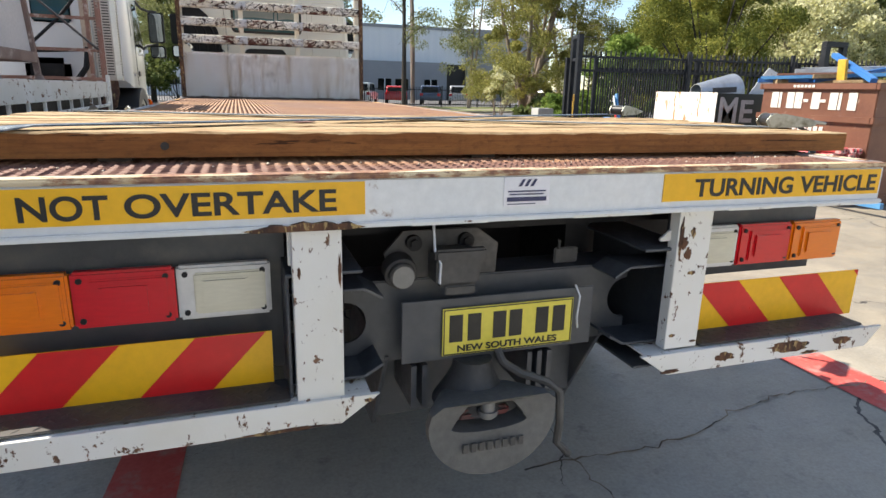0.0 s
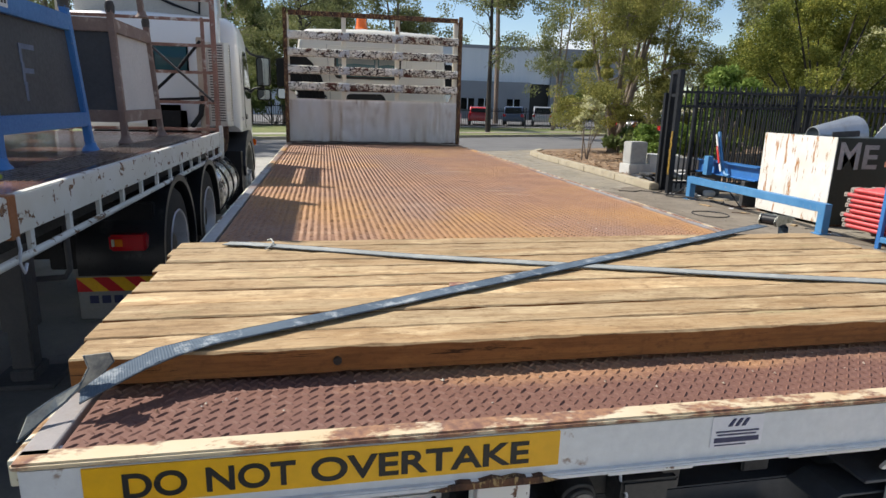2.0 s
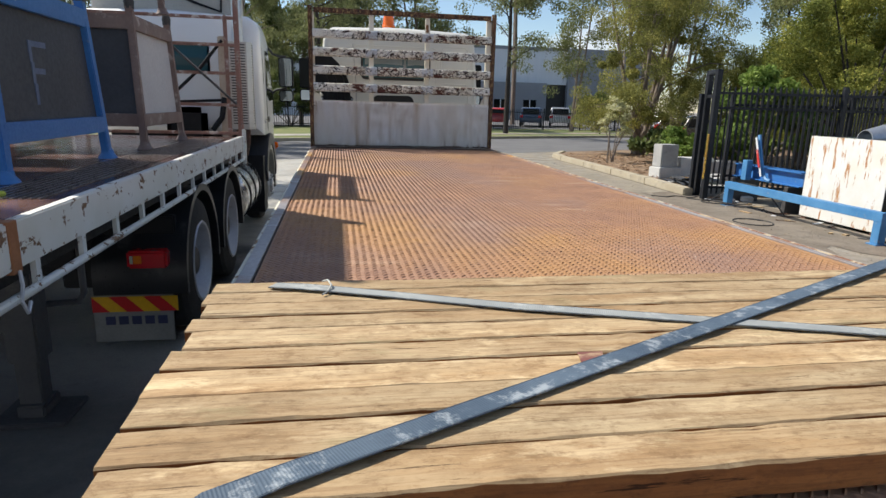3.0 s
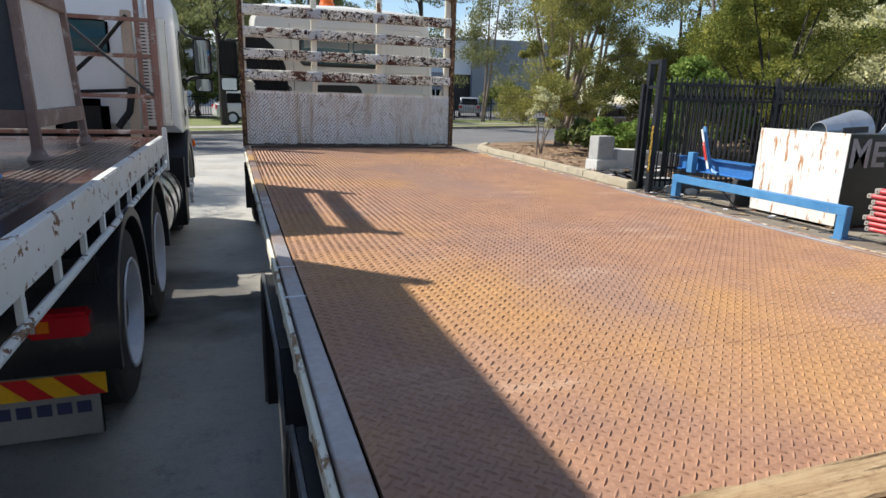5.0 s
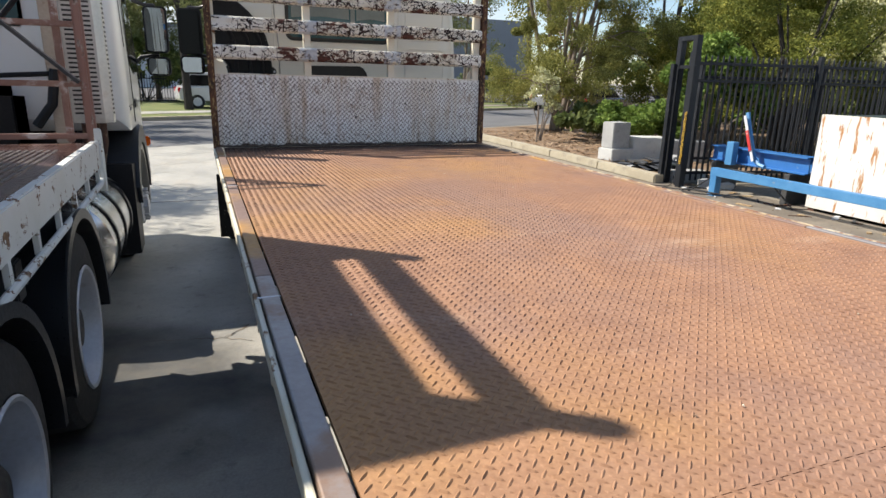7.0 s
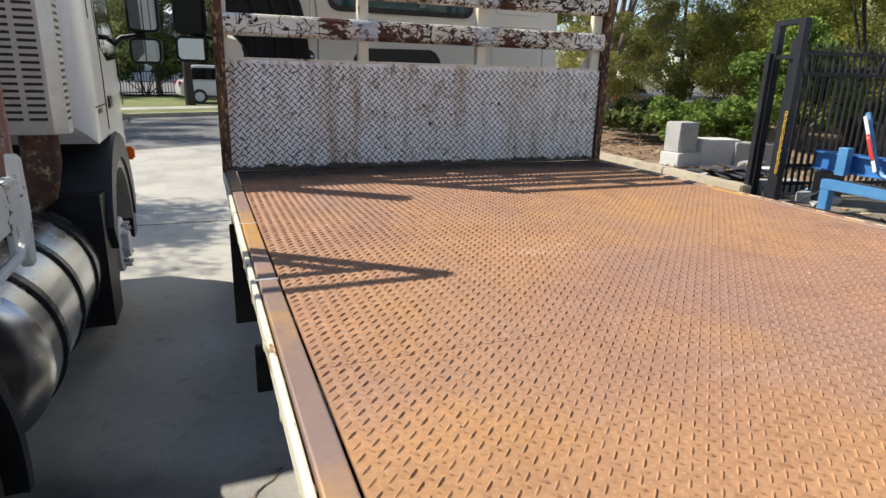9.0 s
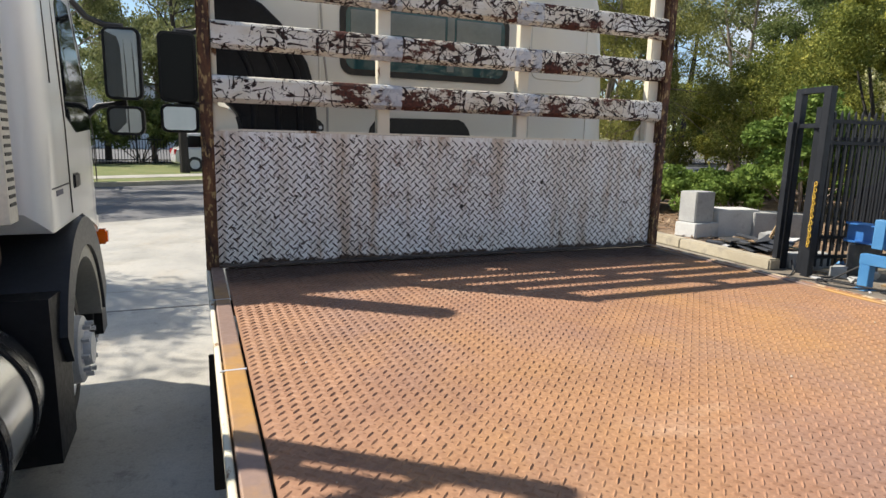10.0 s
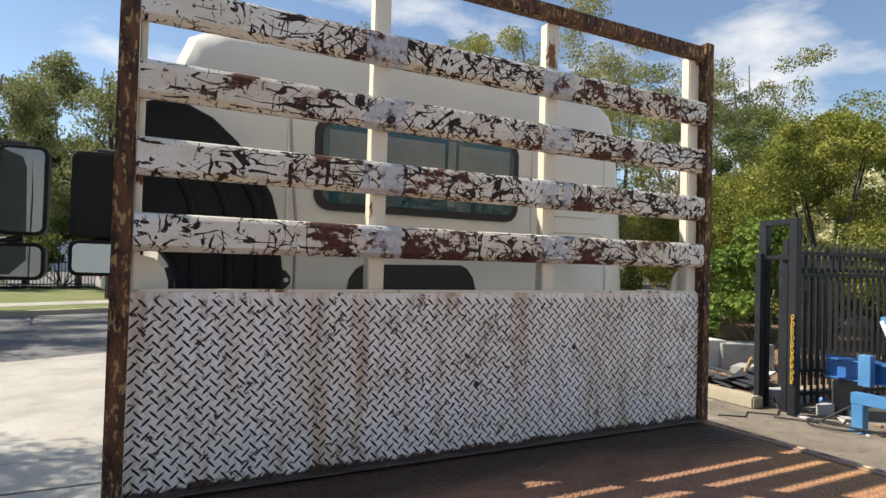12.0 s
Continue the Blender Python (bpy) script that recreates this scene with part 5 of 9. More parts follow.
def mirror_set(parent, x, y, glass, inner, tops, wide=0.22, turn=0.0):
    """A tall and a small wing mirror on a bent arm; inner is the cab side's x."""
    ztop, zlow = tops
    for z0, z1, w in ((ztop - 0.44, ztop, wide), (zlow - 0.175, zlow, wide)):
        m = new("wing_mirror")
        m.parent = parent
        bm = bmesh.new()
        prism(bm, rounded(x - w / 2, x + w / 2, z0, z1, 0.04), "y", y, y + 0.085)
        prism(bm, rounded(x - w / 2 - 0.006, x + w / 2 + 0.006, z0 - 0.006, z1 + 0.006, 0.045), "y", y - 0.012, y + 0.02)
        about = Matrix.Translation((x, y, 0)) @ Matrix.Rotation(radians(turn), 4, "Z") @ Matrix.Translation((-x, -y, 0))
        bmesh.ops.transform(bm, matrix=about, verts=bm.verts)
        part("housing", bm, M["duct"], m, "black mirror housing", bevel=0.005)
        bm = bmesh.new()
        prism(bm, rounded(x - w / 2 + 0.012, x + w / 2 - 0.012, z0 + 0.012, z1 - 0.012, 0.03), "y", y - 0.015, y - 0.0125)
        bmesh.ops.transform(bm, matrix=about, verts=bm.verts)
        part("mirror_glass", bm, glass if z1 == ztop else M["mirror"], m, "mirror glass")
    for pts in ([(inner, y - 0.12, ztop + 0.15), (inner * 0.7 + x * 0.3, y + 0.0, ztop + 0.05), (inner * 0.35 + x * 0.65, y + 0.06, ztop + 0.02), (x, y + 0.06, ztop + 0.02), (x, y + 0.06, ztop - 0.05)],
                [(inner, y + 0.05, zlow - 0.1), (inner * 0.6 + x * 0.4, y + 0.06, zlow - 0.0), (x, y + 0.06, zlow + 0.03), (x, y + 0.06, zlow - 0.05)]):
        bm = bmesh.new()
        pipe(bm, pts, 0.02, 8)
        part("mirror_arm", bm, M["dark_plastic"], parent, "black mirror arm", smooth=True)


# tall mirrors take near-black glass: a dark reflection put into the colour
mirror_set(truck, -1.345, 9.6, M["glass_dark"], -1.06, (2.38, 1.915), 0.225)
mirror_set(truck, 1.345, 9.6, M["glass_dark"], 1.06, (2.38, 1.915), 0.225)

# ---- timber load and straps on the tray ----
def timber_material(name, a, b, dark, patches=0.55):
    """Sawn pine: fine long grain, splits, knots, pale and green-grey patches, a tone of its own for each piece."""
    m, n, l, p = nodes_of(name)
    tone = noise_node(n, l, 2.4, 6, 0.65, (0.6, 4, 4), True)
    col = mixed(n, l, ramp(n, l, tone, 0.36, 0.64), a, b)
    mottle = noise_node(n, l, 10.0, 9, 0.74, (0.75, 1.3, 1.3), True)
    col = mixed(n, l, ramp(n, l, mottle, 0.48, 0.66, b=(patches, patches, patches)), col, tuple(c * 0.62 for c in a))
    pale = noise_node(n, l, 4.2, 9, 0.72, (0.7, 2.2, 2.2), True)
    col = mixed(n, l, ramp(n, l, pale, 0.56, 0.62, b=(patches, patches, patches)), col, tuple(min(c * 1.25, 0.8) for c in b))
    green = noise_node(n, l, 3.1, 8, 0.7, (0.8, 2.5, 2.5), True)
    col = mixed(n, l, ramp(n, l, green, 0.57, 0.66, b=(patches * 0.8,) * 3), col, (b[0] * 0.62, b[1] * 0.70, b[2] * 0.62))
    streak = noise_node(n, l, 34.0, 6, 0.68, (0.07, 1, 1), True)
    col = mixed(n, l, ramp(n, l, streak, 0.50, 0.62, b=(0.22, 0.22, 0.22)), col, tuple(c * 1.5 for c in dark))
    worn = noise_node(n, l, 17.0, 9, 0.78, (0.6, 1.0, 1.0), True)
    col = mixed(n, l, ramp(n, l, worn, 0.55, 0.64, b=(patches, patches, patches)), col, (a[0] * 0.55, a[1] * 0.5, a[2] * 0.45))
    # grain lines a few millimetres wide
    grain = noise_node(n, l, 130.0, 5, 0.7, (0.03, 1, 1), True)
    col = mixed(n, l, ramp(n, l, grain, 0.48, 0.62, b=(0.32, 0.32, 0.32)), col, dark)
    split = noise_node(n, l, 55.0, 6, 0.72, (0.035, 1, 1), True)
    col = mixed(n, l, ramp(n, l, split, 0.625, 0.65, b=(0.9, 0.9, 0.9)), col, tuple(c * 0.35 for c in dark))
    speck = noise_node(n, l, 60.0, 6, 0.75, (0.5, 1, 1), True)
    col = mixed(n, l, ramp(n, l, speck, 0.52, 0.68, b=(0.5, 0.5, 0.5)), col, dark)
    # knots
    tc = n.new("ShaderNodeTexCoord")
    mp = n.new("ShaderNodeMapping")
    mp.inputs["Scale"].default_value = (2.0, 5.0, 0.0)
    l.new(tc.outputs["Object"], mp.inputs["Vector"])
    vo = n.new("ShaderNodeTexVoronoi")
    vo.inputs["Scale"].default_value = 1.3
    l.new(mp.outputs["Vector"], vo.inputs["Vector"])
    knot = n.new("ShaderNodeMath")
    knot.operation = "MULTIPLY_ADD"
    l.new(mottle, knot.inputs[0])
    knot.inputs[1].default_value = 0.10
    l.new(vo.outputs["Distance"], knot.inputs[2])
    col = mixed(n, l, ramp(n, l, knot.outputs[0], 0.09, 0.15, (0.85, 0.85, 0.85), (0, 0, 0)), col, tuple(c * 0.6 for c in dark))
    info = n.new("ShaderNodeObjectInfo")
    hsv = n.new("ShaderNodeHueSaturation")
    val = n.new("ShaderNodeMapRange")
    val.inputs["To Min"].default_value, val.inputs["To Max"].default_value = 0.70, 1.06
    l.new(info.outputs["Random"], val.inputs["Value"])
    l.new(val.outputs[0], hsv.inputs["Value"])
    l.new(col, hsv.inputs["Color"])
    l.new(hsv.outputs["Color"], p.inputs["Base Color"])
    p.inputs["Roughness"].default_value = 0.8
    p.inputs["Specular IOR Level"].default_value = 0.3
    both = n.new("ShaderNodeMath")
    both.operation = "SUBTRACT"
    l.new(grain, both.inputs[0])
    l.new(split, both.inputs[1])
    bumped(n, l, p, both.outputs[0], 0.5, 0.003)
    return m


M["timber"] = timber_material("weathered_pine", (0.43, 0.285, 0.145), (0.58, 0.45, 0.27), (0.17, 0.085, 0.035), 0.68)
M["timber_side"] = timber_material("brown_side_pine", (0.25, 0.10, 0.03), (0.37, 0.165, 0.05), (0.09, 0.035, 0.014), 0.35)
T0, T1 = DECK + 0.014, DECK + 0.072
for bx in (-0.85, 0.05, 0.95):
    bearer = one("bearer", M["damp"], None, (bx, bx + 0.07, 0.29, 1.25, DECK + 0.0015, DECK + 0.0138))
    tagged(bearer, "dark flat bearer under the strapped timber", "bearer", "bearers under the timber")
rng_t = random.Random(5)
edges = [0.25, 0.36, 0.47, 0.575, 0.69, 0.79, 0.90, 0.99, 1.09, 1.19, 1.285]
for k, (a, b) in enumerate(zip(edges, edges[1:])):
    x0 = -1.225 + rng_t.uniform(-0.018, 0.014)
    x1 = 1.355 + rng_t.uniform(-0.02, 0.02)
    drop = rng_t.uniform(-0.003, 0.0015) if k else 0.0
    verts, faces = [], []
    steps = 48
    for i in range(steps + 1):
        f = i / steps
        x = x0 + (x1 - x0) * f
        split = 0.007 if rng_t.random() < 0.10 else 0.0
        wob = 0.003 * math.sin(f * 9 + k * 2) + rng_t.uniform(-0.002, 0.002) + split
        wob2 = 0.003 * math.sin(f * 7 + k * 3) + rng_t.uniform(-0.002, 0.002) - (0.006 if rng_t.random() < 0.10 else 0.0)
        zt = T1 + drop + rng_t.uniform(-0.0012, 0.0012)
        ya, yb, c = a + 0.0030 + wob * 0.5, b - 0.0030 + wob2 * 0.5, 0.0015 + rng_t.uniform(0, 0.0045) ** 1.0
        verts += [(x, ya, T0), (x, ya, zt - c), (x, ya + c, zt), (x, yb - c, zt), (x, yb, zt - c), (x, yb, T0)]
    for i in range(steps):
        for j in range(6):
            o, q = i * 6, (i + 1) * 6
            faces.append((o + j, o + (j + 1) % 6, q + (j + 1) % 6, q + j))
    faces += [tuple(range(5, -1, -1)), tuple(steps * 6 + j for j in range(6))]
    ob = raw("timber_beam", verts, faces, M["timber"])
    bmt = bmesh.new()
    bmt.from_mesh(ob.data)
    bmesh.ops.recalc_face_normals(bmt, faces=bmt.faces)
    # faces that do not look up take the darker, redder pine
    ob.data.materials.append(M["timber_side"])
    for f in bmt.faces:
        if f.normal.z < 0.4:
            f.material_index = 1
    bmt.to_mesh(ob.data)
    bmt.free()
    tagged(ob, "weathered pine beam with split edges lying on the tray", "timber", "timber beams strapped on the tray")
# maroon paint mark on one beam
bm = bmesh.new()
prism(bm, [(-0.392, 0.605), (-0.345, 0.605), (-0.318, 0.682), (-0.376, 0.682)], "z", T1 + 0.0015, T1 + 0.0032)
mark = link("paint_mark", bm, surface("maroon_paint_mark", (0.17, 0.055, 0.045), (0.23, 0.10, 0.08), 0.7, 0, 20, 90, (0.42, 0.3, 0.18), (0.5, 0.6), 40, 0.1, stretch=(0.2, 1, 1)))
mark["label"] = "worn maroon paint mark"
mark.parent = bpy.data.objects["timber_beam.003"]
# bolt hole in the rear beam's face
bm = bmesh.new()
rod(bm, (-0.705, 0.258, 1.19), (-0.705, 0.2495, 1.19), 0.009, 12)
hole = link("bolt_hole", bm, M["letter_black"])
tagged(hole, "dark bolt hole in the pine beam", "hole")
hole.parent = bpy.data.objects["timber_beam"]
del hole["category"]


def webbing_material(name, a, b, pale):
    m, n, l, p = nodes_of(name)
    tc = n.new("ShaderNodeTexCoord")
    wv = n.new("ShaderNodeTexWave")
    wv.inputs["Scale"].default_value = 60.0
    wv.inputs["Distortion"].default_value = 0.4
    l.new(tc.outputs["UV"], wv.inputs["Vector"])
    tone = noise_node(n, l, 4.0, 6, 0.65)
    col = mixed(n, l, ramp(n, l, tone, 0.35, 0.65), a, b)
    col = mixed(n, l, ramp(n, l, wv.outputs["Fac"], 0.3, 0.8, (0.2, 0.2, 0.2), (0, 0, 0)), col, tuple(c * 0.6 for c in a))
    col = mixed(n, l, ramp(n, l, noise_node(n, l, 13.0, 9, 0.75), 0.53, 0.62, b=(0.65, 0.65, 0.65)), col, pale)
    l.new(col, p.inputs["Base Color"])
    p.inputs["Roughness"].default_value = 0.8
    bumped(n, l, p, wv.outputs["Fac"], 0.4, 0.002)
    return m


M["webbing"] = webbing_material("blue_webbing", (0.045, 0.075, 0.115), (0.105, 0.15, 0.20), (0.40, 0.44, 0.46))
M["webbing_edge"] = webbing_material("dark_webbing_edge", (0.04, 0.06, 0.085), (0.09, 0.12, 0.15), (0.3, 0.33, 0.34))
M["webbing_grey"] = webbing_material("grey_webbing", (0.23, 0.25, 0.25), (0.32, 0.34, 0.33), (0.46, 0.47, 0.45))


def strap(label, pts, width=0.05):
    """A flat web strap through (place, sideways direction) pairs, 2 mm thick."""
    dense = []
    for (p, s), (q, t) in zip(pts, pts[1:]):
        k = max(2, int((Vector(q) - Vector(p)).length / 0.03))
        for i in range(k):
            f = i / k
            dense.append((Vector(p).lerp(Vector(q), f), Vector(s).lerp(Vector(t), f).normalized()))
    dense.append((Vector(pts[-1][0]), Vector(pts[-1][1]).normalized()))
    verts, faces, us = [], [], []
    for i, (p, s) in enumerate(dense):
        d = (dense[min(i + 1, len(dense) - 1)][0] - dense[max(i - 1, 0)][0]).normalized()
        nrm = d.cross(s).normalized() * 0.0015
        verts += [p - s * width / 2 - nrm, p + s * width / 2 - nrm, p + s * width / 2 + nrm, p - s * width / 2 + nrm]
    for i in range(len(dense) - 1):
        for j in range(4):
            faces.append((i * 4 + j, i * 4 + (j + 1) % 4, i * 4 + 4 + (j + 1) % 4, i * 4 + 4 + j))
    faces += [(3, 2, 1, 0), tuple(len(verts) - 4 + j for j in range(4))]
    ob = raw("tie_down_strap", [tuple(v) for v in verts], faces, M["webbing"])
    uv = ob.data.uv_layers.new(name="UVMap")
    for poly in ob.data.polygons:
        for li in poly.loop_indices:
            vi = ob.data.loops[li].vertex_index
            uv.data[li].uv = (vi // 4 * 0.03, vi % 4 / 3)
    for side in (-1, 1):
        bm = bmesh.new()
        pipe(bm, [p + s * side * (width / 2 - 0.0018) for p, s in dense[::2] + dense[-1:]], 0.0022, 5)
        part("selvedge", bm, M["webbing_edge"], ob, "darker woven edge", smooth=True)
    return tagged(ob, label, "strap", "straps across the timber")


M["frayed_string"] = surface("pale_frayed_string", (0.45, 0.46, 0.42), (0.55, 0.55, 0.5), 0.9, 0, 20, 90, None, bump=0.2)
SZ = T1 + 0.006
d1 = Vector((2.41, 1.22, 0)).normalized()
s1 = Vector((-d1.y, d1.x, 0))
strap("faded blue ratchet strap across the timber", [((-1.17, 0.155, DECK + 0.045), (-0.25, 0.9, 0.35)), ((-1.06, 0.255, T1 + 0.0), (-0.3, 0.92, 0.2)), ((-0.97, 0.295, SZ + 0.004), s1), ((0.2, 0.885, SZ + 0.004), s1), ((1.22, 1.40, SZ + 0.004), s1)])
d2 = Vector((2.28, -0.83, 0)).normalized()
s2 = Vector((-d2.y, d2.x, 0))
grey_strap = strap("faded grey ratchet strap across the timber", [((-1.07, 1.232, T1 + 0.004), (0.05, 0.1, 0)), ((-0.98, 1.205, SZ), s2), ((-0.75, 1.115, SZ), s2), ((-0.43, 0.985, SZ), s2), ((0.1, 0.815, SZ), s2), ((0.67, 0.632, SZ), s2), ((1.25, 0.475, SZ), s2)])
grey_strap.data.materials[0] = M["webbing_grey"]
bm = bmesh.new()
pipe(bm, [(-0.93, 1.235, T1 + 0.012), (-0.915, 1.21, T1 + 0.022), (-0.905, 1.18, T1 + 0.016), (-0.915, 1.15, T1 + 0.008), (-0.93, 1.13, T1 + 0.005)], 0.003, 5)
tagged(link("string_tie", bm, M["frayed_string"]), "loop of pale string tied round the strap", "string")
M["ratchet"] = surface("zinc_plated_ratchet", (0.30, 0.31, 0.27), (0.38, 0.38, 0.34), 0.4, 0.7, 8, 60, (0.15, 0.14, 0.1), (0.55, 0.7), 12, 0.1)


def ratchet(at, turn):
    r = thing("ratchet_buckle", "dull zinc ratchet buckle with wound webbing", "ratchet", at, "straps across the timber")
    r.rotation_euler = (0, 0, turn)
    for s in (-1, 1):
        bm = bmesh.new()
        prism(bm, [(-0.02, 0.0), (0.13, 0.006), (0.15, 0.02), (0.13, 0.034), (0.03, 0.05), (-0.02, 0.045), (-0.035, 0.022)], "y", s * 0.033, s * 0.036)
        part("side_plate", bm, M["ratchet"], r, bevel=0.001)
        bm = bmesh.new()
        lathe(bm, [(0, 0.026), (0.004, 0.026)], (0.0, s * 0.036, 0.026), (0, s, 0), 14)
        part("ratchet_wheel", bm, M["ratchet"], r)
    bm = bmesh.new()
    rod(bm, (0, -0.034, 0.026), (0, 0.034, 0.026), 0.023, 16)
    part("wound_webbing", bm, M["dark_plastic"], r, "wound dark webbing", smooth=True)
    bm = bmesh.new()
    prism(bm, [(0.0, 0.05), (0.15, 0.03), (0.19, 0.024), (0.19, 0.014), (0.13, 0.018), (0.0, 0.04)], "y", -0.03, 0.03)
    part("handle", bm, M["ratchet"], r, bevel=0.003)
    bm = bmesh.new()
    rod(bm, (0.14, -0.037, 0.016), (0.14, 0.037, 0.016), 0.007, 10)
    part("axle", bm, M["ratchet"], r)


M["frayed"] = surface("frayed_grey_webbing", (0.36, 0.36, 0.31), (0.46, 0.46, 0.40), 0.85, 0, 20, 120, (0.16, 0.17, 0.17), (0.5, 0.65), 12, 0.5)
frayed_end = strap("frayed grey strap end twisted over the timber's corner", [((-1.245, 0.10, DECK + 0.012), (0.2, 0.5, 0.7)), ((-1.215, 0.135, DECK + 0.03), (0.25, 0.6, 0.6)), ((-1.18, 0.16, DECK + 0.048), (0.45, 0.6, 0.5)), ((-1.155, 0.172, DECK + 0.064), (0.65, 0.6, 0.25)), ((-1.138, 0.18, DECK + 0.09), (0.75, 0.55, 0.0)), ((-1.143, 0.178, DECK + 0.112), (0.75, 0.45, -0.1))], 0.046)
frayed_end.data.materials.clear()
frayed_end.data.materials.append(M["frayed"])
ratchet((1.285, 1.435, T1 + 0.002), 0.45)
ratchet((1.28, 0.49, T1 + 0.002), -0.3)
strap("faded blue strap tail over the tray's edge", [((1.36, 1.47, T1 + 0.012), s1), ((1.42, 1.50, T1 - 0.02), s1), ((1.44, 1.51, DECK - 0.12), s1)], 0.045)
strap("faded blue strap tail over the tray's edge", [((1.37, 0.46, T1 + 0.012), s2), ((1.44, 0.44, T1 - 0.02), s2), ((1.45, 0.435, DECK - 0.12), s2)], 0.045)

# small chips and grit on the deck
rng_c = np.random.default_rng(9)
k = 140
c = np.stack([rng_c.uniform(-1.1, 1.1, k), rng_c.uniform(0.06, 7.6, k), np.full(k, DECK + 0.004)], 1)
c[:45, 1] = rng_c.uniform(0.08, 0.24, 45)
r = rng_c.uniform(0.0012, 0.0042, (k, 1))
dirs = np.array([(1, 0, -0.3), (0, 1, -0.3), (-1, 0, -0.3), (0, -1, -0.3), (0, 0, 0.8)], float)
wob = rng_c.uniform(0.6, 1.4, (k, 5, 1))
vv = (c[:, None, :] + dirs[None] * r[:, :, None] * wob).reshape(-1, 3)
ff = ((np.arange(k) * 5)[:, None, None] + np.array([(0, 1, 4), (1, 2, 4), (2, 3, 4), (3, 0, 4)])[None]).reshape(-1, 3)
M["chip"] = surface("pale_wood_chips", (0.55, 0.48, 0.36), (0.68, 0.64, 0.55), 0.8, 0, 4, 40, (0.2, 0.12, 0.07), (0.5, 0.6), 3, 0.1)
tagged(raw("deck_grit", vv.tolist(), ff.tolist(), M["chip"]), "pale wood chips and grit on the tray", "grit", kind="stuff")

# ---- the neighbouring semi-trailer ----
NX, NZ, NF = -1.93, 1.32, 6.72
trailer = thing("semi_trailer", "flat-top semi-trailer with a white rust-chipped side rail", "trailer")
M["trailer_white"] = chipped("rust_chipped_trailer_paint", (0.70, 0.70, 0.68), (0.60, 0.59, 0.53), (0.10, 0.05, 0.03), (0.26, 0.15, 0.08), 0.585, 0.60, 15.0, (1, 0.7, 1))
M["rib_worn"] = surface("worn_bright_ribs", (0.20, 0.17, 0.16), (0.30, 0.26, 0.24), 0.3, 0.5, 2.5, 60, (0.10, 0.06, 0.05), (0.50, 0.64), 5, 0.1)
M["deck_dark"] = surface("worn_dark_steel_deck", (0.05, 0.034, 0.034), (0.13, 0.065, 0.055), 0.2, 0.4, 1.5, 60, (0.30, 0.17, 0.13), (0.54, 0.70), 1.7, 0.12)
bm = bmesh.new()
box(bm, -4.4, NX - 0.045, -6.0, NF, NZ - 0.04, NZ)
part("deck", bm, M["deck_dark"], trailer, "dark steel deck with shiny worn ribs")
bm = bmesh.new()
for k in range(9):
    x = NX - 0.16 - k * 0.035
    box(bm, x, x + 0.014, 2.2, 6.35, NZ, NZ + 0.005)
tagged(part("deck_ribs", bm, M["rib_worn"], trailer, "worn grip ribs on the deck"), kind="stuff")
bm = bmesh.new()
box(bm, NX - 0.045, NX, -6.0, NF + 0.02, NZ - 0.15, NZ + 0.012, bevel=0.006)
part("side_rail", bm, M["trailer_white"], trailer, "white side channel with rust chips")
bm = bmesh.new()
rod(bm, (NX - 0.005, -6.0, NZ - 0.245), (NX - 0.005, NF - 0.05, NZ - 0.245), 0.017, 10)
pipe(bm, [(NX - 0.005, NF - 0.06, NZ - 0.245), (NX - 0.005, NF + 0.0, NZ - 0.22), (NX - 0.005, NF + 0.02, NZ - 0.14)], 0.017, 8)
part("rope_rail", bm, M["trailer_white"], trailer, "white tubular rope rail", smooth=True)
for k in range(32):
    y = -5.9 + k * 0.405
    bm = bmesh.new()
    box(bm, NX - 0.028, NX - 0.008, y, y + 0.035, NZ - 0.24, NZ - 0.14)
    part("rail_stub", bm, M["trailer_white"], trailer)
bm = bmesh.new()
box(bm, NX - 0.15, NX - 0.10, -6.0, NF, NZ - 0.24, NZ - 0.05)
for x in (-3.5, -2.75):
    box(bm, x, x + 0.1, -6.0, 6.3, 0.86, NZ - 0.04)
for k in range(16):
    y = -5.5 + k * 0.78
    box(bm, -4.3, NX - 0.15, y, y + 0.06, NZ - 0.14, NZ - 0.04)
part("chassis", bm, M["black"], trailer, "black trailer chassis")
M["frame_brown"] = surface("faded_brown_frame_paint", (0.24, 0.125, 0.095), (0.34, 0.20, 0.155), 0.5, 0, 6, 50, (0.58, 0.52, 0.48), (0.53, 0.62), 9, 0.1)
M["post_pink"] = chipped("faded_red_brown_post", (0.26, 0.13, 0.10), (0.34, 0.19, 0.15), (0.09, 0.04, 0.028), (0.55, 0.47, 0.41), 0.55, 0.60, 18.0, (1, 1, 0.5))
# bent bracket at the front corner of the side rail
bm = bmesh.new()
prism(bm, [(NF + 0.0, NZ - 0.30), (NF + 0.05, NZ - 0.30), (NF + 0.085, NZ - 0.12), (NF + 0.07, NZ + 0.07), (NF + 0.02, NZ + 0.09), (NF + 0.0, NZ - 0.05)], "x", NX - 0.02, NX + 0.018)
part("corner_bracket", bm, M["trailer_white"], trailer, "bent white corner bracket", bevel=0.006)
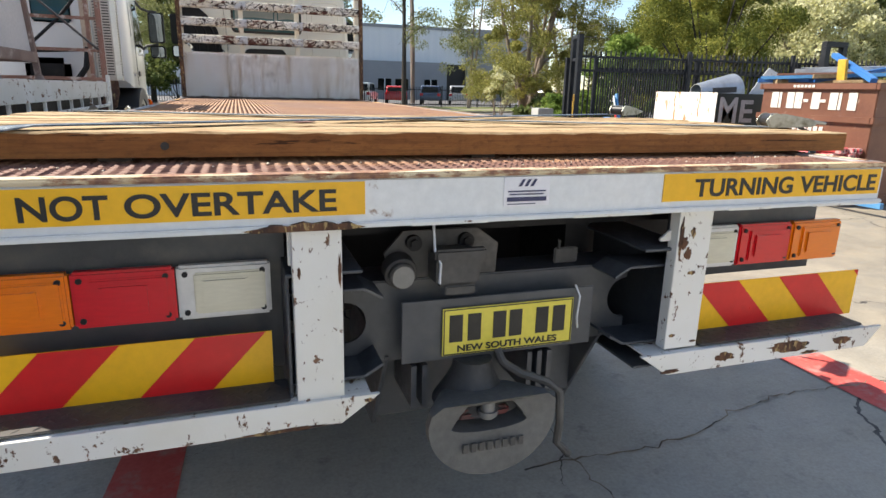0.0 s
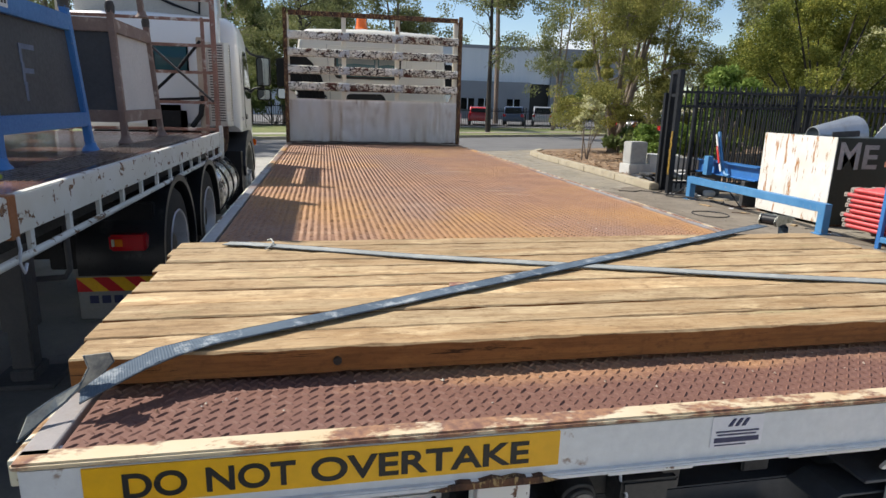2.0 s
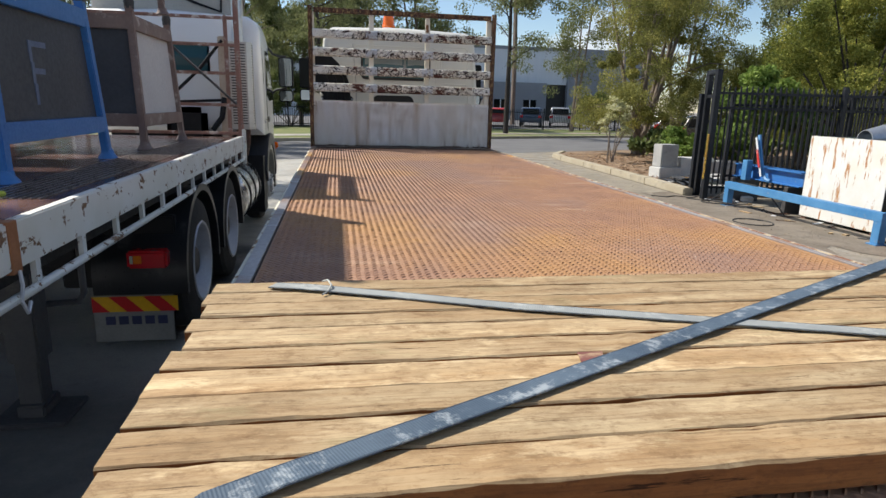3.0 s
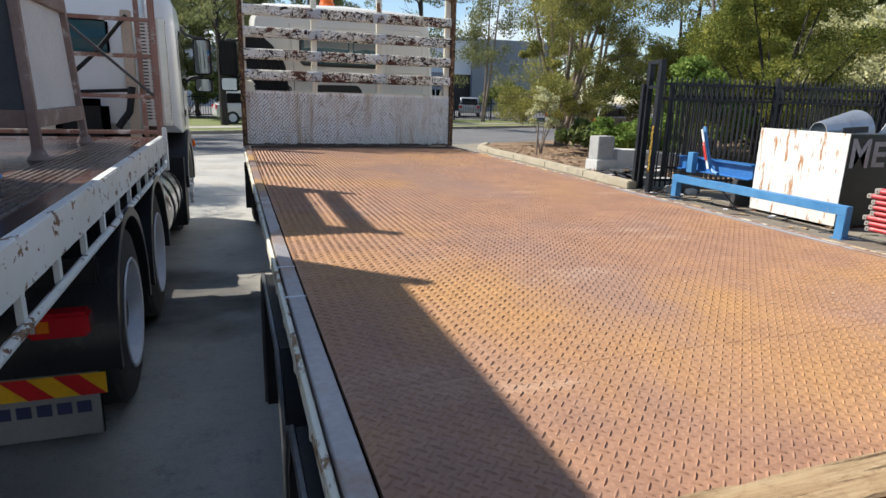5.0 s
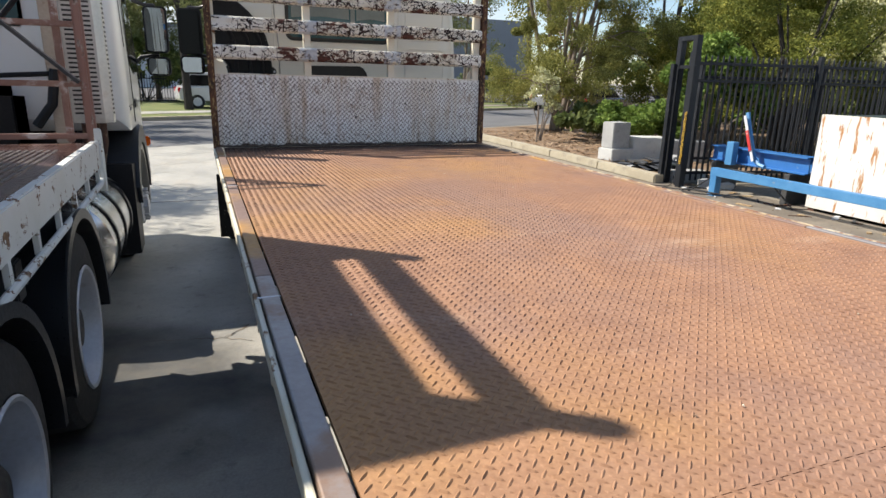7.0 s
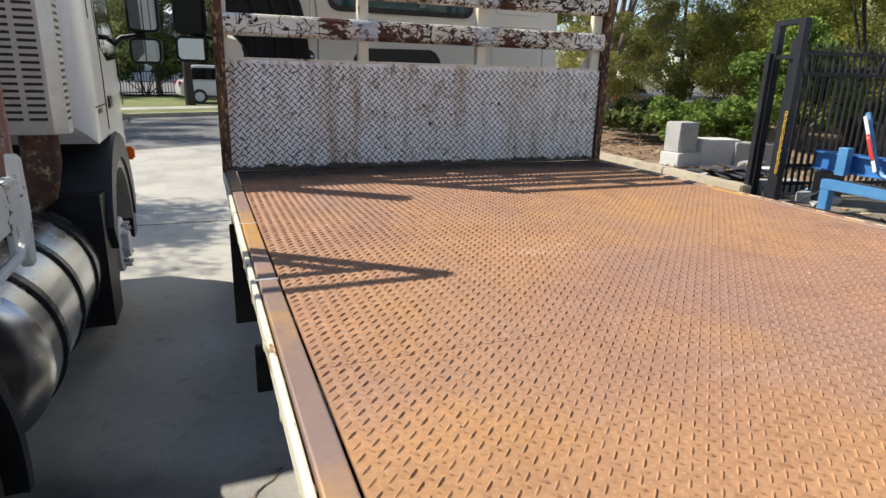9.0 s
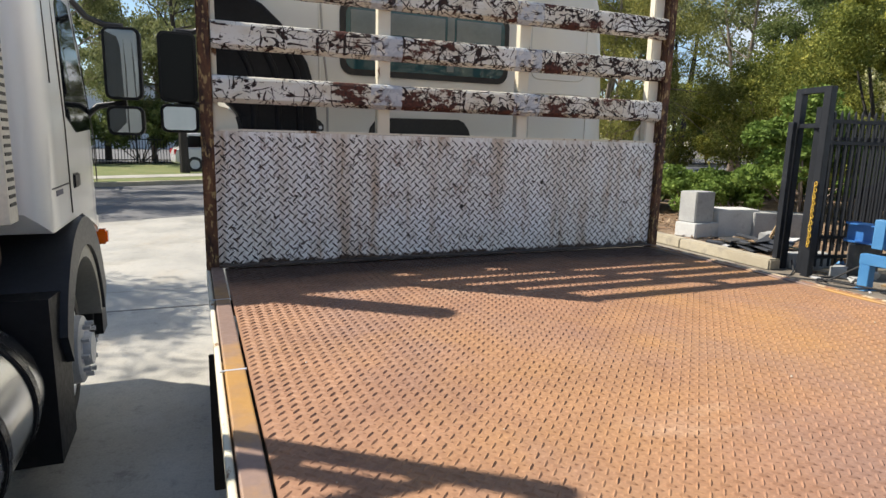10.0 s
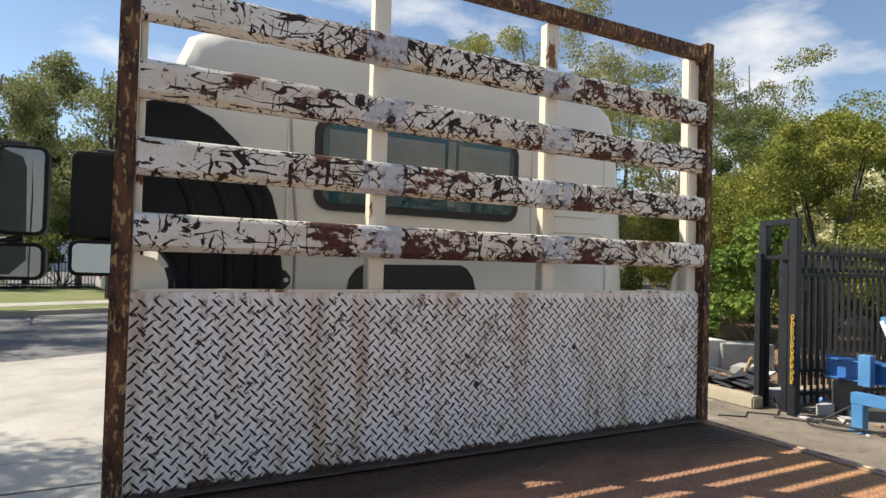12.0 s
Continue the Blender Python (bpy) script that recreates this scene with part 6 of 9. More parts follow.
# front frame of the trailer
for x in (NX - 0.03, -4.35):
    bm = bmesh.new()
    box(bm, x - 0.03, x + 0.025, NF + 0.04, NF + 0.09, NZ - 0.05, 2.83, bevel=0.012)
    part("front_post", bm, M["post_pink"], trailer, "brown rusted round-cornered post")
bm = bmesh.new()
box(bm, NX - 0.17, NX - 0.13, NF + 0.05, NF + 0.09, NZ, 2.62, bevel=0.008)
part("front_post", bm, M["frame_brown"], trailer, "brown inner post")
for z in (1.36, 1.67, 2.01, 2.31, 2.59, 2.805):
    bm = bmesh.new()
    box(bm, -4.35, NX - 0.055, NF + 0.035, NF + 0.065, z - 0.017, z + 0.017, bevel=0.006)
    part("front_rail", bm, M["frame_brown"], trailer, "rusted cross rail")
for x in (-3.6,):
    bm = bmesh.new()
    box(bm, x, x + 0.04, NF + 0.066, NF + 0.09, NZ, 2.79, bevel=0.004)
    part("front_upright", bm, M["cream_paint"], trailer)
bm = bmesh.new()
bar(bm, (NX - 0.06, NF + 0.02, 1.68), (-2.72, NF + 0.02, 2.36), 0.02, 0.07, up=(0, -1, 0))
part("brace", bm, M["grey_iron"], trailer, "grey flat diagonal brace")
M["load_binder"] = surface("orange_brown_webbing", (0.26, 0.1, 0.04), (0.33, 0.14, 0.06), 0.8, 0, 8, 60, None, bump=0.2)
bm = bmesh.new()
box(bm, NX - 0.05, NX + 0.006, 1.62, 1.68, NZ - 0.16, NZ + 0.016)
part("webbing_loop", bm, M["load_binder"], trailer, "brown webbing wrapped round the rail", bevel=0.004)
bm = bmesh.new()
pipe(bm, [(NX + 0.008, 1.65, NZ - 0.15), (NX + 0.014, 1.645, NZ - 0.2), (NX + 0.012, 1.63, NZ - 0.25), (NX + 0.012, 1.66, NZ - 0.30), (NX + 0.01, 1.69, NZ - 0.27)], 0.007, 6)
part("hook", bm, M["wheel_alu"], trailer, "steel hook", smooth=True)
# landing leg
leg = new("landing_leg")
leg.parent = trailer
leg["label"] = "dark grey steel landing leg with a foot plate"
M["leg_grey"] = surface("dark_grey_leg_paint", (0.08, 0.083, 0.09), (0.11, 0.112, 0.118), 0.5, 0.1, 3, 50, (0.2, 0.18, 0.16), (0.62, 0.75), 6, 0.1)
bm = bmesh.new()
box(bm, -2.62, -2.46, 2.82, 2.98, 0.34, 1.15, bevel=0.01)
part("outer_tube", bm, M["leg_grey"], leg)
bm = bmesh.new()
box(bm, -2.60, -2.48, 2.84, 2.96, 0.08, 0.36, bevel=0.008)
part("inner_tube", bm, M["leg_grey"], leg)
bm = bmesh.new()
box(bm, -2.72, -2.34, 2.74, 3.06, 0.0, 0.03, bevel=0.008)
box(bm, -2.6, -2.46, 2.8, 3.0, 0.03, 0.1, bevel=0.01)
part("foot", bm, M["leg_grey"], leg)
bm = bmesh.new()
bar(bm, (-2.6, 2.9, 0.5), (-3.3, 2.9, 0.95), 0.06, 0.06)
part("stay", bm, M["leg_grey"], leg)
bm = bmesh.new()
pipe(bm, [(-2.44, 2.95, 1.1), (-2.3, 2.97, 1.1), (-2.27, 2.98, 1.06), (-2.27, 2.98, 0.68), (-2.3, 2.98, 0.63), (-2.46, 2.98, 0.62)], 0.018, 8)
part("guard_hoop", bm, M["leg_grey"], leg, smooth=True)

M["guard_plastic"] = surface("scuffed_black_mudguard", (0.013, 0.014, 0.017), (0.022, 0.023, 0.026), 0.33, 0, 2.5, 60, (0.1, 0.098, 0.095), (0.58, 0.75), 4, 0.05, spec=0.5)
# ---- prime mover ----
mover = thing("prime_mover", "white prime mover cab with black chassis and alloy tank", "truck")
for y in (4.35, 5.74):
    add_wheel((NX, y, 0.5), 0.5, 0.55, 1, mover)
    add_wheel((-4.35, y, 0.5), 0.5, 0.55, -1, mover)
    bm = bmesh.new()
    arc_o = [(y + 0.585 * math.cos(a), 0.5 + 0.585 * math.sin(a)) for a in np.linspace(-0.15, math.pi + 0.15, 25)]
    arc_i = [(y + 0.555 * math.cos(a), 0.5 + 0.555 * math.sin(a)) for a in np.linspace(math.pi + 0.15, -0.15, 25)]
    prism(bm, arc_o + arc_i, "x", NX - 0.6, NX + 0.0)
    part("mudguard", bm, M["guard_plastic"], mover, "black plastic mudguard", smooth=True)
    bm = bmesh.new()
    rim_o = [(y + 0.6 * math.cos(a), 0.5 + 0.6 * math.sin(a)) for a in np.linspace(-0.15, math.pi + 0.15, 25)]
    rim_i = [(y + 0.55 * math.cos(a), 0.5 + 0.55 * math.sin(a)) for a in np.linspace(math.pi + 0.15, -0.15, 25)]
    prism(bm, rim_o + rim_i, "x", NX + 0.0, NX + 0.014)
    part("guard_lip", bm, M["guard_plastic"], mover, smooth=True)
bm = bmesh.new()
for x in (-3.6, -2.72):
    box(bm, x, x + 0.09, 3.85, 9.2, 0.68, 0.95)
box(bm, -4.2, -2.1, 4.28, 4.42, 0.42, 0.58)
box(bm, -4.2, -2.1, 5.67, 5.81, 0.42, 0.58)
box(bm, -3.6, -2.65, 3.84, 3.9, 0.6, 0.95)
box(bm, -3.5, -2.7, 4.6, 5.6, 0.95, 1.1)
part("chassis", bm, M["black"], mover, "black prime mover chassis")
bm = bmesh.new()
box(bm, -2.75, -2.0, 3.86, 3.93, 0.44, 0.95, bevel=0.01)
part("rear_panel", bm, M["black"], mover, "black rear panel above the mudflap")
bm = bmesh.new()
rod(bm, (-2.55, 5.05, 0.98), (-2.0, 5.05, 0.98), 0.02, 10)
box(bm, -2.12, -2.02, 5.0, 5.1, 0.9, 1.06, bevel=0.006)
part("guard_bracket", bm, M["grey_iron"], mover)
for x0, x1 in ((-2.56, -2.03), (-4.3, -3.75)):
    bm = bmesh.new()
    box(bm, x0, x1, 3.80, 3.815, 0.06, 0.46, bevel=0.012)
    flap = part("mudflap", bm, surface("grey_white_flap", (0.24, 0.24, 0.23), (0.30, 0.30, 0.285), 0.7, 0, 3, 50, (0.2, 0.2, 0.19), (0.56, 0.75), 5, 0.1), mover, "grey-white mudflap with blue printed bars")
    plate2 = chevron(x0 + 0.005, x1 + 0.03, 0.285, 0.395, 3.79, 0.11, -1.0, flap, "chevron_plate")
    for b in list(plate2.children):
        b.parent = flap
    for k in range(5):
        one("print_bar", M["navy"], flap, (x0 + 0.08 + k * 0.085, x0 + 0.08 + k * 0.085 + 0.062, 3.796, 3.8, 0.19, 0.25))
lampb = new("tail_lamp")
lampb.parent = mover
lampb["label"] = "red tail lamp with an amber and clear segment"
bm = bmesh.new()
box(bm, -2.285, -2.03, 3.715, 3.84, 0.610, 0.730, bevel=0.015)
part("lens", bm, M["lens_red"], lampb, "red lens")
one("amber_segment", M["lens_amber"], lampb, (-2.242, -2.19, 3.711, 3.72, 0.645, 0.700), "amber segment", 0.004)
one("clear_segment", M["lens_clear"], lampb, (-2.265, -2.245, 3.711, 3.72, 0.645, 0.700), "clear segment", 0.004)
M["strap_steel"] = surface("dark_polished_band", (0.05, 0.05, 0.055), (0.07, 0.07, 0.075), 0.25, 0.6, 3, 40, None, bump=0.01)
# fuel tank with straps
tank = new("fuel_tank")
tank.parent = mover
tank["label"] = "polished alloy fuel tank with black straps"
TX, TZ, TR = -2.28, 0.61, 0.36
bm = bmesh.new()
lathe(bm, [(0.0, 0.02), (0.012, TR - 0.1), (0.03, TR - 0.02), (0.05, TR), (1.28, TR), (1.30, TR - 0.02), (1.318, TR - 0.1), (1.33, 0.02)], (TX, 6.77, TZ), (0, 1, 0), 64)
part("drum", bm, M["alu"], tank, smooth=True)
for y in (6.98, 7.42, 7.86):
    bm = bmesh.new()
    lathe(bm, [(0, TR), (0.0, TR + 0.008), (0.075, TR + 0.008), (0.075, TR)], (TX, y, TZ), (0, 1, 0), 64)
    part("tank_strap", bm, M["black"], tank, "black rubber strap liner", smooth=True)
    bm = bmesh.new()
    lathe(bm, [(0.012, TR + 0.008), (0.012, TR + 0.012), (0.06, TR + 0.012), (0.06, TR + 0.008)], (TX, y, TZ), (0, 1, 0), 64)
    part("strap_band", bm, M["strap_steel"], tank, "dark glossy steel band", smooth=True)
bm = bmesh.new()
box(bm, TX - 0.02, TX + 0.10, 7.12, 7.3, TZ + TR - 0.01, TZ + TR + 0.008, bevel=0.003)
part("tank_step", bm, M["grey_iron"], tank, "dark step pad on the tank")
bm = bmesh.new()
rod(bm, (-2.2, 6.9, 0.94), (-2.19, 6.9, 1.03), 0.06, 20)
part("filler_cap", bm, M["dark_plastic"], tank, "dark filler cap", smooth=True)
# cab
SX = -1.885
cabn = new("cab")
cabn.parent = mover
cabn["label"] = "white cab with a rear window and rounded corners"
bm = bmesh.new()
rings = []
for y, sh, top, low in ((8.22, 0.09, 2.72, 1.36), (8.25, 0.045, 2.78, 1.32), (8.32, 0.0, 2.82, 1.26), (8.5, 0.0, 2.84, 1.26), (8.65, 0.0, 2.84, 1.26), (9.1, 0.0, 2.82, 1.26), (9.32, 0.0, 2.72, 1.2), (9.5, 0.0, 2.48, 1.15), (9.7, 0.01, 2.12, 1.1), (9.84, 0.03, 1.78, 0.95), (9.9, 0.09, 1.35, 0.9)):
    xr, xl = SX - sh, -4.35 + sh
    ring = []
    prof = [(0.0, low), (0.0, min(1.75, top - 0.3)), (0.01, min(2.25, top - 0.25)), (0.02, top - 0.2), (0.065, top - 0.09), (0.17, top - 0.02)]
    for dx, z in prof:
        ring.append(bm.verts.new((xr - dx, y, max(z, low))))
    ring.append(bm.verts.new(((xr + xl) / 2, y, top + 0.02)))
    for dx, z in reversed(prof):
        ring.append(bm.verts.new((xl + dx, y, max(z, low))))
    rings.append(ring)
for a, b in zip(rings, rings[1:]):
    for k in range(12):
        bm.faces.new((a[k], a[k + 1], b[k + 1], b[k]))
    bm.faces.new((a[12], a[0], b[0], b[12]))
bm.faces.new(rings[0])
bm.faces.new(rings[-1][::-1])
part("shell", bm, M["cab_cold"], cabn, "white painted cab shell", smooth=True)
# door seams, glass, handle
bm = bmesh.new()
for pts in ([(8.74, 2.50), (8.74, 2.2), (8.78, 1.75), (8.80, 1.30)], [(8.74, 2.50), (9.0, 2.56), (9.3, 2.46), (9.55, 2.0), (9.72, 1.7), (9.74, 1.4)], [(8.36, 1.46), (8.5, 1.46), (8.78, 1.46)], [(8.52, 1.95), (8.52, 2.3), (8.53, 2.55)]):
    path = []
    for y, z in pts:
        dx = 0.01 * max(0.0, min(1.0, (z - 1.75) / 0.5)) + 0.02 * max(0.0, min(1.0, (z - 2.25) / 0.37))
        path.append((SX - dx + 0.002, y, z))
    pipe(bm, path, 0.004, 5)
part("door_seam", bm, M["letter_black"], cabn, "dark door seam")
bm = bmesh.new()
outline = [(8.84, 1.80), (8.84, 2.36), (8.90, 2.42), (9.22, 2.42), (9.56, 1.88), (9.60, 1.74), (9.1, 1.72)]
vs = []
for side in (0.006, -0.02):
    ring = []
    for y, z in outline:
        dx = 0.01 * max(0.0, min(1.0, (z - 1.75) / 0.5)) + 0.02 * max(0.0, min(1.0, (z - 2.25) / 0.37))
        ring.append(bm.verts.new((SX - dx + side, y, z)))
    vs.append(ring)
bm.faces.new(vs[0])
bm.faces.new(vs[1][::-1])
for k in range(len(outline)):
    bm.faces.new((vs[0][k], vs[0][(k + 1) % len(outline)], vs[1][(k + 1) % len(outline)], vs[1][k]))
part("door_window", bm, M["glass_dark"], cabn, "dark tinted door glass")
bm = bmesh.new()
box(bm, SX - 0.01, SX + 0.012, 8.90, 9.06, 1.42, 1.50, bevel=0.008)
part("door_handle", bm, M["dark_plastic"], cabn, "black door handle")
one("badge_bar", M["navy"], cabn, (SX - 0.004, SX + 0.003, 8.45, 8.60, 1.42, 1.445), "small blue printed bar")
bm = bmesh.new()
box(bm, -2.98, -2.53, 8.19, 8.235, 2.06, 2.43, bevel=0.04)
part("rear_window", bm, M["glass_teal"], cabn, "green tinted rear cab window")
bm = bmesh.new()
box(bm, -3.1, -2.58, 8.05, 8.2, 1.0, 1.62, bevel=0.12)
part("intake", bm, M["black"], cabn, "black duct behind the cab", smooth=True)
# air deflector on the roof, with its strut
bm = bmesh.new()
prism(bm, [(8.62, 2.845), (9.15, 2.845), (9.1, 3.1), (8.72, 3.55), (8.62, 3.55)], "x", -4.05, -2.2)
part("air_deflector", bm, surface("grey_cream_deflector", (0.42, 0.40, 0.36), (0.48, 0.46, 0.41), 0.45, 0, 1.2, 40, (0.3, 0.28, 0.24), (0.58, 0.75), 3, 0.02), cabn, "grey-cream roof air deflector", bevel=0.02)
bm = bmesh.new()
pipe(bm, [(-3.1, 8.58, 3.12), (-2.75, 8.58, 2.98), (-2.42, 8.6, 2.88), (-2.40, 8.62, 3.3)], 0.018, 8)
part("strut", bm, M["black"], cabn, smooth=True)
# exhaust guard and shield posts behind the cab
guard = new("exhaust_guard")
guard.parent = mover
guard["label"] = "slotted bright metal exhaust guard"
M["slot_metal"] = surface("bright_slotted_metal", (0.56, 0.54, 0.5), (0.62, 0.6, 0.56), 0.38, 0.6, 4, 50, (0.4, 0.34, 0.27), (0.6, 0.8), 5, 0.05)
GY = 7.93
bm = bmesh.new()
prism(bm, [(-2.26, GY + 0.02), (-2.24, GY), (-2.02, GY), (-1.965, GY + 0.04), (-1.965, GY + 0.17), (-1.985, GY + 0.17), (-1.985, GY + 0.05), (-2.03, GY + 0.02), (-2.24, GY + 0.02)], "z", 1.35, 2.45)
part("guard_sheet", bm, M["slot_metal"], guard, bevel=0.004)
verts, faces = [], []
for k in range(30):
    z = 1.42 + k * 0.034
    for x0, x1, y0, y1 in ((-2.22, -2.145, GY - 0.003, GY + 0.004), (-2.12, -2.04, GY - 0.003, GY + 0.004), (-1.972, -1.9625, GY + 0.06, GY + 0.15)):
        o = len(verts)
        verts += [(x, y, zz) for zz in (z, z + 0.014) for x, y in ((x0, y0), (x1, y0), (x1, y1), (x0, y1))]
        faces += [(o, o + 1, o + 5, o + 4), (o + 1, o + 2, o + 6, o + 5), (o + 2, o + 3, o + 7, o + 6), (o + 3, o, o + 4, o + 7), (o + 3, o + 2, o + 1, o), (o + 4, o + 5, o + 6, o + 7)]
tagged(raw("slot", verts, faces, M["letter_black"], guard, "dark cooling slots"), kind="stuff")
bm = bmesh.new()
pipe(bm, [(-2.12, 8.05, 1.5), (-2.12, 8.05, 1.2), (-2.15, 8.05, 1.05), (-2.25, 8.05, 0.98)], 0.09, 20)
part("exhaust_pipe", bm, M["rust"], guard, "dark rusted exhaust pipe", smooth=True)
bm = bmesh.new()
rod(bm, (-2.15, 8.13, 2.40), (-2.15, 8.13, 3.33), 0.066, 20)
part("exhaust_stack", bm, M["galv"], guard, "bright metal exhaust stack", smooth=True)
M["post_tan"] = surface("tan_painted_steel", (0.42, 0.34, 0.26), (0.5, 0.42, 0.33), 0.55, 0, 3, 50, (0.2, 0.12, 0.08), (0.6, 0.7), 8, 0.08)
bm = bmesh.new()
box(bm, -2.36, -2.26, 7.86, 7.93, 1.2, 2.5, bevel=0.01)
part("mount_post", bm, M["post_tan"], mover, "tan mounting post behind the cab")
bm = bmesh.new()
pipe(bm, [(-2.30, 7.84, 2.45), (-2.6, 7.84, 2.08), (-2.95, 7.84, 1.75)], 0.02, 8)
part("strut", bm, M["black"], mover, smooth=True)
bm = bmesh.new()
pipe(bm, [(-2.30, 7.82, 1.75), (-2.34, 7.8, 1.5), (-2.46, 7.8, 1.34)], 0.035, 8)
part("hose", bm, M["black"], mover, smooth=True)
bm = bmesh.new()
pipe(bm, [(-2.30, 7.84, 1.72), (-2.95, 7.84, 1.68)], 0.018, 8)
part("strut", bm, M["black"], mover, smooth=True)
# wheel arch, step box, guard and bumper
M["arch_grey"] = surface("slate_grey_plastic", (0.022, 0.026, 0.034), (0.036, 0.04, 0.048), 0.45, 0, 2, 60, None, bump=0.05, spec=0.4)
M["flare_grey"] = surface("pale_grey_plastic", (0.30, 0.30, 0.28), (0.36, 0.36, 0.33), 0.5, 0, 3, 50, (0.2, 0.2, 0.18), (0.58, 0.72), 6, 0.05)
bm = bmesh.new()
arch = [(8.92 + 0.70 * math.cos(a), 0.52 + 0.74 * math.sin(a)) for a in np.linspace(0.25, math.pi - 0.35, 21)]
inner_a = [(8.92 + 0.57 * math.cos(a), 0.50 + 0.60 * math.sin(a)) for a in np.linspace(math.pi - 0.2, 0.15, 21)]
prism(bm, arch + inner_a, "x", SX - 0.35, SX + 0.03)
part("wheel_arch", bm, M["arch_grey"], mover, "dark grey plastic wheel arch", smooth=True)
bm = bmesh.new()
flare_o = [(8.92 + 0.575 * math.cos(a), 0.50 + 0.605 * math.sin(a)) for a in np.linspace(0.2, math.pi - 0.5, 21)]
flare_i = [(8.92 + 0.53 * math.cos(a), 0.48 + 0.55 * math.sin(a)) for a in np.linspace(math.pi - 0.4, 0.15, 21)]
prism(bm, flare_o + flare_i, "x", SX - 0.2, SX + 0.012)
part("inner_flare", bm, M["flare_grey"], mover, "pale grey inner flare of the wheel arch", smooth=True)
bm = bmesh.new()
prism(bm, [(8.11, 0.22), (8.46, 0.22), (8.49, 0.6), (8.50, 0.88), (8.42, 0.97), (8.11, 1.0)], "x", -2.6, SX - 0.004)
box(bm, -3.9, -2.2, 8.26, 9.0, 0.93, 1.26, bevel=0.05)
part("side_box", bm, M["black"], mover, "black step box behind the front wheel")
one("side_marker", M["orange_lens"], mover, (SX - 0.045, SX - 0.052, 8.3, 8.35, 0.5, 0.56), "small orange side reflector")
bm = bmesh.new()
box(bm, -4.3, SX - 0.02, 9.62, 9.9, 0.72, 1.22, bevel=0.06)
part("bumper_corner", bm, M["cab_cold"], mover, "white bumper corner", smooth=True)
bm = bmesh.new()
box(bm, -4.28, SX - 0.01, 9.56, 9.86, 0.32, 0.74, bevel=0.05)
part("bumper", bm, M["dark_plastic"], mover, "dark lower bumper", smooth=True)
bm = bmesh.new()
box(bm, SX - 0.02, SX + 0.05, 9.66, 9.74, 0.98, 1.08, bevel=0.015)
part("indicator", bm, M["orange_lens"], mover, "orange corner indicator")
# front wheel with an outstanding hub
fw = new("wheel")
fw.parent = mover
bt, br = bmesh.new(), bmesh.new()
lathe(bt, [(0, 0.3), (0.01, 0.4), (0.04, 0.48), (0.07, 0.5), (0.23, 0.5), (0.26, 0.475), (0.285, 0.4), (0.29, 0.31), (0.26, 0.28), (0.0, 0.28), (0.0, 0.3)], (SX - 0.38, 8.92, 0.5), (1, 0, 0), 48, False)
part("tyre", bt, M["rubber"], fw, "black truck tyre", smooth=True)
lathe(br, [(0.0, 0.1), (0.2, 0.27), (0.285, 0.31), (0.285, 0.28), (0.25, 0.255), (0.27, 0.2), (0.36, 0.19), (0.37, 0.17), (0.37, 0.1), (0.41, 0.09), (0.42, 0.02)], (SX - 0.38, 8.92, 0.5), (1, 0, 0), 40)
for k in range(10):
    a = 2 * math.pi * k / 10
    p = Vector((SX - 0.01, 8.92 + 0.145 * math.cos(a), 0.5 + 0.145 * math.sin(a)))
    rod(br, p, p + Vector((0.04, 0, 0)), 0.014, 6)
part("rim", br, M["wheel_alu"], fw, "dull metal rim with long wheel nuts", smooth=True)
mirror_set(mover, -1.67, 9.6, M["mirror"], -1.94, (2.38, 1.89), 0.21, -5.5)

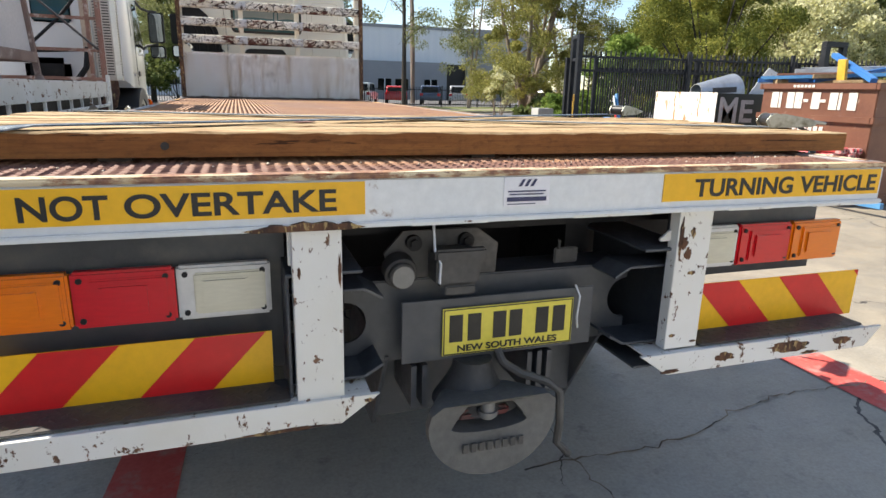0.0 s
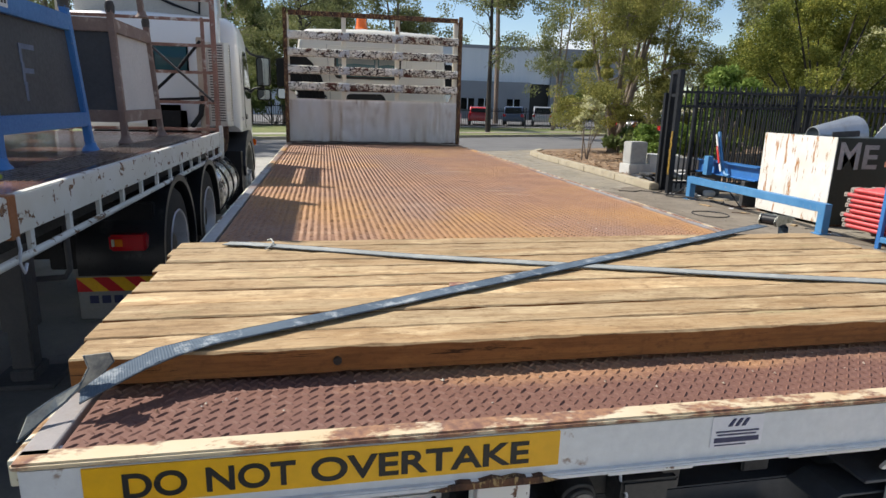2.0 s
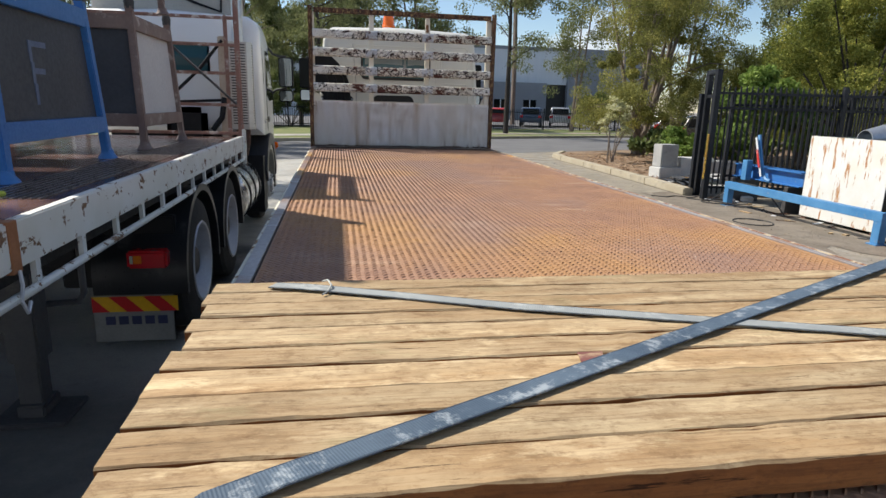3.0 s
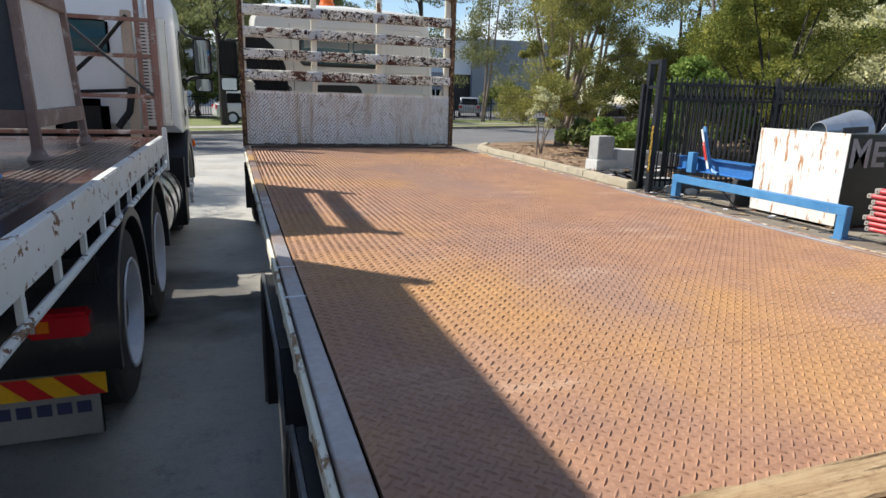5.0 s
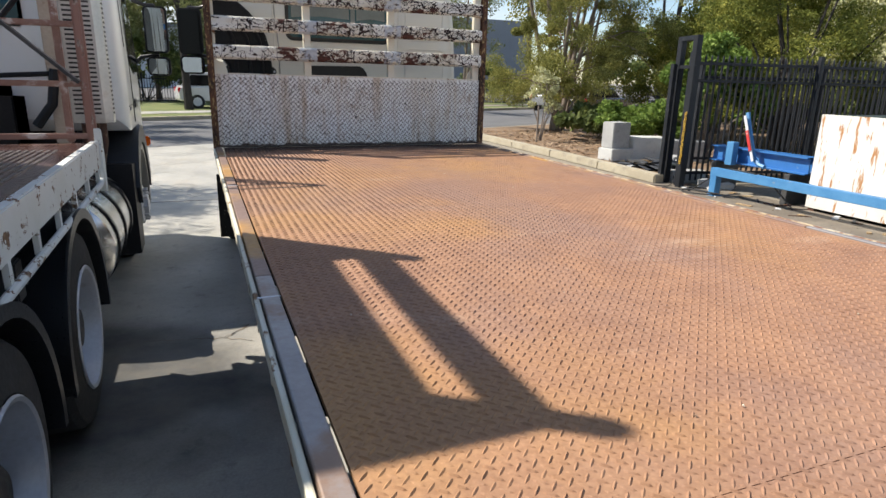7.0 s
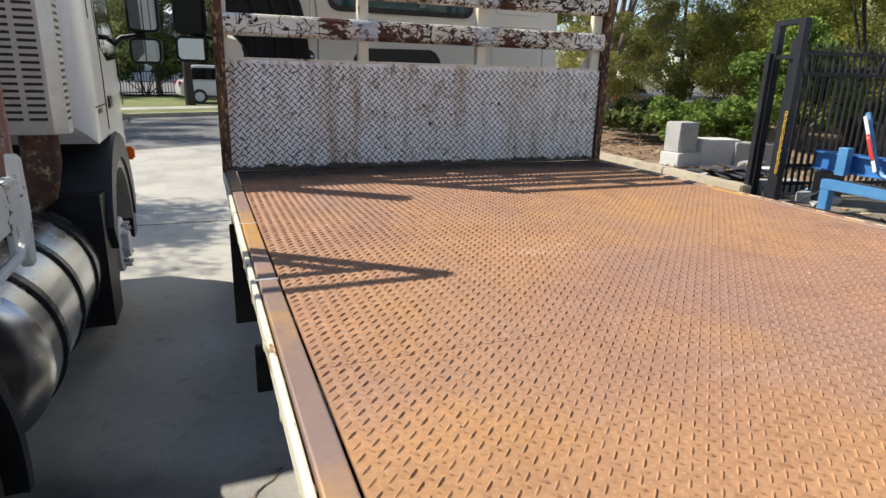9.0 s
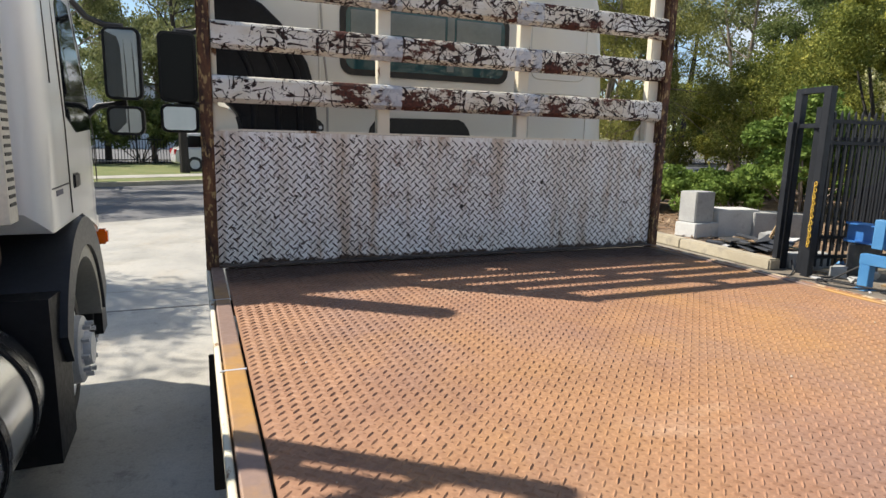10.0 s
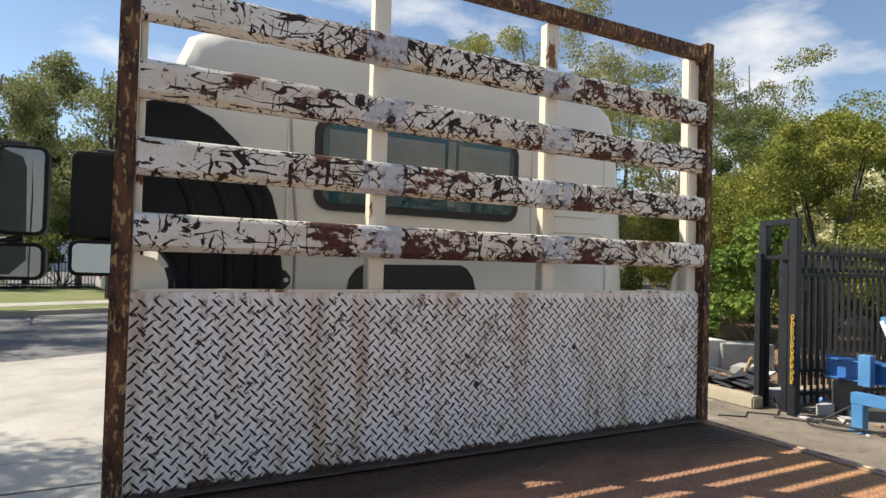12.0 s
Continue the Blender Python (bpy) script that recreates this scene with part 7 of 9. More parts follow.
# ---- stillages on the trailer ----
M["dusty_brown"] = surface("faded_dusty_brown_paint", (0.17, 0.115, 0.10), (0.26, 0.20, 0.175), 0.6, 0, 2, 50, (0.45, 0.4, 0.36), (0.58, 0.7), 8, 0.1)
def stillage(y0, y1, x_in, depth, top, paint, panel, side_panel, label, lift=0.0, gap=0.0):
    """A steel stillage on four splayed legs, boarded on its sides, with stacking cups on top."""
    st = thing("stillage", label, "stillage", group="stillages on the trailer")
    z0 = NZ + 0.002
    corners = [(x_in, y0), (x_in, y1), (x_in - depth, y0), (x_in - depth, y1)]
    cx, cy = x_in - depth / 2, (y0 + y1) / 2
    for x, y in corners:
        tx, ty = x + (cx - x) * 0.06, y + (cy - y) * 0.12
        bm = bmesh.new()
        bar(bm, (x, y, z0), (tx, ty, top), 0.065, 0.05, up=(1, 0, 0), bevel=0.006)
        part("leg", bm, paint, st)
        bm = bmesh.new()
        lathe(bm, [(0, 0.062), (0.01, 0.058), (0.035, 0.04), (0.06, 0.036)], (x, y, z0), (0, 0, 1), 14)
        part("foot_cup", bm, paint, st, smooth=True)
        bm = bmesh.new()
        lathe(bm, [(0, 0.036), (0.03, 0.036), (0.05, 0.04), (0.09, 0.03), (0.1, 0.015)], (tx, ty, top - 0.02), (0, 0, 1), 14)
        part("stacking_cup", bm, M["grey_iron"], st, smooth=True)

    def corner(x, y, z):
        f = (z - z0) / (top - z0)
        return Vector((x + (cx - x) * 0.06 * f, y + (cy - y) * 0.12 * f, z))
    for z, hgt in ((NZ + 0.23, 0.10), (top - 0.12, 0.11)):
        for (ax, ay), (bx, by) in ((corners[0], corners[1]), (corners[2], corners[3]), (corners[0], corners[2]), (corners[1], corners[3])):
            bm = bmesh.new()
            bar(bm, corner(ax, ay, z), corner(bx, by, z), 0.05, hgt, bevel=0.005)
            part("rail", bm, paint, st)
    for (ax, ay), (bx, by), m in ((corners[0], corners[1], side_panel), (corners[0], corners[2], panel), (corners[1], corners[3], panel)):
        bm = bmesh.new()
        lo, hi = NZ + 0.27, top - 0.16 - (gap if ax == bx else 0.0)
        q = [corner(ax, ay, lo), corner(bx, by, lo), corner(bx, by, hi), corner(ax, ay, hi)]
        off = Vector((-0.012, 0, 0)) if ax == bx else Vector((0, 0.012 if ay < cy else -0.012, 0))
        f1 = [bm.verts.new(v + off) for v in q]
        f2 = [bm.verts.new(v + off * 1.8) for v in q]
        bm.faces.new(f1)
        bm.faces.new(f2[::-1])
        for k in range(4):
            bm.faces.new((f1[k], f1[(k + 1) % 4], f2[(k + 1) % 4], f2[k]))
        part("panel", bm, m, st, "boarded side panel")
    st.location.z = lift
    return st


M["blue_chalk"] = surface("faint_blue_chalk", (0.12, 0.15, 0.23), (0.16, 0.20, 0.28), 0.9, 0, 8, 60, None, bump=0.1)


stillage(2.68, 4.0, -2.43, 1.7, 2.33, M["blue_paint"], M["dark_board"], M["dark_board"], "bright blue steel stillage with dark grey panels")
stillage(4.80, 6.02, -2.42, 1.7, 2.42, M["dusty_brown"], M["dark_board"], M["pale_board"], "faded brown steel stillage with pale grey panels")
# out of view; added so its shadow covers the ground behind the truck
stillage(-1.0, 1.0, -2.44, 1.7, 2.33, M["blue_paint"], M["dark_board"], M["dark_board"], "unseen blue steel stillage added to shade the ground by the tail")
stillage(2.42, 3.86, -2.46, 1.62, 2.33, M["blue_paint"], M["dark_board"], M["dark_board"], "blue steel stillage stacked on another", 1.06)
stillage(4.48, 5.76, -2.45, 1.62, 2.36, M["dusty_brown"], M["dark_board"], M["pale_board"], "brown steel stillage stacked on another", 1.15, 0.14)
marked = bpy.data.objects["stillage"]
for y0, y1, z0, z1 in ((3.16, 3.19, 1.68, 1.79), (3.16, 3.19, 1.79, 1.90), (3.16, 3.19, 1.90, 2.01), (3.16, 3.36, 1.98, 2.01), (3.16, 3.31, 1.84, 1.87)):
    f_ = ((z0 + z1) / 2 - NZ) / (2.33 - NZ)
    x_ = -2.43 - 0.051 * f_ - 0.012
    one("chalk_stroke", M["blue_chalk"], marked, (x_ - 0.004, x_ + 0.0035, y0, y1, z0, z1), "faint chalk letter on the panel")
plate3 = one("label_plate", M["white_steel"], marked, (-2.452, -2.4475, 2.74, 3.04, 2.185, 2.265), "small white label plate")
for k in range(8):
    one("print_bar", M["letter_black"], plate3, (-2.4475, -2.446, 2.755 + k * 0.035, 2.755 + k * 0.035 + 0.022, 2.205, 2.245))
bm = bmesh.new()
bar(bm, (-2.42, 2.33, NZ + 0.014), (-2.24, 2.25, NZ + 0.014), 0.045, 0.022, bevel=0.006)
M["lime"] = surface("yellow_green_plastic", (0.45, 0.5, 0.06), (0.52, 0.56, 0.1), 0.5, 0, 6, 50, (0.25, 0.27, 0.1), (0.58, 0.72), 10, 0.05)
tagged(link("strap_winder", bm, M["lime"]), "yellow-green strap winder lying on the trailer deck", "winder")

# ---- yard on the right ----
# sliding gate with its guide frame and the fence behind
gate_dir = Vector((0.987, -0.16, 0))


def picket_fence(name, start, direction, length, top, post_step, label, low=0.08, gap=0.115, category="fence", seed=1, cross=(0.25, 1.85)):
    f = thing(name, label, category)
    d = Vector(direction).normalized()
    s = Vector(start)
    side = Vector((-d.y, d.x, 0))
    for z in cross:
        bm = bmesh.new()
        bar(bm, s + Vector((0, 0, z)), s + d * length + Vector((0, 0, z)), 0.045, 0.05, bevel=0.004)
        part("rail", bm, M["fence_paint"], f)
    k = 0
    proto = None
    n = int(length / gap)
    for i in range(n):
        p = s + d * (gap * (i + 0.5))
        if proto is None:
            bm = bmesh.new()
            box(bm, -0.0125, 0.0125, -0.0125, 0.0125, low, top - 0.05)
            bmesh.ops.create_cone(bm, cap_ends=False, segments=4, radius1=0.017, radius2=0.002, depth=0.05, matrix=Matrix.Translation((0, 0, top - 0.025)) @ Matrix.Rotation(radians(45), 4, "Z"))
            proto = part("picket", bm, M["fence_paint"], f)
            proto.location = p
        else:
            q = new("picket", proto.data)
            q.parent = f
            q.location = p
        q = f
    i = 0.0
    while i <= length + 0.01:
        p = s + d * i - side * 0.05
        bm = bmesh.new()
        box(bm, p.x - 0.04, p.x + 0.04, p.y - 0.04, p.y + 0.04, 0, top + 0.03, bevel=0.005)
        part("post", bm, M["fence_paint"], f)
        i += post_step
    return f


picket_fence("sliding_gate", (6.62, 10.95, 0), gate_dir, 7.5, 2.27, 2.6, "charcoal steel sliding gate with pointed pickets", cross=(0.22, 1.83, 2.12), category="gate")
picket_fence("boundary_fence", (7.4, 11.5, 0.1), (0.96, -0.27, 0), 14.0, 2.1, 2.4, "charcoal steel picket boundary fence", cross=(0.3, 1.8))
gframe = thing("gate_guide_frame", "tall charcoal steel guide frame of the sliding gate", "gate frame")
for p in ((6.66, 11.25), (6.50, 10.72)):
    bm = bmesh.new()
    box(bm, p[0] - 0.055, p[0] + 0.055, p[1] - 0.055, p[1] + 0.055, 0, 2.56, bevel=0.006)
    part("post", bm, M["fence_paint"], gframe)
bm = bmesh.new()
bar(bm, (6.66, 11.25, 2.52), (6.50, 10.72, 2.52), 0.1, 0.08, bevel=0.005)
part("head", bm, M["fence_paint"], gframe)
bm = bmesh.new()
bar(bm, (6.66, 11.25, 2.05), (6.50, 10.72, 2.05), 0.06, 0.06, bevel=0.004)
part("guide_bar", bm, M["fence_paint"], gframe)
one("stop_post", M["fence_paint"], gframe, (6.47, 6.55, 11.18, 11.26, 0, 2.1), bevel=0.004)
M["chain_yellow"] = surface("yellow_plastic_chain", (0.62, 0.37, 0.04), (0.70, 0.46, 0.07), 0.5, 0, 8, 60, (0.4, 0.22, 0.05), (0.58, 0.72), 12, 0.1)
chain = thing("chain", "yellow chain hanging down the gate post", "chain")
for k in range(20):
    bm = bmesh.new()
    z = 1.28 - k * 0.044
    c = Vector((6.428 + 0.006 * math.sin(k * 1.3), 10.70 + (k % 2) * 0.006, z))
    ring = []
    for j in range(9):
        a = 2 * math.pi * j / 8
        off = Vector((math.cos(a) * 0.018, 0, math.sin(a) * 0.029)) if k % 2 else Vector((0, math.cos(a) * 0.018, math.sin(a) * 0.029))
        ring.append(c + off)
    pipe(bm, ring, 0.007, 5)
    part("chain_link", bm, M["chain_yellow"], chain)

# blue barrier frame
barrier = thing("steel_barrier", "bleached blue steel barrier on short legs", "barrier")
bm = bmesh.new()
box(bm, 6.44, 6.56, 6.50, 10.0, 0.33, 0.46, bevel=0.006)
part("beam", bm, M["blue_pale"], barrier)
for y in (6.50, 9.86):
    bm = bmesh.new()
    box(bm, 6.44, 6.56, y, y + 0.13, 0.02, 0.33, bevel=0.005)
    box(bm, 6.40, 6.60, y - 0.02, y + 0.15, 0.0, 0.022)
    part("leg", bm, M["blue_pale"], barrier)
rails2 = thing("blue_beam", "pair of blue steel beams stacked behind the frame", "steel beam")
bm = bmesh.new()
for z0, z1, w in ((0.5, 0.52, 0.16), (0.74, 0.76, 0.16), (0.5, 0.76, 0.02)):
    box(bm, 7.08 - w / 2, 7.08 + w / 2, 8.75, 10.6, z0, z1)
part("near_beam", bm, M["blue_paint"], rails2)
bm = bmesh.new()
for z0, z1, w in ((0.48, 0.5, 0.16), (0.72, 0.74, 0.16), (0.48, 0.74, 0.02)):
    box(bm, 7.36 - w / 2, 7.36 + w / 2, 8.9, 11.0 - 0.2, z0, z1)
part("far_beam", bm, M["blue_paint"], rails2)
for y in (8.95, 10.4):
    one("trestle", M["grey_iron"], rails2, (6.95, 7.5, y, y + 0.1, 0, 0.48), "", 0.01)
one("end_plate", M["blue_pale"], rails2, (6.86, 6.98, 10.0, 10.14, 0.48, 0.86), "pale blue drilled end plate", 0.006)
tilt = thing("tilted_bar", "blue and white bar with a red patch", "steel bar")
bm = bmesh.new()
pipe(bm, [(6.98, 9.92, 1.34), (6.96, 9.86, 1.2), (6.95, 9.74, 0.9), (6.95, 9.64, 0.64), (6.94, 9.52, 0.55), (6.93, 9.40, 0.53)], 0.035, 6)
part("bent_bar", bm, M["blue_pale"], tilt, smooth=True)
M["scarlet"] = surface("scarlet_paint", (0.5, 0.03, 0.03), (0.56, 0.05, 0.05), 0.5, 0, 4, 50, (0.6, 0.5, 0.48), (0.6, 0.72), 8, 0.05)
bm = bmesh.new()
bar(bm, (6.881, 9.80, 1.07), (6.871, 9.668, 0.76), 0.014, 0.054)
part("red_patch", bm, M["scarlet"], tilt, "red painted patch")
bm = bmesh.new()
bar(bm, (6.90, 9.90, 1.30), (6.88, 9.60, 0.60), 0.012, 0.05)
part("white_strip", bm, M["white_steel"], tilt, "white edge strip")

# steel cabinet
M["cab_rusty"] = chipped("rust_streaked_white_paint", (0.72, 0.73, 0.71), (0.68, 0.66, 0.57), (0.30, 0.11, 0.04), (0.52, 0.29, 0.12), 0.575, 0.61, 4.2, (1.0, 2.6, 0.45))
M["bottle_green"] = surface("dark_green_paint", (0.018, 0.03, 0.026), (0.03, 0.045, 0.038), 0.45, 0, 1.5, 40, (0.06, 0.07, 0.06), (0.6, 0.8), 3, 0.05)
cabinet = thing("steel_cabinet", "big steel cabinet, rust-streaked white front and dark green end", "cabinet")
bm = bmesh.new()
box(bm, 7.0, 8.3, 7.06, 8.64, 0.04, 1.39, bevel=0.008)
part("body", bm, M["bottle_green"], cabinet)
bm = bmesh.new()
box(bm, 6.985, 6.999, 7.06, 8.64, 0.05, 1.40, bevel=0.003)
part("front_sheet", bm, M["cab_rusty"], cabinet, "rust-streaked white front sheet")
M["chalk"] = surface("chalky_white_paint", (0.42, 0.43, 0.42), (0.5, 0.5, 0.49), 0.8, 0, 6, 60, (0.12, 0.13, 0.12), (0.55, 0.75), 18, 0.1)
letters("painted_m", "M", M["chalk"], cabinet, 7.06, 0.91, 0.37, 0.42, 7.058, "hand-painted white letter")
letters("painted_e", "E", M["chalk"], cabinet, 7.50, 0.92, 0.27, 0.37, 7.058, "hand-painted white letter")
one("skid", M["rust"], cabinet, (7.0, 8.3, 7.1, 7.2, 0, 0.04))
one("skid", M["rust"], cabinet, (7.0, 8.3, 8.5, 8.6, 0, 0.04))
hood = thing("duct_hood", "galvanised half-round duct hood on the cabinet", "duct")
bm = bmesh.new()
arch = []
for x, r, zc in ((7.02, 0.15, 0.0), (7.76, 0.34, 0.0)):
    for k in (r, r - 0.012):
        arch.append([bm.verts.new((x, 7.62 - k * math.cos(a), 1.392 + k * math.sin(a))) for a in np.linspace(0, math.pi, 19)])
for i in range(18):
    for p, q in ((0, 2), (3, 1), (1, 0), (2, 3)):
        bm.faces.new((arch[p][i], arch[p][i + 1], arch[q][i + 1], arch[q][i]))
bmesh.ops.recalc_face_normals(bm, faces=bm.faces)
part("shell", bm, M["galv"], hood, smooth=True)
bm = bmesh.new()
bar(bm, (7.04, 7.24, 1.43), (7.5, 7.2, 1.46), 0.012, 0.09, bevel=0.003)
part("side_tab", bm, M["grey_iron"], hood, "grey bent steel tab")
cone = thing("sheet_cone", "bent white sheet standing on the cabinet", "sheet metal")
bm = bmesh.new()
prism(bm, [(7.87, 1.391), (8.14, 1.72), (8.24, 1.84), (8.34, 1.80), (8.62, 1.70), (8.5, 1.391)], "y", 7.3, 7.312)
bm.verts.ensure_lookup_table()
part("sheet", bm, M["white_steel"], cone, bevel=0.004)

# bundles of red scaffold tubes in a blue rack
M["red_tube"] = surface("worn_red_tube_paint", (0.48, 0.035, 0.04), (0.56, 0.07, 0.075), 0.45, 0, 4, 50, (0.5, 0.33, 0.3), (0.58, 0.72), 10, 0.06, seeded=True)
M["tube_pink"] = surface("faded_pink_fittings", (0.5, 0.2, 0.2), (0.52, 0.4, 0.38), 0.6, 0, 12, 60, (0.5, 0.06, 0.07), (0.5, 0.6), 14, 0.1, seeded=True)
M["tube_end"] = surface("grey_brown_tube_ends", (0.33, 0.29, 0.26), (0.4, 0.36, 0.32), 0.7, 0.1, 8, 60, None, bump=0.1)
proto_t = None
rng_s = random.Random(11)
for row in range(8):
    for col in range(8):
        x = 6.62 + col * 0.075
        z = 0.20 + row * 0.072
        y1 = 6.32 + rng_s.uniform(-0.05, 0.06)
        if proto_t is None:
            proto_t = thing("scaffold_tube", "worn red scaffold tube with a crimped grey end", "tube", group="bundle of red scaffold tubes")
            bm = bmesh.new()
            rod(bm, (0, -1.82, 0), (0, -0.05, 0), 0.03, 10)
            part("tube", bm, M["red_tube"], proto_t, smooth=True)
            bm = bmesh.new()
            box(bm, -0.033, 0.033, -0.06, 0.0, -0.03, 0.03, bevel=0.006)
            part("end_fitting", bm, M["tube_end"], proto_t, "grey drilled end fitting")
            bm = bmesh.new()
            box(bm, -0.034, 0.034, -1.9, -1.81, -0.033, 0.033, bevel=0.006)
            part("end_fitting", bm, M["tube_pink"], proto_t, "faded pink drilled end fitting")
            bm = bmesh.new()
            rod(bm, (0, -1.9025, 0), (0, -1.89, 0), 0.013, 8)
            part("pin_hole", bm, M["letter_black"], proto_t)
            bm = bmesh.new()
            rod(bm, (-0.0345, -0.03, 0), (0.0345, -0.03, 0), 0.011, 8)
            part("pin_hole", bm, M["letter_black"], proto_t)
            proto_t.location = (x, y1, z)
        else:
            copy_thing(proto_t, pose(x, y1, z))
rack = thing("tube_rack", "blue steel rack holding the red tubes", "rack")
for y in (5.62, 4.72):
    one("upright", M["blue_paint"], rack, (6.52, 6.575, y, y + 0.06, 0.0, 0.86), "", 0.004)
    one("upright", M["blue_paint"], rack, (7.22, 7.275, y, y + 0.06, 0.0, 0.86), "", 0.004)
    one("bearer", M["blue_paint"], rack, (6.575, 7.22, y, y + 0.06, 0.09, 0.165), "", 0.004)
one("side_rail", M["blue_pale"], rack, (6.50, 6.56, 3.7, 5.6, 0.1, 0.17), "", 0.004)

# skip bin
skip = thing("skip_bin", "brown steel skip bin heaped with scrap", "skip bin")
for (ax, ay), (bx, by) in (((6.98, 6.10), (6.98, 4.35)), ((9.0, 6.10), (9.0, 4.35)), ((6.98, 6.10), (9.0, 6.10)), ((6.98, 4.35), (9.0, 4.35))):
    bm = bmesh.new()
    bar(bm, (ax, ay, 0.78), (bx, by, 0.78), 0.02, 1.50)
    part("wall_panel", bm, M["brown_paint"], skip)
one("base", M["brown_paint"], skip, (6.99, 8.99, 4.36, 6.09, 0.0, 0.06))
for z in (1.50, 1.08, 0.1):
    bm = bmesh.new()
    box(bm, 6.93, 9.05, 6.10, 6.15, z - 0.04, z + 0.04, bevel=0.006)
    box(bm, 6.93, 9.05, 4.30, 4.35, z - 0.04, z + 0.04, bevel=0.006)
    box(bm, 6.93, 6.98, 4.351, 6.099, z - 0.04, z + 0.04, bevel=0.006)
    part("rib", bm, M["brown_paint"], skip, "folded steel rib")
M["stencil"] = surface("white_stencil_paint", (0.6, 0.57, 0.52), (0.66, 0.63, 0.58), 0.7, 0, 6, 60, (0.3, 0.17, 0.12), (0.58, 0.7), 14, 0.1)
for k, (w, gap) in enumerate(((0.12, 0.03), (0.04, 0.03), (0.12, 0.03), (0.12, 0.04), (0.08, 0.05), (0.13, 0.05), (0.08, 0.04), (0.12, 0.03), (0.04, 0.03), (0.12, 0.03))):
    y = 5.93 - k * 0.135
    h = 0.04 if k in (4, 6) else 0.22
    one("stencil_bar", M["stencil"], skip, (6.962, 6.967, y - w, y, 1.2 + (0.09 if h < 0.1 else 0), 1.2 + h + (0.09 if h < 0.1 else 0)))
for k in range(9):
    y = 5.75 - k * 0.085
    one("stencil_bar", M["stencil"], skip, (6.962, 6.967, y - 0.06, y, 0.90, 0.97))
for k in range(6):
    one("stencil_bar", M["stencil"], skip, (6.925, 6.9295, 5.55 - k * 0.06 - 0.04, 5.55 - k * 0.06, 1.485, 1.52))
for k in range(5):
    one("stencil_bar", M["stencil"], skip, (7.25 + k * 0.1, 7.32 + k * 0.1, 4.335, 4.34, 1.22, 1.32))
rng_j = random.Random(4)
junk = [("blue_plank", "blue painted steel offcut lying on the skip", M["blue_pale"], (7.0, 6.2, 1.62), (7.9, 4.5, 1.68), 0.14, 0.05),
        ("blue_plank", "blue painted steel offcut lying on the skip", M["blue_paint"], (7.3, 5.6, 1.58), (9.2, 4.9, 1.95), 0.16, 0.05),
        ("timber_offcut", "orange-brown timber offcut on the skip", M["timber"], (7.05, 6.0, 1.57), (8.6, 5.7, 1.6), 0.10, 0.07),
        ("timber_offcut", "orange-brown timber offcut on the skip", M["timber"], (7.2, 5.5, 1.64), (8.4, 4.5, 1.7), 0.10, 0.06),
        ("yellow_offcut", "yellow painted offcut standing in the skip", M["chain_yellow"], (7.15, 5.0, 1.45), (7.1, 5.0, 1.85), 0.12, 0.05),
        ("steel_ladder_rail", "galvanised strut lying over the skip", M["galv"], (7.4, 6.0, 1.72), (8.9, 5.0, 1.80), 0.05, 0.08)]
for name, label, m, a, b, w, h in junk:
    bm = bmesh.new()
    bar(bm, a, b, w, h, bevel=0.005)
    tagged(link(name, bm, m), label, "scrap", "scrap heaped on the skip")

# wire tray and more offcuts on the heap
tray = thing("wire_tray", "white wire cable tray lying over the skip", "scrap")
for dx in (0.0, 0.12, 0.24):
    bm = bmesh.new()
    rod(bm, (7.9 + dx, 6.35, 1.80), (8.2 + dx, 4.6, 1.80), 0.006, 6)
    part("long_wire", bm, M["galv"], tray)
for k in range(17):
    f = k / 16
    bm = bmesh.new()
    rod(bm, (7.9 + 0.3 * f, 6.35 - 1.75 * f, 1.80), (8.14 + 0.3 * f, 6.35 - 1.75 * f, 1.80), 0.004, 6)
    part("cross_wire", bm, M["galv"], tray)
for name, label, m, a, b, w, h in (
        ("blue_plank", "short blue painted offcut on the skip", M["blue_paint"], (6.95, 6.22, 1.585), (7.5, 5.75, 1.60), 0.12, 0.06),
        ("timber_offcut", "dark brown timber offcut on the skip", M["brown_paint"], (7.3, 6.2, 1.68), (7.75, 5.1, 1.70), 0.12, 0.03),
        ("blue_plank", "long blue steel channel leaning on the skip", M["blue_paint"], (7.35, 5.35, 1.93), (7.0, 4.45, 1.57), 0.09, 0.06),
        ("timber_offcut", "pale timber offcut on the skip", M["timber"], (7.0, 5.0, 1.56), (7.3, 4.45, 1.57), 0.1, 0.04)):
    bm = bmesh.new()
    bar(bm, a, b, w, h, bevel=0.005)
    tagged(link(name, bm, m), label, "scrap", "scrap heaped on the skip")
far_frame = thing("gate_guide_frame", "charcoal steel portal frame at the gate's far end", "gate frame")
for x in (12.30, 12.82):
    one("post", M["fence_paint"], far_frame, (x, x + 0.14, 9.72, 9.86, 0, 2.5), "", 0.005)
one("head", M["fence_paint"], far_frame, (12.30, 12.96, 9.72, 9.86, 2.502, 2.62), "", 0.005)

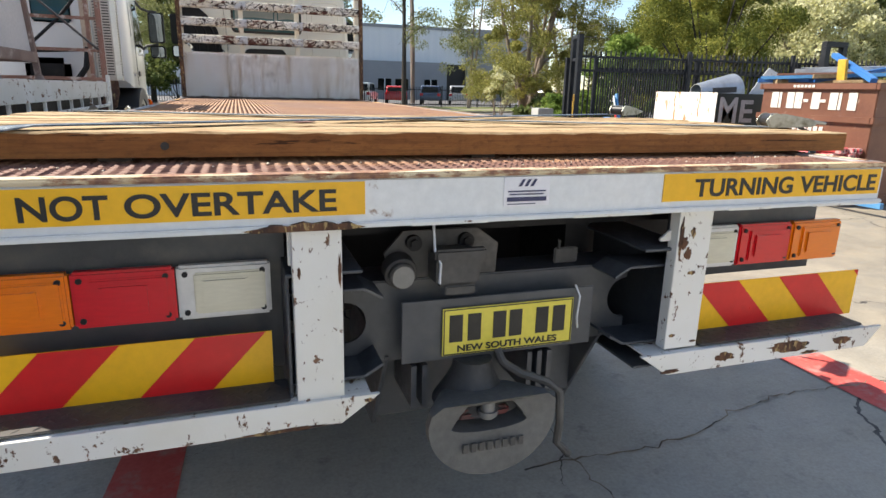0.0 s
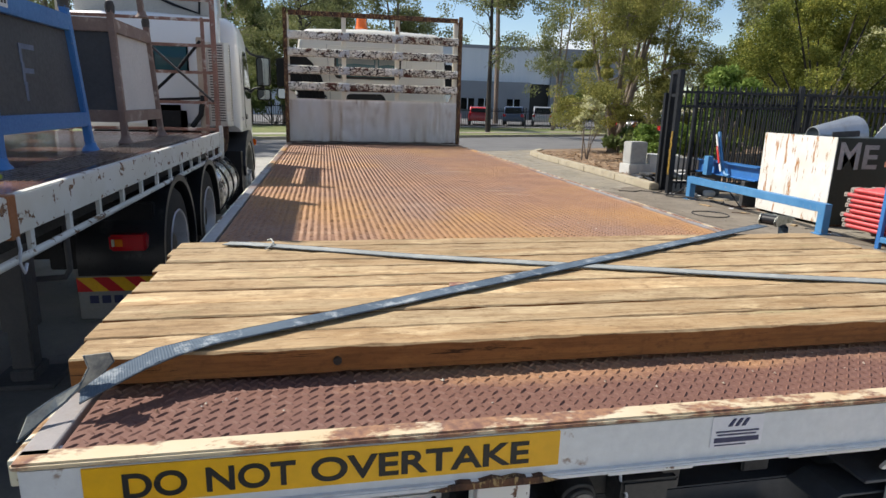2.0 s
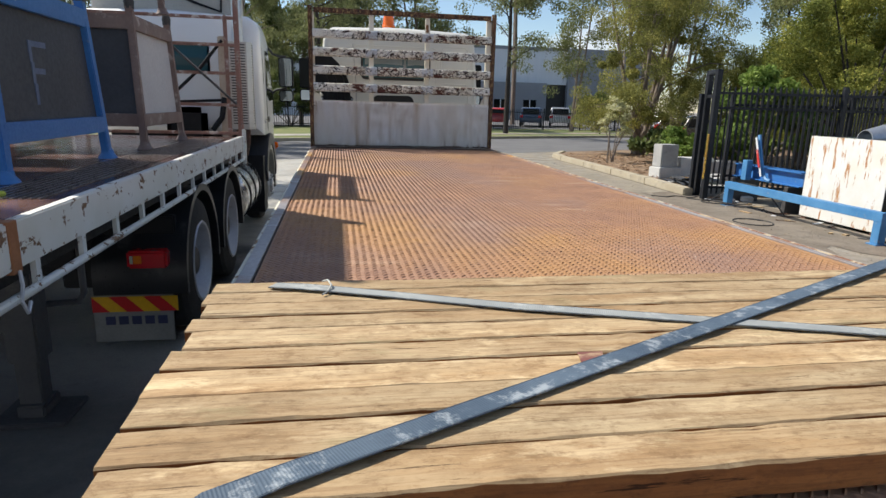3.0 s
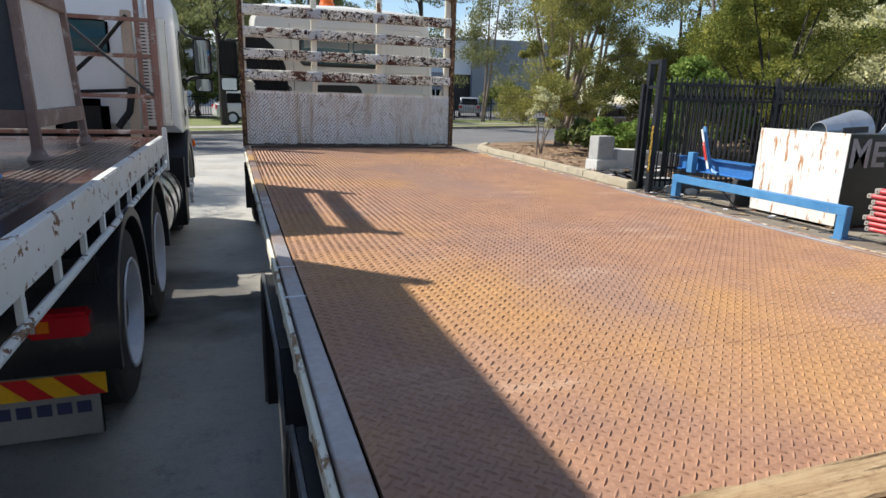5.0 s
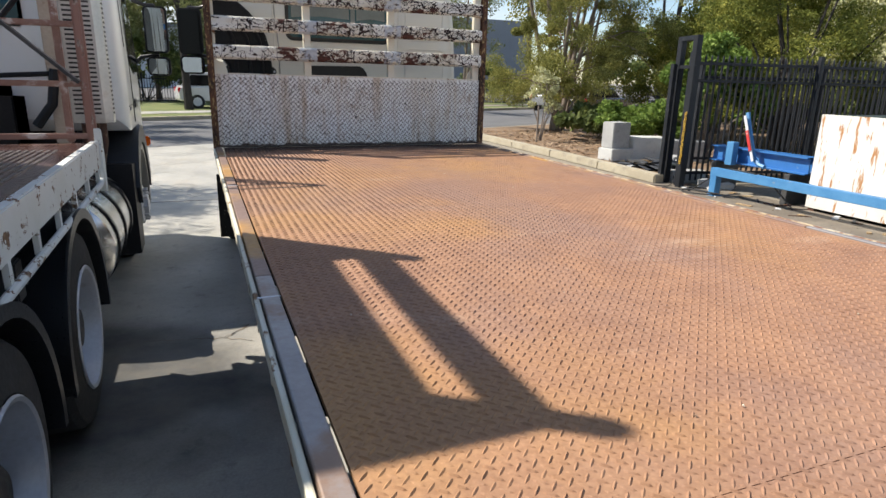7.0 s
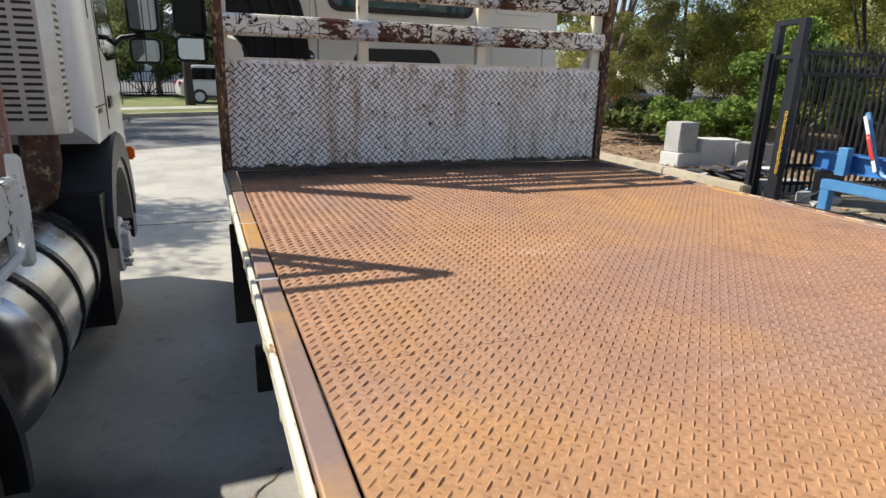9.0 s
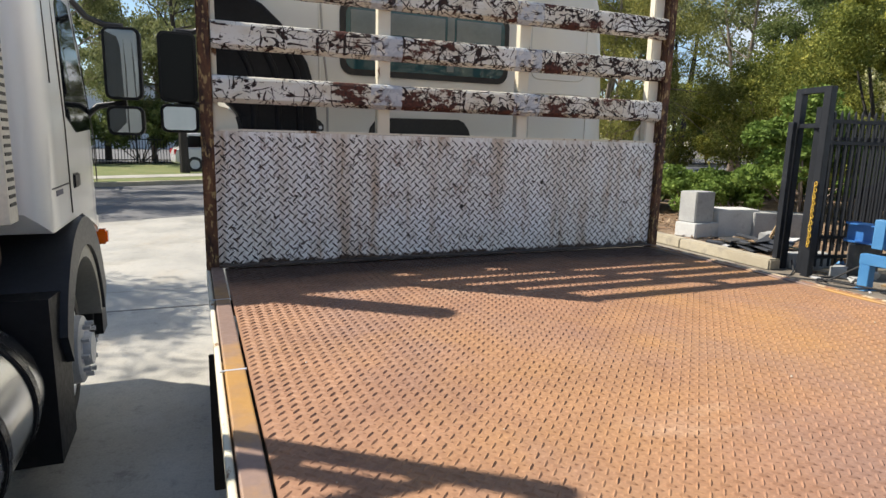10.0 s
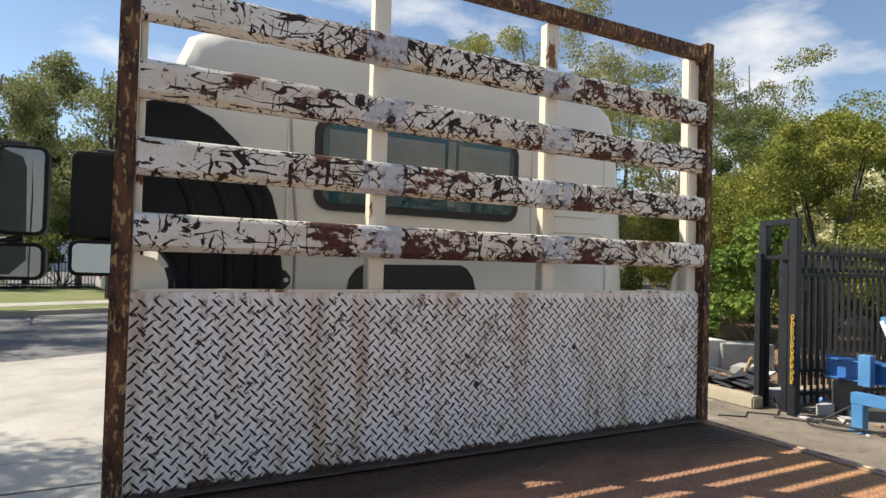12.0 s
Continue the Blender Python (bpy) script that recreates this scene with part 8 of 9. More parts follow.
# concrete blocks by the gate
M["block"] = surface("grey_concrete_block", (0.34, 0.34, 0.33), (0.42, 0.42, 0.40), 0.85, 0, 3, 50, (0.22, 0.22, 0.21), (0.55, 0.75), 5, 0.3)
M["block_pale"] = surface("pale_concrete_block", (0.52, 0.52, 0.5), (0.6, 0.6, 0.57), 0.85, 0, 3, 50, (0.35, 0.35, 0.33), (0.58, 0.78), 5, 0.3)
for (x, y, z, w, d, h, r, m) in ((7.1, 13.35, 0.13, 0.62, 0.45, 0.26, 6, "block_pale"), (7.1, 13.4, 0.39, 0.46, 0.38, 0.55, 3, "block"), (7.85, 13.3, 0.13, 0.8, 0.5, 0.5, -14, "block_pale"),
                              (8.5, 12.9, 0.13, 0.9, 0.5, 0.46, -30, "block"), (7.75, 12.3, 0.13, 0.5, 0.3, 0.2, 20, "block"), (7.1, 11.2, 0.0, 0.7, 0.25, 0.22, -10, "block")):
    bm = bmesh.new()
    box(bm, -w / 2, w / 2, -d / 2, d / 2, 0, h, bevel=0.015)
    ob = link("concrete_block", bm, M[m])
    ob.matrix_world = pose(x, y, z, 0, 0, r)
    tagged(ob, "pale cast concrete block by the gate" if m == "block_pale" else "grey cast concrete block by the gate", "block", "concrete blocks by the gate")
# litter of boards, cable and rubble by the gate
for name, label, m, dims, at in (
        ("timber_offcut", "orange-brown timber offcut standing among the scrap", "timber", (0.13, 0.04, 0.42), (7.18, 11.95, 0.20, 18, -22, 40)),
        ("metal_sheet", "bent dark sheet metal lying on the scrap", "dark_board", (0.55, 0.42, 0.012), (7.08, 11.72, 0.27, 14, -9, 20)),
        ("metal_sheet", "dusty grey sheet metal lying on the scrap", "grey_iron", (0.62, 0.34, 0.012), (6.92, 12.02, 0.23, -8, 12, 65)),
        ("metal_sheet", "dull green sheet lying on the scrap", "bottle_green", (0.5, 0.3, 0.012), (7.15, 11.45, 0.24, 5, 16, -15)),
        ("plastic_bottle", "blue plastic bottle lying by the gate foot", "blue_pale", (0.09, 0.09, 0.22), (7.25, 10.85, 0.04, 70, 0, 30)),
        ("plastic_bottle", "blue plastic bottle lying by the gate foot", "blue_pale", (0.09, 0.09, 0.22), (7.45, 10.95, 0.04, 62, 0, -35)),
        ("broken_brick", "broken concrete lump by the gate foot", "block", (0.26, 0.2, 0.17), (6.95, 10.55, 0.0, 0, 0, 25)),
        ("broken_brick", "broken concrete lump by the gate foot", "block_pale", (0.22, 0.16, 0.13), (7.2, 10.35, 0.0, 0, 0, -18)),
        ("broken_brick", "broken concrete lump by the gate foot", "block", (0.17, 0.14, 0.11), (6.75, 10.2, 0.0, 0, 0, 50))):
    bm = bmesh.new()
    w, d, h = dims
    if name == "plastic_bottle":
        lathe(bm, [(0, w * 0.42), (0.01, w * 0.5), (h * 0.68, w * 0.5), (h * 0.82, w * 0.22), (h * 0.84, w * 0.2), (h, w * 0.2)], (0, 0, 0), (0, 0, 1), 14)
    else:
        box(bm, -w / 2, w / 2, -d / 2, d / 2, 0, h, bevel=min(0.02, h * 0.3))
    if name == "broken_brick":
        rng_v = random.Random(int(w * 1000))
        for v in bm.verts:
            v.co += Vector((rng_v.uniform(-0.03, 0.03), rng_v.uniform(-0.03, 0.03), rng_v.uniform(-0.03, 0.0) if v.co.z > 0.05 else 0))
    ob = link(name, bm, M[m])
    ob.matrix_world = pose(*at)
    tagged(ob, label, "bottle" if name == "plastic_bottle" else "scrap", "scraps by the gate")
rng_l = random.Random(8)
for k in range(16):
    x, y = rng_l.uniform(6.75, 7.5), rng_l.uniform(11.4, 12.9)
    bm = bmesh.new()
    w, l_, h = rng_l.uniform(0.05, 0.18), rng_l.uniform(0.2, 0.6), rng_l.uniform(0.015, 0.05)
    box(bm, -w / 2, w / 2, -l_ / 2, l_ / 2, 0, h, bevel=0.004)
    ob = link("board_scrap", bm, [M["grey_iron"], M["timber"], M["dark_board"], M["pale_board"]][k % 4])
    ob.matrix_world = pose(x, y, 0.135 + (k % 3) * 0.04, rng_l.uniform(-8, 8), rng_l.uniform(-8, 8), rng_l.uniform(0, 180))
    tagged(ob, "scrap of board lying in the garden bed", "scrap", "scraps by the gate")
for k in range(26):
    x, y = rng_l.uniform(6.25, 7.0), rng_l.uniform(6.4, 10.9)
    bm = bmesh.new()
    w, l_, h = rng_l.uniform(0.02, 0.09), rng_l.uniform(0.06, 0.35), rng_l.uniform(0.01, 0.03)
    box(bm, -w / 2, w / 2, -l_ / 2, l_ / 2, 0, h, bevel=0.003)
    ob = link("debris_piece", bm, [M["grey_iron"], M["timber"], M["pale_board"], M["rust"]][k % 4])
    ob.matrix_world = pose(x, y, 0.001, 0, 0, rng_l.uniform(0, 180))
    tagged(ob, "small piece of debris on the concrete", "debris", "debris on the yard")
cable = bmesh.new()
pipe(cable, [(6.15, 10.75, 0.012), (6.4, 10.35, 0.02), (6.5, 10.0, 0.3), (6.55, 9.7, 0.47), (6.5, 9.2, 0.475), (6.62, 8.9, 0.3), (6.7, 8.6, 0.02)], 0.012, 6)
tagged(link("cable", cable, M["rubber"], smooth=True), "black cable draped over the blue frame", "cable")
cable = bmesh.new()
pipe(cable, [(5.75 + 0.28 * math.cos(a) + 0.05 * a / 6, 8.2 + 0.3 * math.sin(a), 0.012) for a in np.linspace(0.4, 7.5, 40)], 0.011, 6)
tagged(link("cable_coil", cable, M["rubber"], smooth=True), "loop of black cable on the concrete", "cable")

# dirt and litter along the gate
M["dirt"] = surface("brown_yard_dirt", (0.15, 0.125, 0.095), (0.23, 0.195, 0.15), 0.9, 0, 1.6, 60, (0.10, 0.085, 0.065), (0.52, 0.72), 3, 0.4)
rng_d = np.random.default_rng(21)
ring = []
for k in range(64):
    a = 2 * math.pi * k / 64
    wob = 1 + 0.10 * math.sin(5 * a + 1) + 0.07 * math.sin(11 * a) + 0.05 * rng_d.normal()
    ring.append((6.05 + 0.95 * math.copysign(abs(math.cos(a)) ** 0.6, math.cos(a)) * wob, 8.7 + 2.75 * math.copysign(abs(math.sin(a)) ** 0.6, math.sin(a)) * wob))
sheet("dirt_patch", ring, 0.006, M["dirt"], "brown dirt swept along the gate")
k = 1500
c = np.stack([rng_d.uniform(5.2, 7.3, k), rng_d.uniform(5.6, 11.6, k), rng_d.uniform(0.007, 0.02, k)], 1)
a = rng_d.normal(0, 1, (k, 3)) * np.array([1, 1, 0.2])
a /= np.linalg.norm(a, axis=1)[:, None]
b = np.cross(a, np.array([0, 0, 1.0])) + rng_d.normal(0, 0.2, (k, 3))
s_ = rng_d.uniform(0.005, 0.022, (k, 1))
vv = np.stack([c - a * s_, c + b * s_ * 0.35, c + a * s_, c - b * s_ * 0.35], 1).reshape(-1, 3)
tagged(raw("yard_litter", vv.tolist(), ((np.arange(k) * 4)[:, None] + np.array([[0, 1, 2, 3]])).tolist(), M["grit"]), "dry leaves and grit strewn by the gate", "litter", kind="stuff")
hose = bmesh.new()
pipe(hose, [(6.35 + 0.25 * math.cos(t) + 0.02 * t, 10.15 + 0.3 * math.sin(t), 0.02 + 0.004 * t) for t in np.linspace(0, 9, 50)] + [(6.5, 9.7, 0.05), (6.62, 9.5, 0.1)], 0.011, 6)
tagged(link("hose", hose, M["rubber"], smooth=True), "black hose coiled on the dirt", "hose")
cable = bmesh.new()
pipe(cable, [(5.55, 11.1, 0.014), (5.8, 10.9, 0.015), (6.05, 11.05, 0.016), (6.3, 10.8, 0.015), (6.55, 10.95, 0.03), (6.8, 11.2, 0.15), (6.95, 11.5, 0.2)], 0.01, 6)
tagged(link("cable", cable, M["rubber"], smooth=True), "black cable trailing from the gate", "cable")
for k, (x, y, w, h, m) in enumerate(((6.9, 11.9, 0.5, 0.02, "dark_board"), (7.2, 12.1, 0.35, 0.02, "timber"), (6.85, 12.3, 0.4, 0.03, "grey_iron"), (7.45, 11.9, 0.5, 0.03, "pale_board"))):
    bm = bmesh.new()
    box(bm, -w / 2, w / 2, -0.15, 0.15, 0, h, bevel=0.004)
    ob = link("board_sheet", bm, M[m])
    ob.matrix_world = pose(x, y, 0.17 + 0.03 * k, 12 - 6 * k, 8 * (k % 2), 35 * k)
    tagged(ob, "scrap board leaning in the garden bed", "scrap", "scraps by the gate")

# ---- trees ----
def foliage(name, colours, glow=0.35):
    m = bpy.data.materials.new(name)
    m.use_nodes = True
    n, l = m.node_tree.nodes, m.node_tree.links
    p = n["Principled BSDF"]
    geo = n.new("ShaderNodeNewGeometry")
    r = n.new("ShaderNodeValToRGB")
    e = r.color_ramp.elements
    colours = [tuple(min(c * 1.45, 0.8) for c in v) for v in colours]
    e[0].color, e[1].color = (*colours[0], 1), (*colours[-1], 1)
    mid = r.color_ramp.elements.new(0.55)
    mid.color = (*colours[1], 1)
    # tone drifts clump by clump, standing in for light across the crown
    clump = noise_node(n, l, 1.3, 3, 0.55)
    spread = n.new("ShaderNodeMapRange")
    spread.inputs["From Min"].default_value, spread.inputs["From Max"].default_value = 0.32, 0.68
    l.new(clump, spread.inputs["Value"])
    tone = n.new("ShaderNodeMix")
    tone.inputs["Factor"].default_value = 0.45
    l.new(spread.outputs[0], tone.inputs["A"])
    l.new(geo.outputs["Random Per Island"], tone.inputs["B"])
    l.new(tone.outputs["Result"], r.inputs["Fac"])
    l.new(r.outputs["Color"], p.inputs["Base Color"])
    p.inputs["Roughness"].default_value = 0.7
    p.inputs["Specular IOR Level"].default_value = 0.2
    tr = n.new("ShaderNodeBsdfTranslucent")
    l.new(r.outputs["Color"], tr.inputs["Color"])
    mx = n.new("ShaderNodeMixShader")
    mx.inputs[0].default_value = glow
    l.new(p.outputs[0], mx.inputs[1])
    l.new(tr.outputs[0], mx.inputs[2])
    l.new(mx.outputs[0], n["Material Output"].inputs["Surface"])
    return m


F = {
    "gum": foliage("grey_green_gum_leaves", [(0.07, 0.085, 0.036), (0.14, 0.155, 0.064), (0.27, 0.26, 0.12)], 0.36),
    "bottle": foliage("olive_bottlebrush_leaves", [(0.07, 0.085, 0.025), (0.17, 0.17, 0.05), (0.40, 0.36, 0.11)], 0.36),
    "wattle": foliage("yellow_green_wattle_leaves", [(0.042, 0.06, 0.013), (0.14, 0.155, 0.032), (0.38, 0.35, 0.08)], 0.30),
    "dark": foliage("dark_green_leaves", [(0.045, 0.066, 0.022), (0.09, 0.115, 0.038), (0.18, 0.19, 0.062)], 0.36),
    "cream": foliage("cream_blossom_leaves", [(0.08, 0.10, 0.035), (0.40, 0.39, 0.21), (0.70, 0.65, 0.44)], 0.35),
    "bright": foliage("bright_shrub_leaves", [(0.05, 0.085, 0.018), (0.11, 0.165, 0.034), (0.22, 0.28, 0.07)], 0.34),
}
M["bark"] = surface("grey_brown_bark", (0.17, 0.13, 0.10), (0.28, 0.235, 0.19), 0.9, 0, 4, 30, (0.08, 0.06, 0.05), (0.5, 0.7), 8, 0.6, stretch=(1, 1, 0.25))
M["dark_bark"] = surface("dark_bark", (0.03, 0.026, 0.024), (0.055, 0.045, 0.04), 0.9, 0, 4, 30, None, bump=0.5, stretch=(1, 1, 0.25))


def leaf_mesh(name, centres, per, spread, size, droop, rng, material, parent, label):
    c = np.repeat(np.array(centres), per, axis=0)
    k = len(c)
    off = rng.normal(0, 1, (k, 3))
    off *= (rng.uniform(0, 1, (k, 1)) ** 0.45) * 1.55 / np.linalg.norm(off, axis=1)[:, None]
    c = c + off * np.array([spread, spread, spread * 0.7])
    a = rng.normal(0, 1, (k, 3))
    a[:, 2] -= droop
    a /= np.linalg.norm(a, axis=1)[:, None]
    b = np.cross(a, rng.normal(0, 1, (k, 3)))
    b /= np.linalg.norm(b, axis=1)[:, None]
    s = size * rng.uniform(0.6, 1.4, (k, 1))
    w = s * 0.3
    verts = np.stack([c - a * s * 0.5, c + b * w, c + a * s * 0.5, c - b * w], 1).reshape(-1, 3)
    faces = (np.arange(k) * 4)[:, None] + np.array([[0, 1, 2, 3]])
    return raw(name, verts.tolist(), faces.tolist(), material, parent, label)


def tree(at, high, wide, leaf, bark, seed, label, stems=1, clear=0.3, per=60, clumps=110, size=0.16, spread=0.42, droop=0.6, lean=0.1, thick=0.16, name="tree", hollow=0.35, group=""):
    """Stems with limbs, and a crown of leaf clumps round the limbs' ends."""
    rng = np.random.default_rng(seed)
    t = thing(name, label, "tree", at, group)
    bm = bmesh.new()
    ends = []
    for s in range(stems):
        az = rng.uniform(0, 6.28)
        top = Vector((math.cos(az) * wide * lean * (1.6 if stems > 1 else 1), math.sin(az) * wide * lean * (1.6 if stems > 1 else 1), high * rng.uniform(0.8, 0.92)))
        base = Vector((rng.uniform(-0.2, 0.2), rng.uniform(-0.2, 0.2), -0.05)) * (1 if stems > 1 else 0)
        pts = []
        for k in range(9):
            f = k / 8
            p = base.lerp(top, f) + Vector((math.sin(f * 5 + s) * 0.04, math.cos(f * 4 + s * 2) * 0.04, 0)) * high * 0.25 * f
            pts.append(p)
        pipe(bm, pts, lambda f, th=thick / math.sqrt(stems): th * (1 - 0.82 * f), 9)
        limbs = max(5, int(16 / stems))
        for b in range(limbs):
            f = clear + (0.95 - clear) * (b + rng.uniform(0, 0.8)) / limbs
            i = min(int(f * 8), 7)
            o = pts[i].lerp(pts[i + 1], f * 8 - i)
            a2 = rng.uniform(0, 6.28)
            reach = wide * 0.5 * rng.uniform(0.5, 1.0) * (1.0 - 0.45 * max(0.0, f - 0.5) / 0.5)
            rise = reach * rng.uniform(0.1, 0.75)
            e = o + Vector((math.cos(a2) * reach, math.sin(a2) * reach, rise))
            m1 = o.lerp(e, 0.5) + Vector((0, 0, reach * 0.12))
            pipe(bm, [o, m1, e], lambda g, th=thick * 0.38 / math.sqrt(stems) * (1.2 - f): max(th * (1 - 0.8 * g), 0.006), 6)
            for q in range(3):
                g = rng.uniform(0.45, 1.0)
                st = o.lerp(e, g)
                tw = st + Vector(rng.normal(0, 1, 3)) * reach * 0.3
                pipe(bm, [st, tw], lambda g2: 0.012 * (1 - 0.6 * g2), 4)
                ends += [tw, st.lerp(tw, 0.5)]
            ends.append(e)
    ends = np.array([tuple(v) for v in ends])
    clumps = int(clumps * 0.62)
    pick = ends[rng.integers(0, len(ends), clumps)] + rng.normal(0, 1, (clumps, 3)) * wide * 0.05
    part("trunk", bm, bark, t, "trunk and limbs", smooth=True)
    leaf_mesh("crown", pick, int(per * 1.75), spread * 0.8, size * 0.66, droop, rng, leaf, t, "leafy crown")
    return t



def bush(at, r, leaf, seed, label, lumps=40, per=220, size=0.12, lump=0.28, name="shrub", bark=None, category="shrub", droop=0.2, low=-0.15, group=""):
    """A dense rounded crown: leafy lumps over a dome, carried by stems from the ground."""
    rng = np.random.default_rng(seed)
    t = thing(name, label, category, at, group)
    rx, ry, rz = r
    u = rng.uniform(low, 1, lumps)
    az = rng.uniform(0, 6.283, lumps)
    rad = np.sqrt(np.clip(1 - u * u, 0, 1)) * rng.uniform(0.5, 1.15, lumps)
    cen = np.stack([rad * np.cos(az) * rx, rad * np.sin(az) * ry, rz * (0.95 + u * rng.uniform(0.75, 1.05, lumps))], 1)
    bm = bmesh.new()
    for k in range(0, lumps, 5):
        e = Vector(cen[k])
        pipe(bm, [Vector((0, 0, -0.05)) + Vector(rng.normal(0, 0.05, 3)) * rx * 0.5, Vector((e.x * 0.35, e.y * 0.35, e.z * 0.5)), e], lambda g: (0.034 * (1 - 0.75 * g)) * max(rz, 1) * 0.6, 5)
    part("stem", bm, bark or M["bark"], t, "branching stems", smooth=True)
    verts_c = []
    lr = lump * 0.86 * (rx + ry + rz) / 3
    d = rng.normal(0, 1, (lumps, per, 3))
    d /= np.linalg.norm(d, axis=2)[:, :, None]
    d[:, :, 2] *= 0.75
    pts = (cen[:, None, :] + d * lr * rng.uniform(0.6, 1.4, (lumps, 1, 1)) * rng.uniform(0.5, 1.12, (lumps, per, 1))).reshape(-1, 3)
    leaf_mesh("crown", pts, 1, 0.02, size, droop, rng, leaf, t, "leafy crown")
    return t


# beside the drive and behind the fence
tree((9.9, 20.5, 0.1), 8.6, 6.7, F["bottle"], M["bark"], 3, "wide bottlebrush tree with grey stems and drooping olive foliage", 6, 0.16, 300, 420, 0.085, 0.36, 1.6, 0.2, 0.25)
bush((10.2, 20.4, 0.25), (2.0, 1.9, 2.35), F["bottle"], 31, "drooping olive foliage hanging round the bottlebrush stems", 30, 700, 0.06, 0.13, droop=1.3, low=-0.6)
bush((8.9, 15.6, 0.1), (0.9, 0.9, 0.55), F["bright"], 32, "bright green low shrub in the garden bed", 24, 160, 0.10)
bush((10.7, 16.4, 0.1), (1.3, 1.0, 0.5), F["bright"], 33, "bright green rounded shrub in the garden bed", 40, 220, 0.11)
bush((12.6, 15.4, 0.1), (1.6, 1.3, 0.8), F["bright"], 34, "bright green rounded shrub behind the gate", 40, 220, 0.11)
bush((9.6, 17.6, 0.1), (1.0, 1.0, 0.5), F["dark"], 35, "dark strappy undergrowth below the trees", 24, 150, 0.2, droop=-0.6)
bush((15.5, 14.2, 0.1), (1.8, 1.4, 1.0), F["dark"], 36, "dark green shrub behind the fence", 40, 200, 0.12)
bush((19.5, 12.6, 0.1), (2.2, 1.6, 1.2), F["dark"], 46, "dark green shrub behind the fence", 40, 200, 0.12)
bush((15.4, 18.8, 0.1), (3.0, 2.6, 2.3), F["wattle"], 37, "dense yellow-green wattle behind the fence", 64, 1300, 0.075, 0.27, "wattle_tree", category="tree", low=-0.4)
bush((19.8, 20.4, 0.1), (2.9, 2.6, 3.9), F["dark"], 38, "tall dark green tree behind the wattle", 140, 560, 0.085, 0.19, "dark_tree", category="tree", low=-0.5)
bush((18.7, 15.6, 0.1), (2.9, 2.6, 2.7), F["cream"], 40, "tree covered in cream blossom behind the fence", 115, 330, 0.11, 0.18, "blossom_tree", category="tree", low=-0.4)
bush((25, 21.5, 0.1), (3.6, 3.2, 4.2), F["dark"], 41, "dark green tree behind the fence", 90, 300, 0.17, 0.2, "dark_tree", category="tree", low=-0.5)
bush((31, 15, 0.1), (4.0, 3.6, 4.0), F["wattle"], 42, "yellow-green wattle beyond the blossom tree", 80, 300, 0.17, 0.2, "wattle_tree", category="tree", low=-0.5)
tree((23.5, 27.5, 0.1), 13.5, 8, F["gum"], M["bark"], 43, "tall grey-green gum tree behind the fence", 2, 0.5, 110, 105, 0.2, 0.55, 1.1, 0.12, 0.22)
tree((29.5, 27.5, 0.1), 16.5, 8.5, F["gum"], M["bark"], 44, "tall grey-green gum tree behind the fence", 2, 0.45, 110, 190, 0.2, 0.55, 1.1, 0.12, 0.22)
tree((15.2, 27.0, 0.1), 9.5, 5.5, F["bottle"], M["bark"], 47, "olive-leaved tree behind the bottlebrush", 3, 0.3, 80, 70, 0.18, 0.5, 1.2, 0.14, 0.2)
bush((9.35, 13.05, 0.1), (1.2, 0.9, 1.4), F["bright"], 48, "bright green shrub just behind the gate", 40, 420, 0.09, 0.22, "shrub", low=-0.3)
bush((12.8, 13.9, 0.1), (2.3, 2.1, 2.8), F["wattle"], 49, "dark-stemmed wattle tree behind the gate", 84, 1000, 0.06, 0.19, "wattle_tree", M["dark_bark"], "tree", low=-0.55)
# gums west of the drive, which dapple its concrete and the street with shade
tree((-7.6, 15.2, 0), 9.0, 3.4, F["gum"], M["bark"], 91, "slim gum tree west of the drive", 1, 0.68, 70, 90, 0.14, 0.36, 1.1, 0.08, 0.14)
tree((-11.0, 26.5, 0), 11.5, 7.0, F["gum"], M["bark"], 92, "gum tree west of the drive", 2, 0.35, 90, 150, 0.18, 0.45, 1.1, 0.12, 0.22)
# across the street
tree((-9.2, 25.2, 0.1), 10.5, 6.5, F["gum"], M["bark"], 66, "spreading gum tree on the far verge", 2, 0.3, 100, 170, 0.16, 0.45, 1.1, 0.14, 0.2)
tree((9.3, 36, 0.1), 14, 6.5, F["gum"], M["dark_bark"], 7, "tall dark-trunked gum tree with sparse leaves", 1, 0.3, 70, 110, 0.17, 0.45, 1.2, 0.05, 0.17)
tree((15.6, 41, 0.1), 13, 6, F["gum"], M["bark"], 51, "gum tree with hanging grey-green leaves", 2, 0.3, 80, 130, 0.2, 0.55, 1.4, 0.1, 0.15)
tree((-1.65, 32.3, 0.1), 9.5, 5.5, F["gum"], M["dark_bark"], 52, "dark-stemmed street tree with sparse leaves", 1, 0.4, 60, 100, 0.18, 0.45, 1.0, 0.05, 0.2)
tree((-5.3, 27.6, 0.1), 7.8, 4.2, F["gum"], M["bark"], 53, "airy gum tree across the street", 2, 0.3, 150, 120, 0.11, 0.36, 1.1, 0.12, 0.2)
tree((-5.7, 43.5, 0.1), 11.3, 4.2, F["dark"], M["dark_bark"], 54, "narrow dark she-oak across the street", 1, 0.12, 120, 170, 0.2, 0.42, 1.0, 0.03, 0.18)
tree((-3.3, 43, 0.1), 12.4, 7.5, F["gum"], M["bark"], 55, "full bright gum tree across the street", 3, 0.25, 140, 280, 0.22, 0.6, 1.1, 0.16, 0.22)
tree((1.0, 46, 0.1), 12, 7.5, F["gum"], M["bark"], 56, "gum tree across the street", 2, 0.25, 120, 220, 0.22, 0.6, 1.1, 0.14, 0.22)
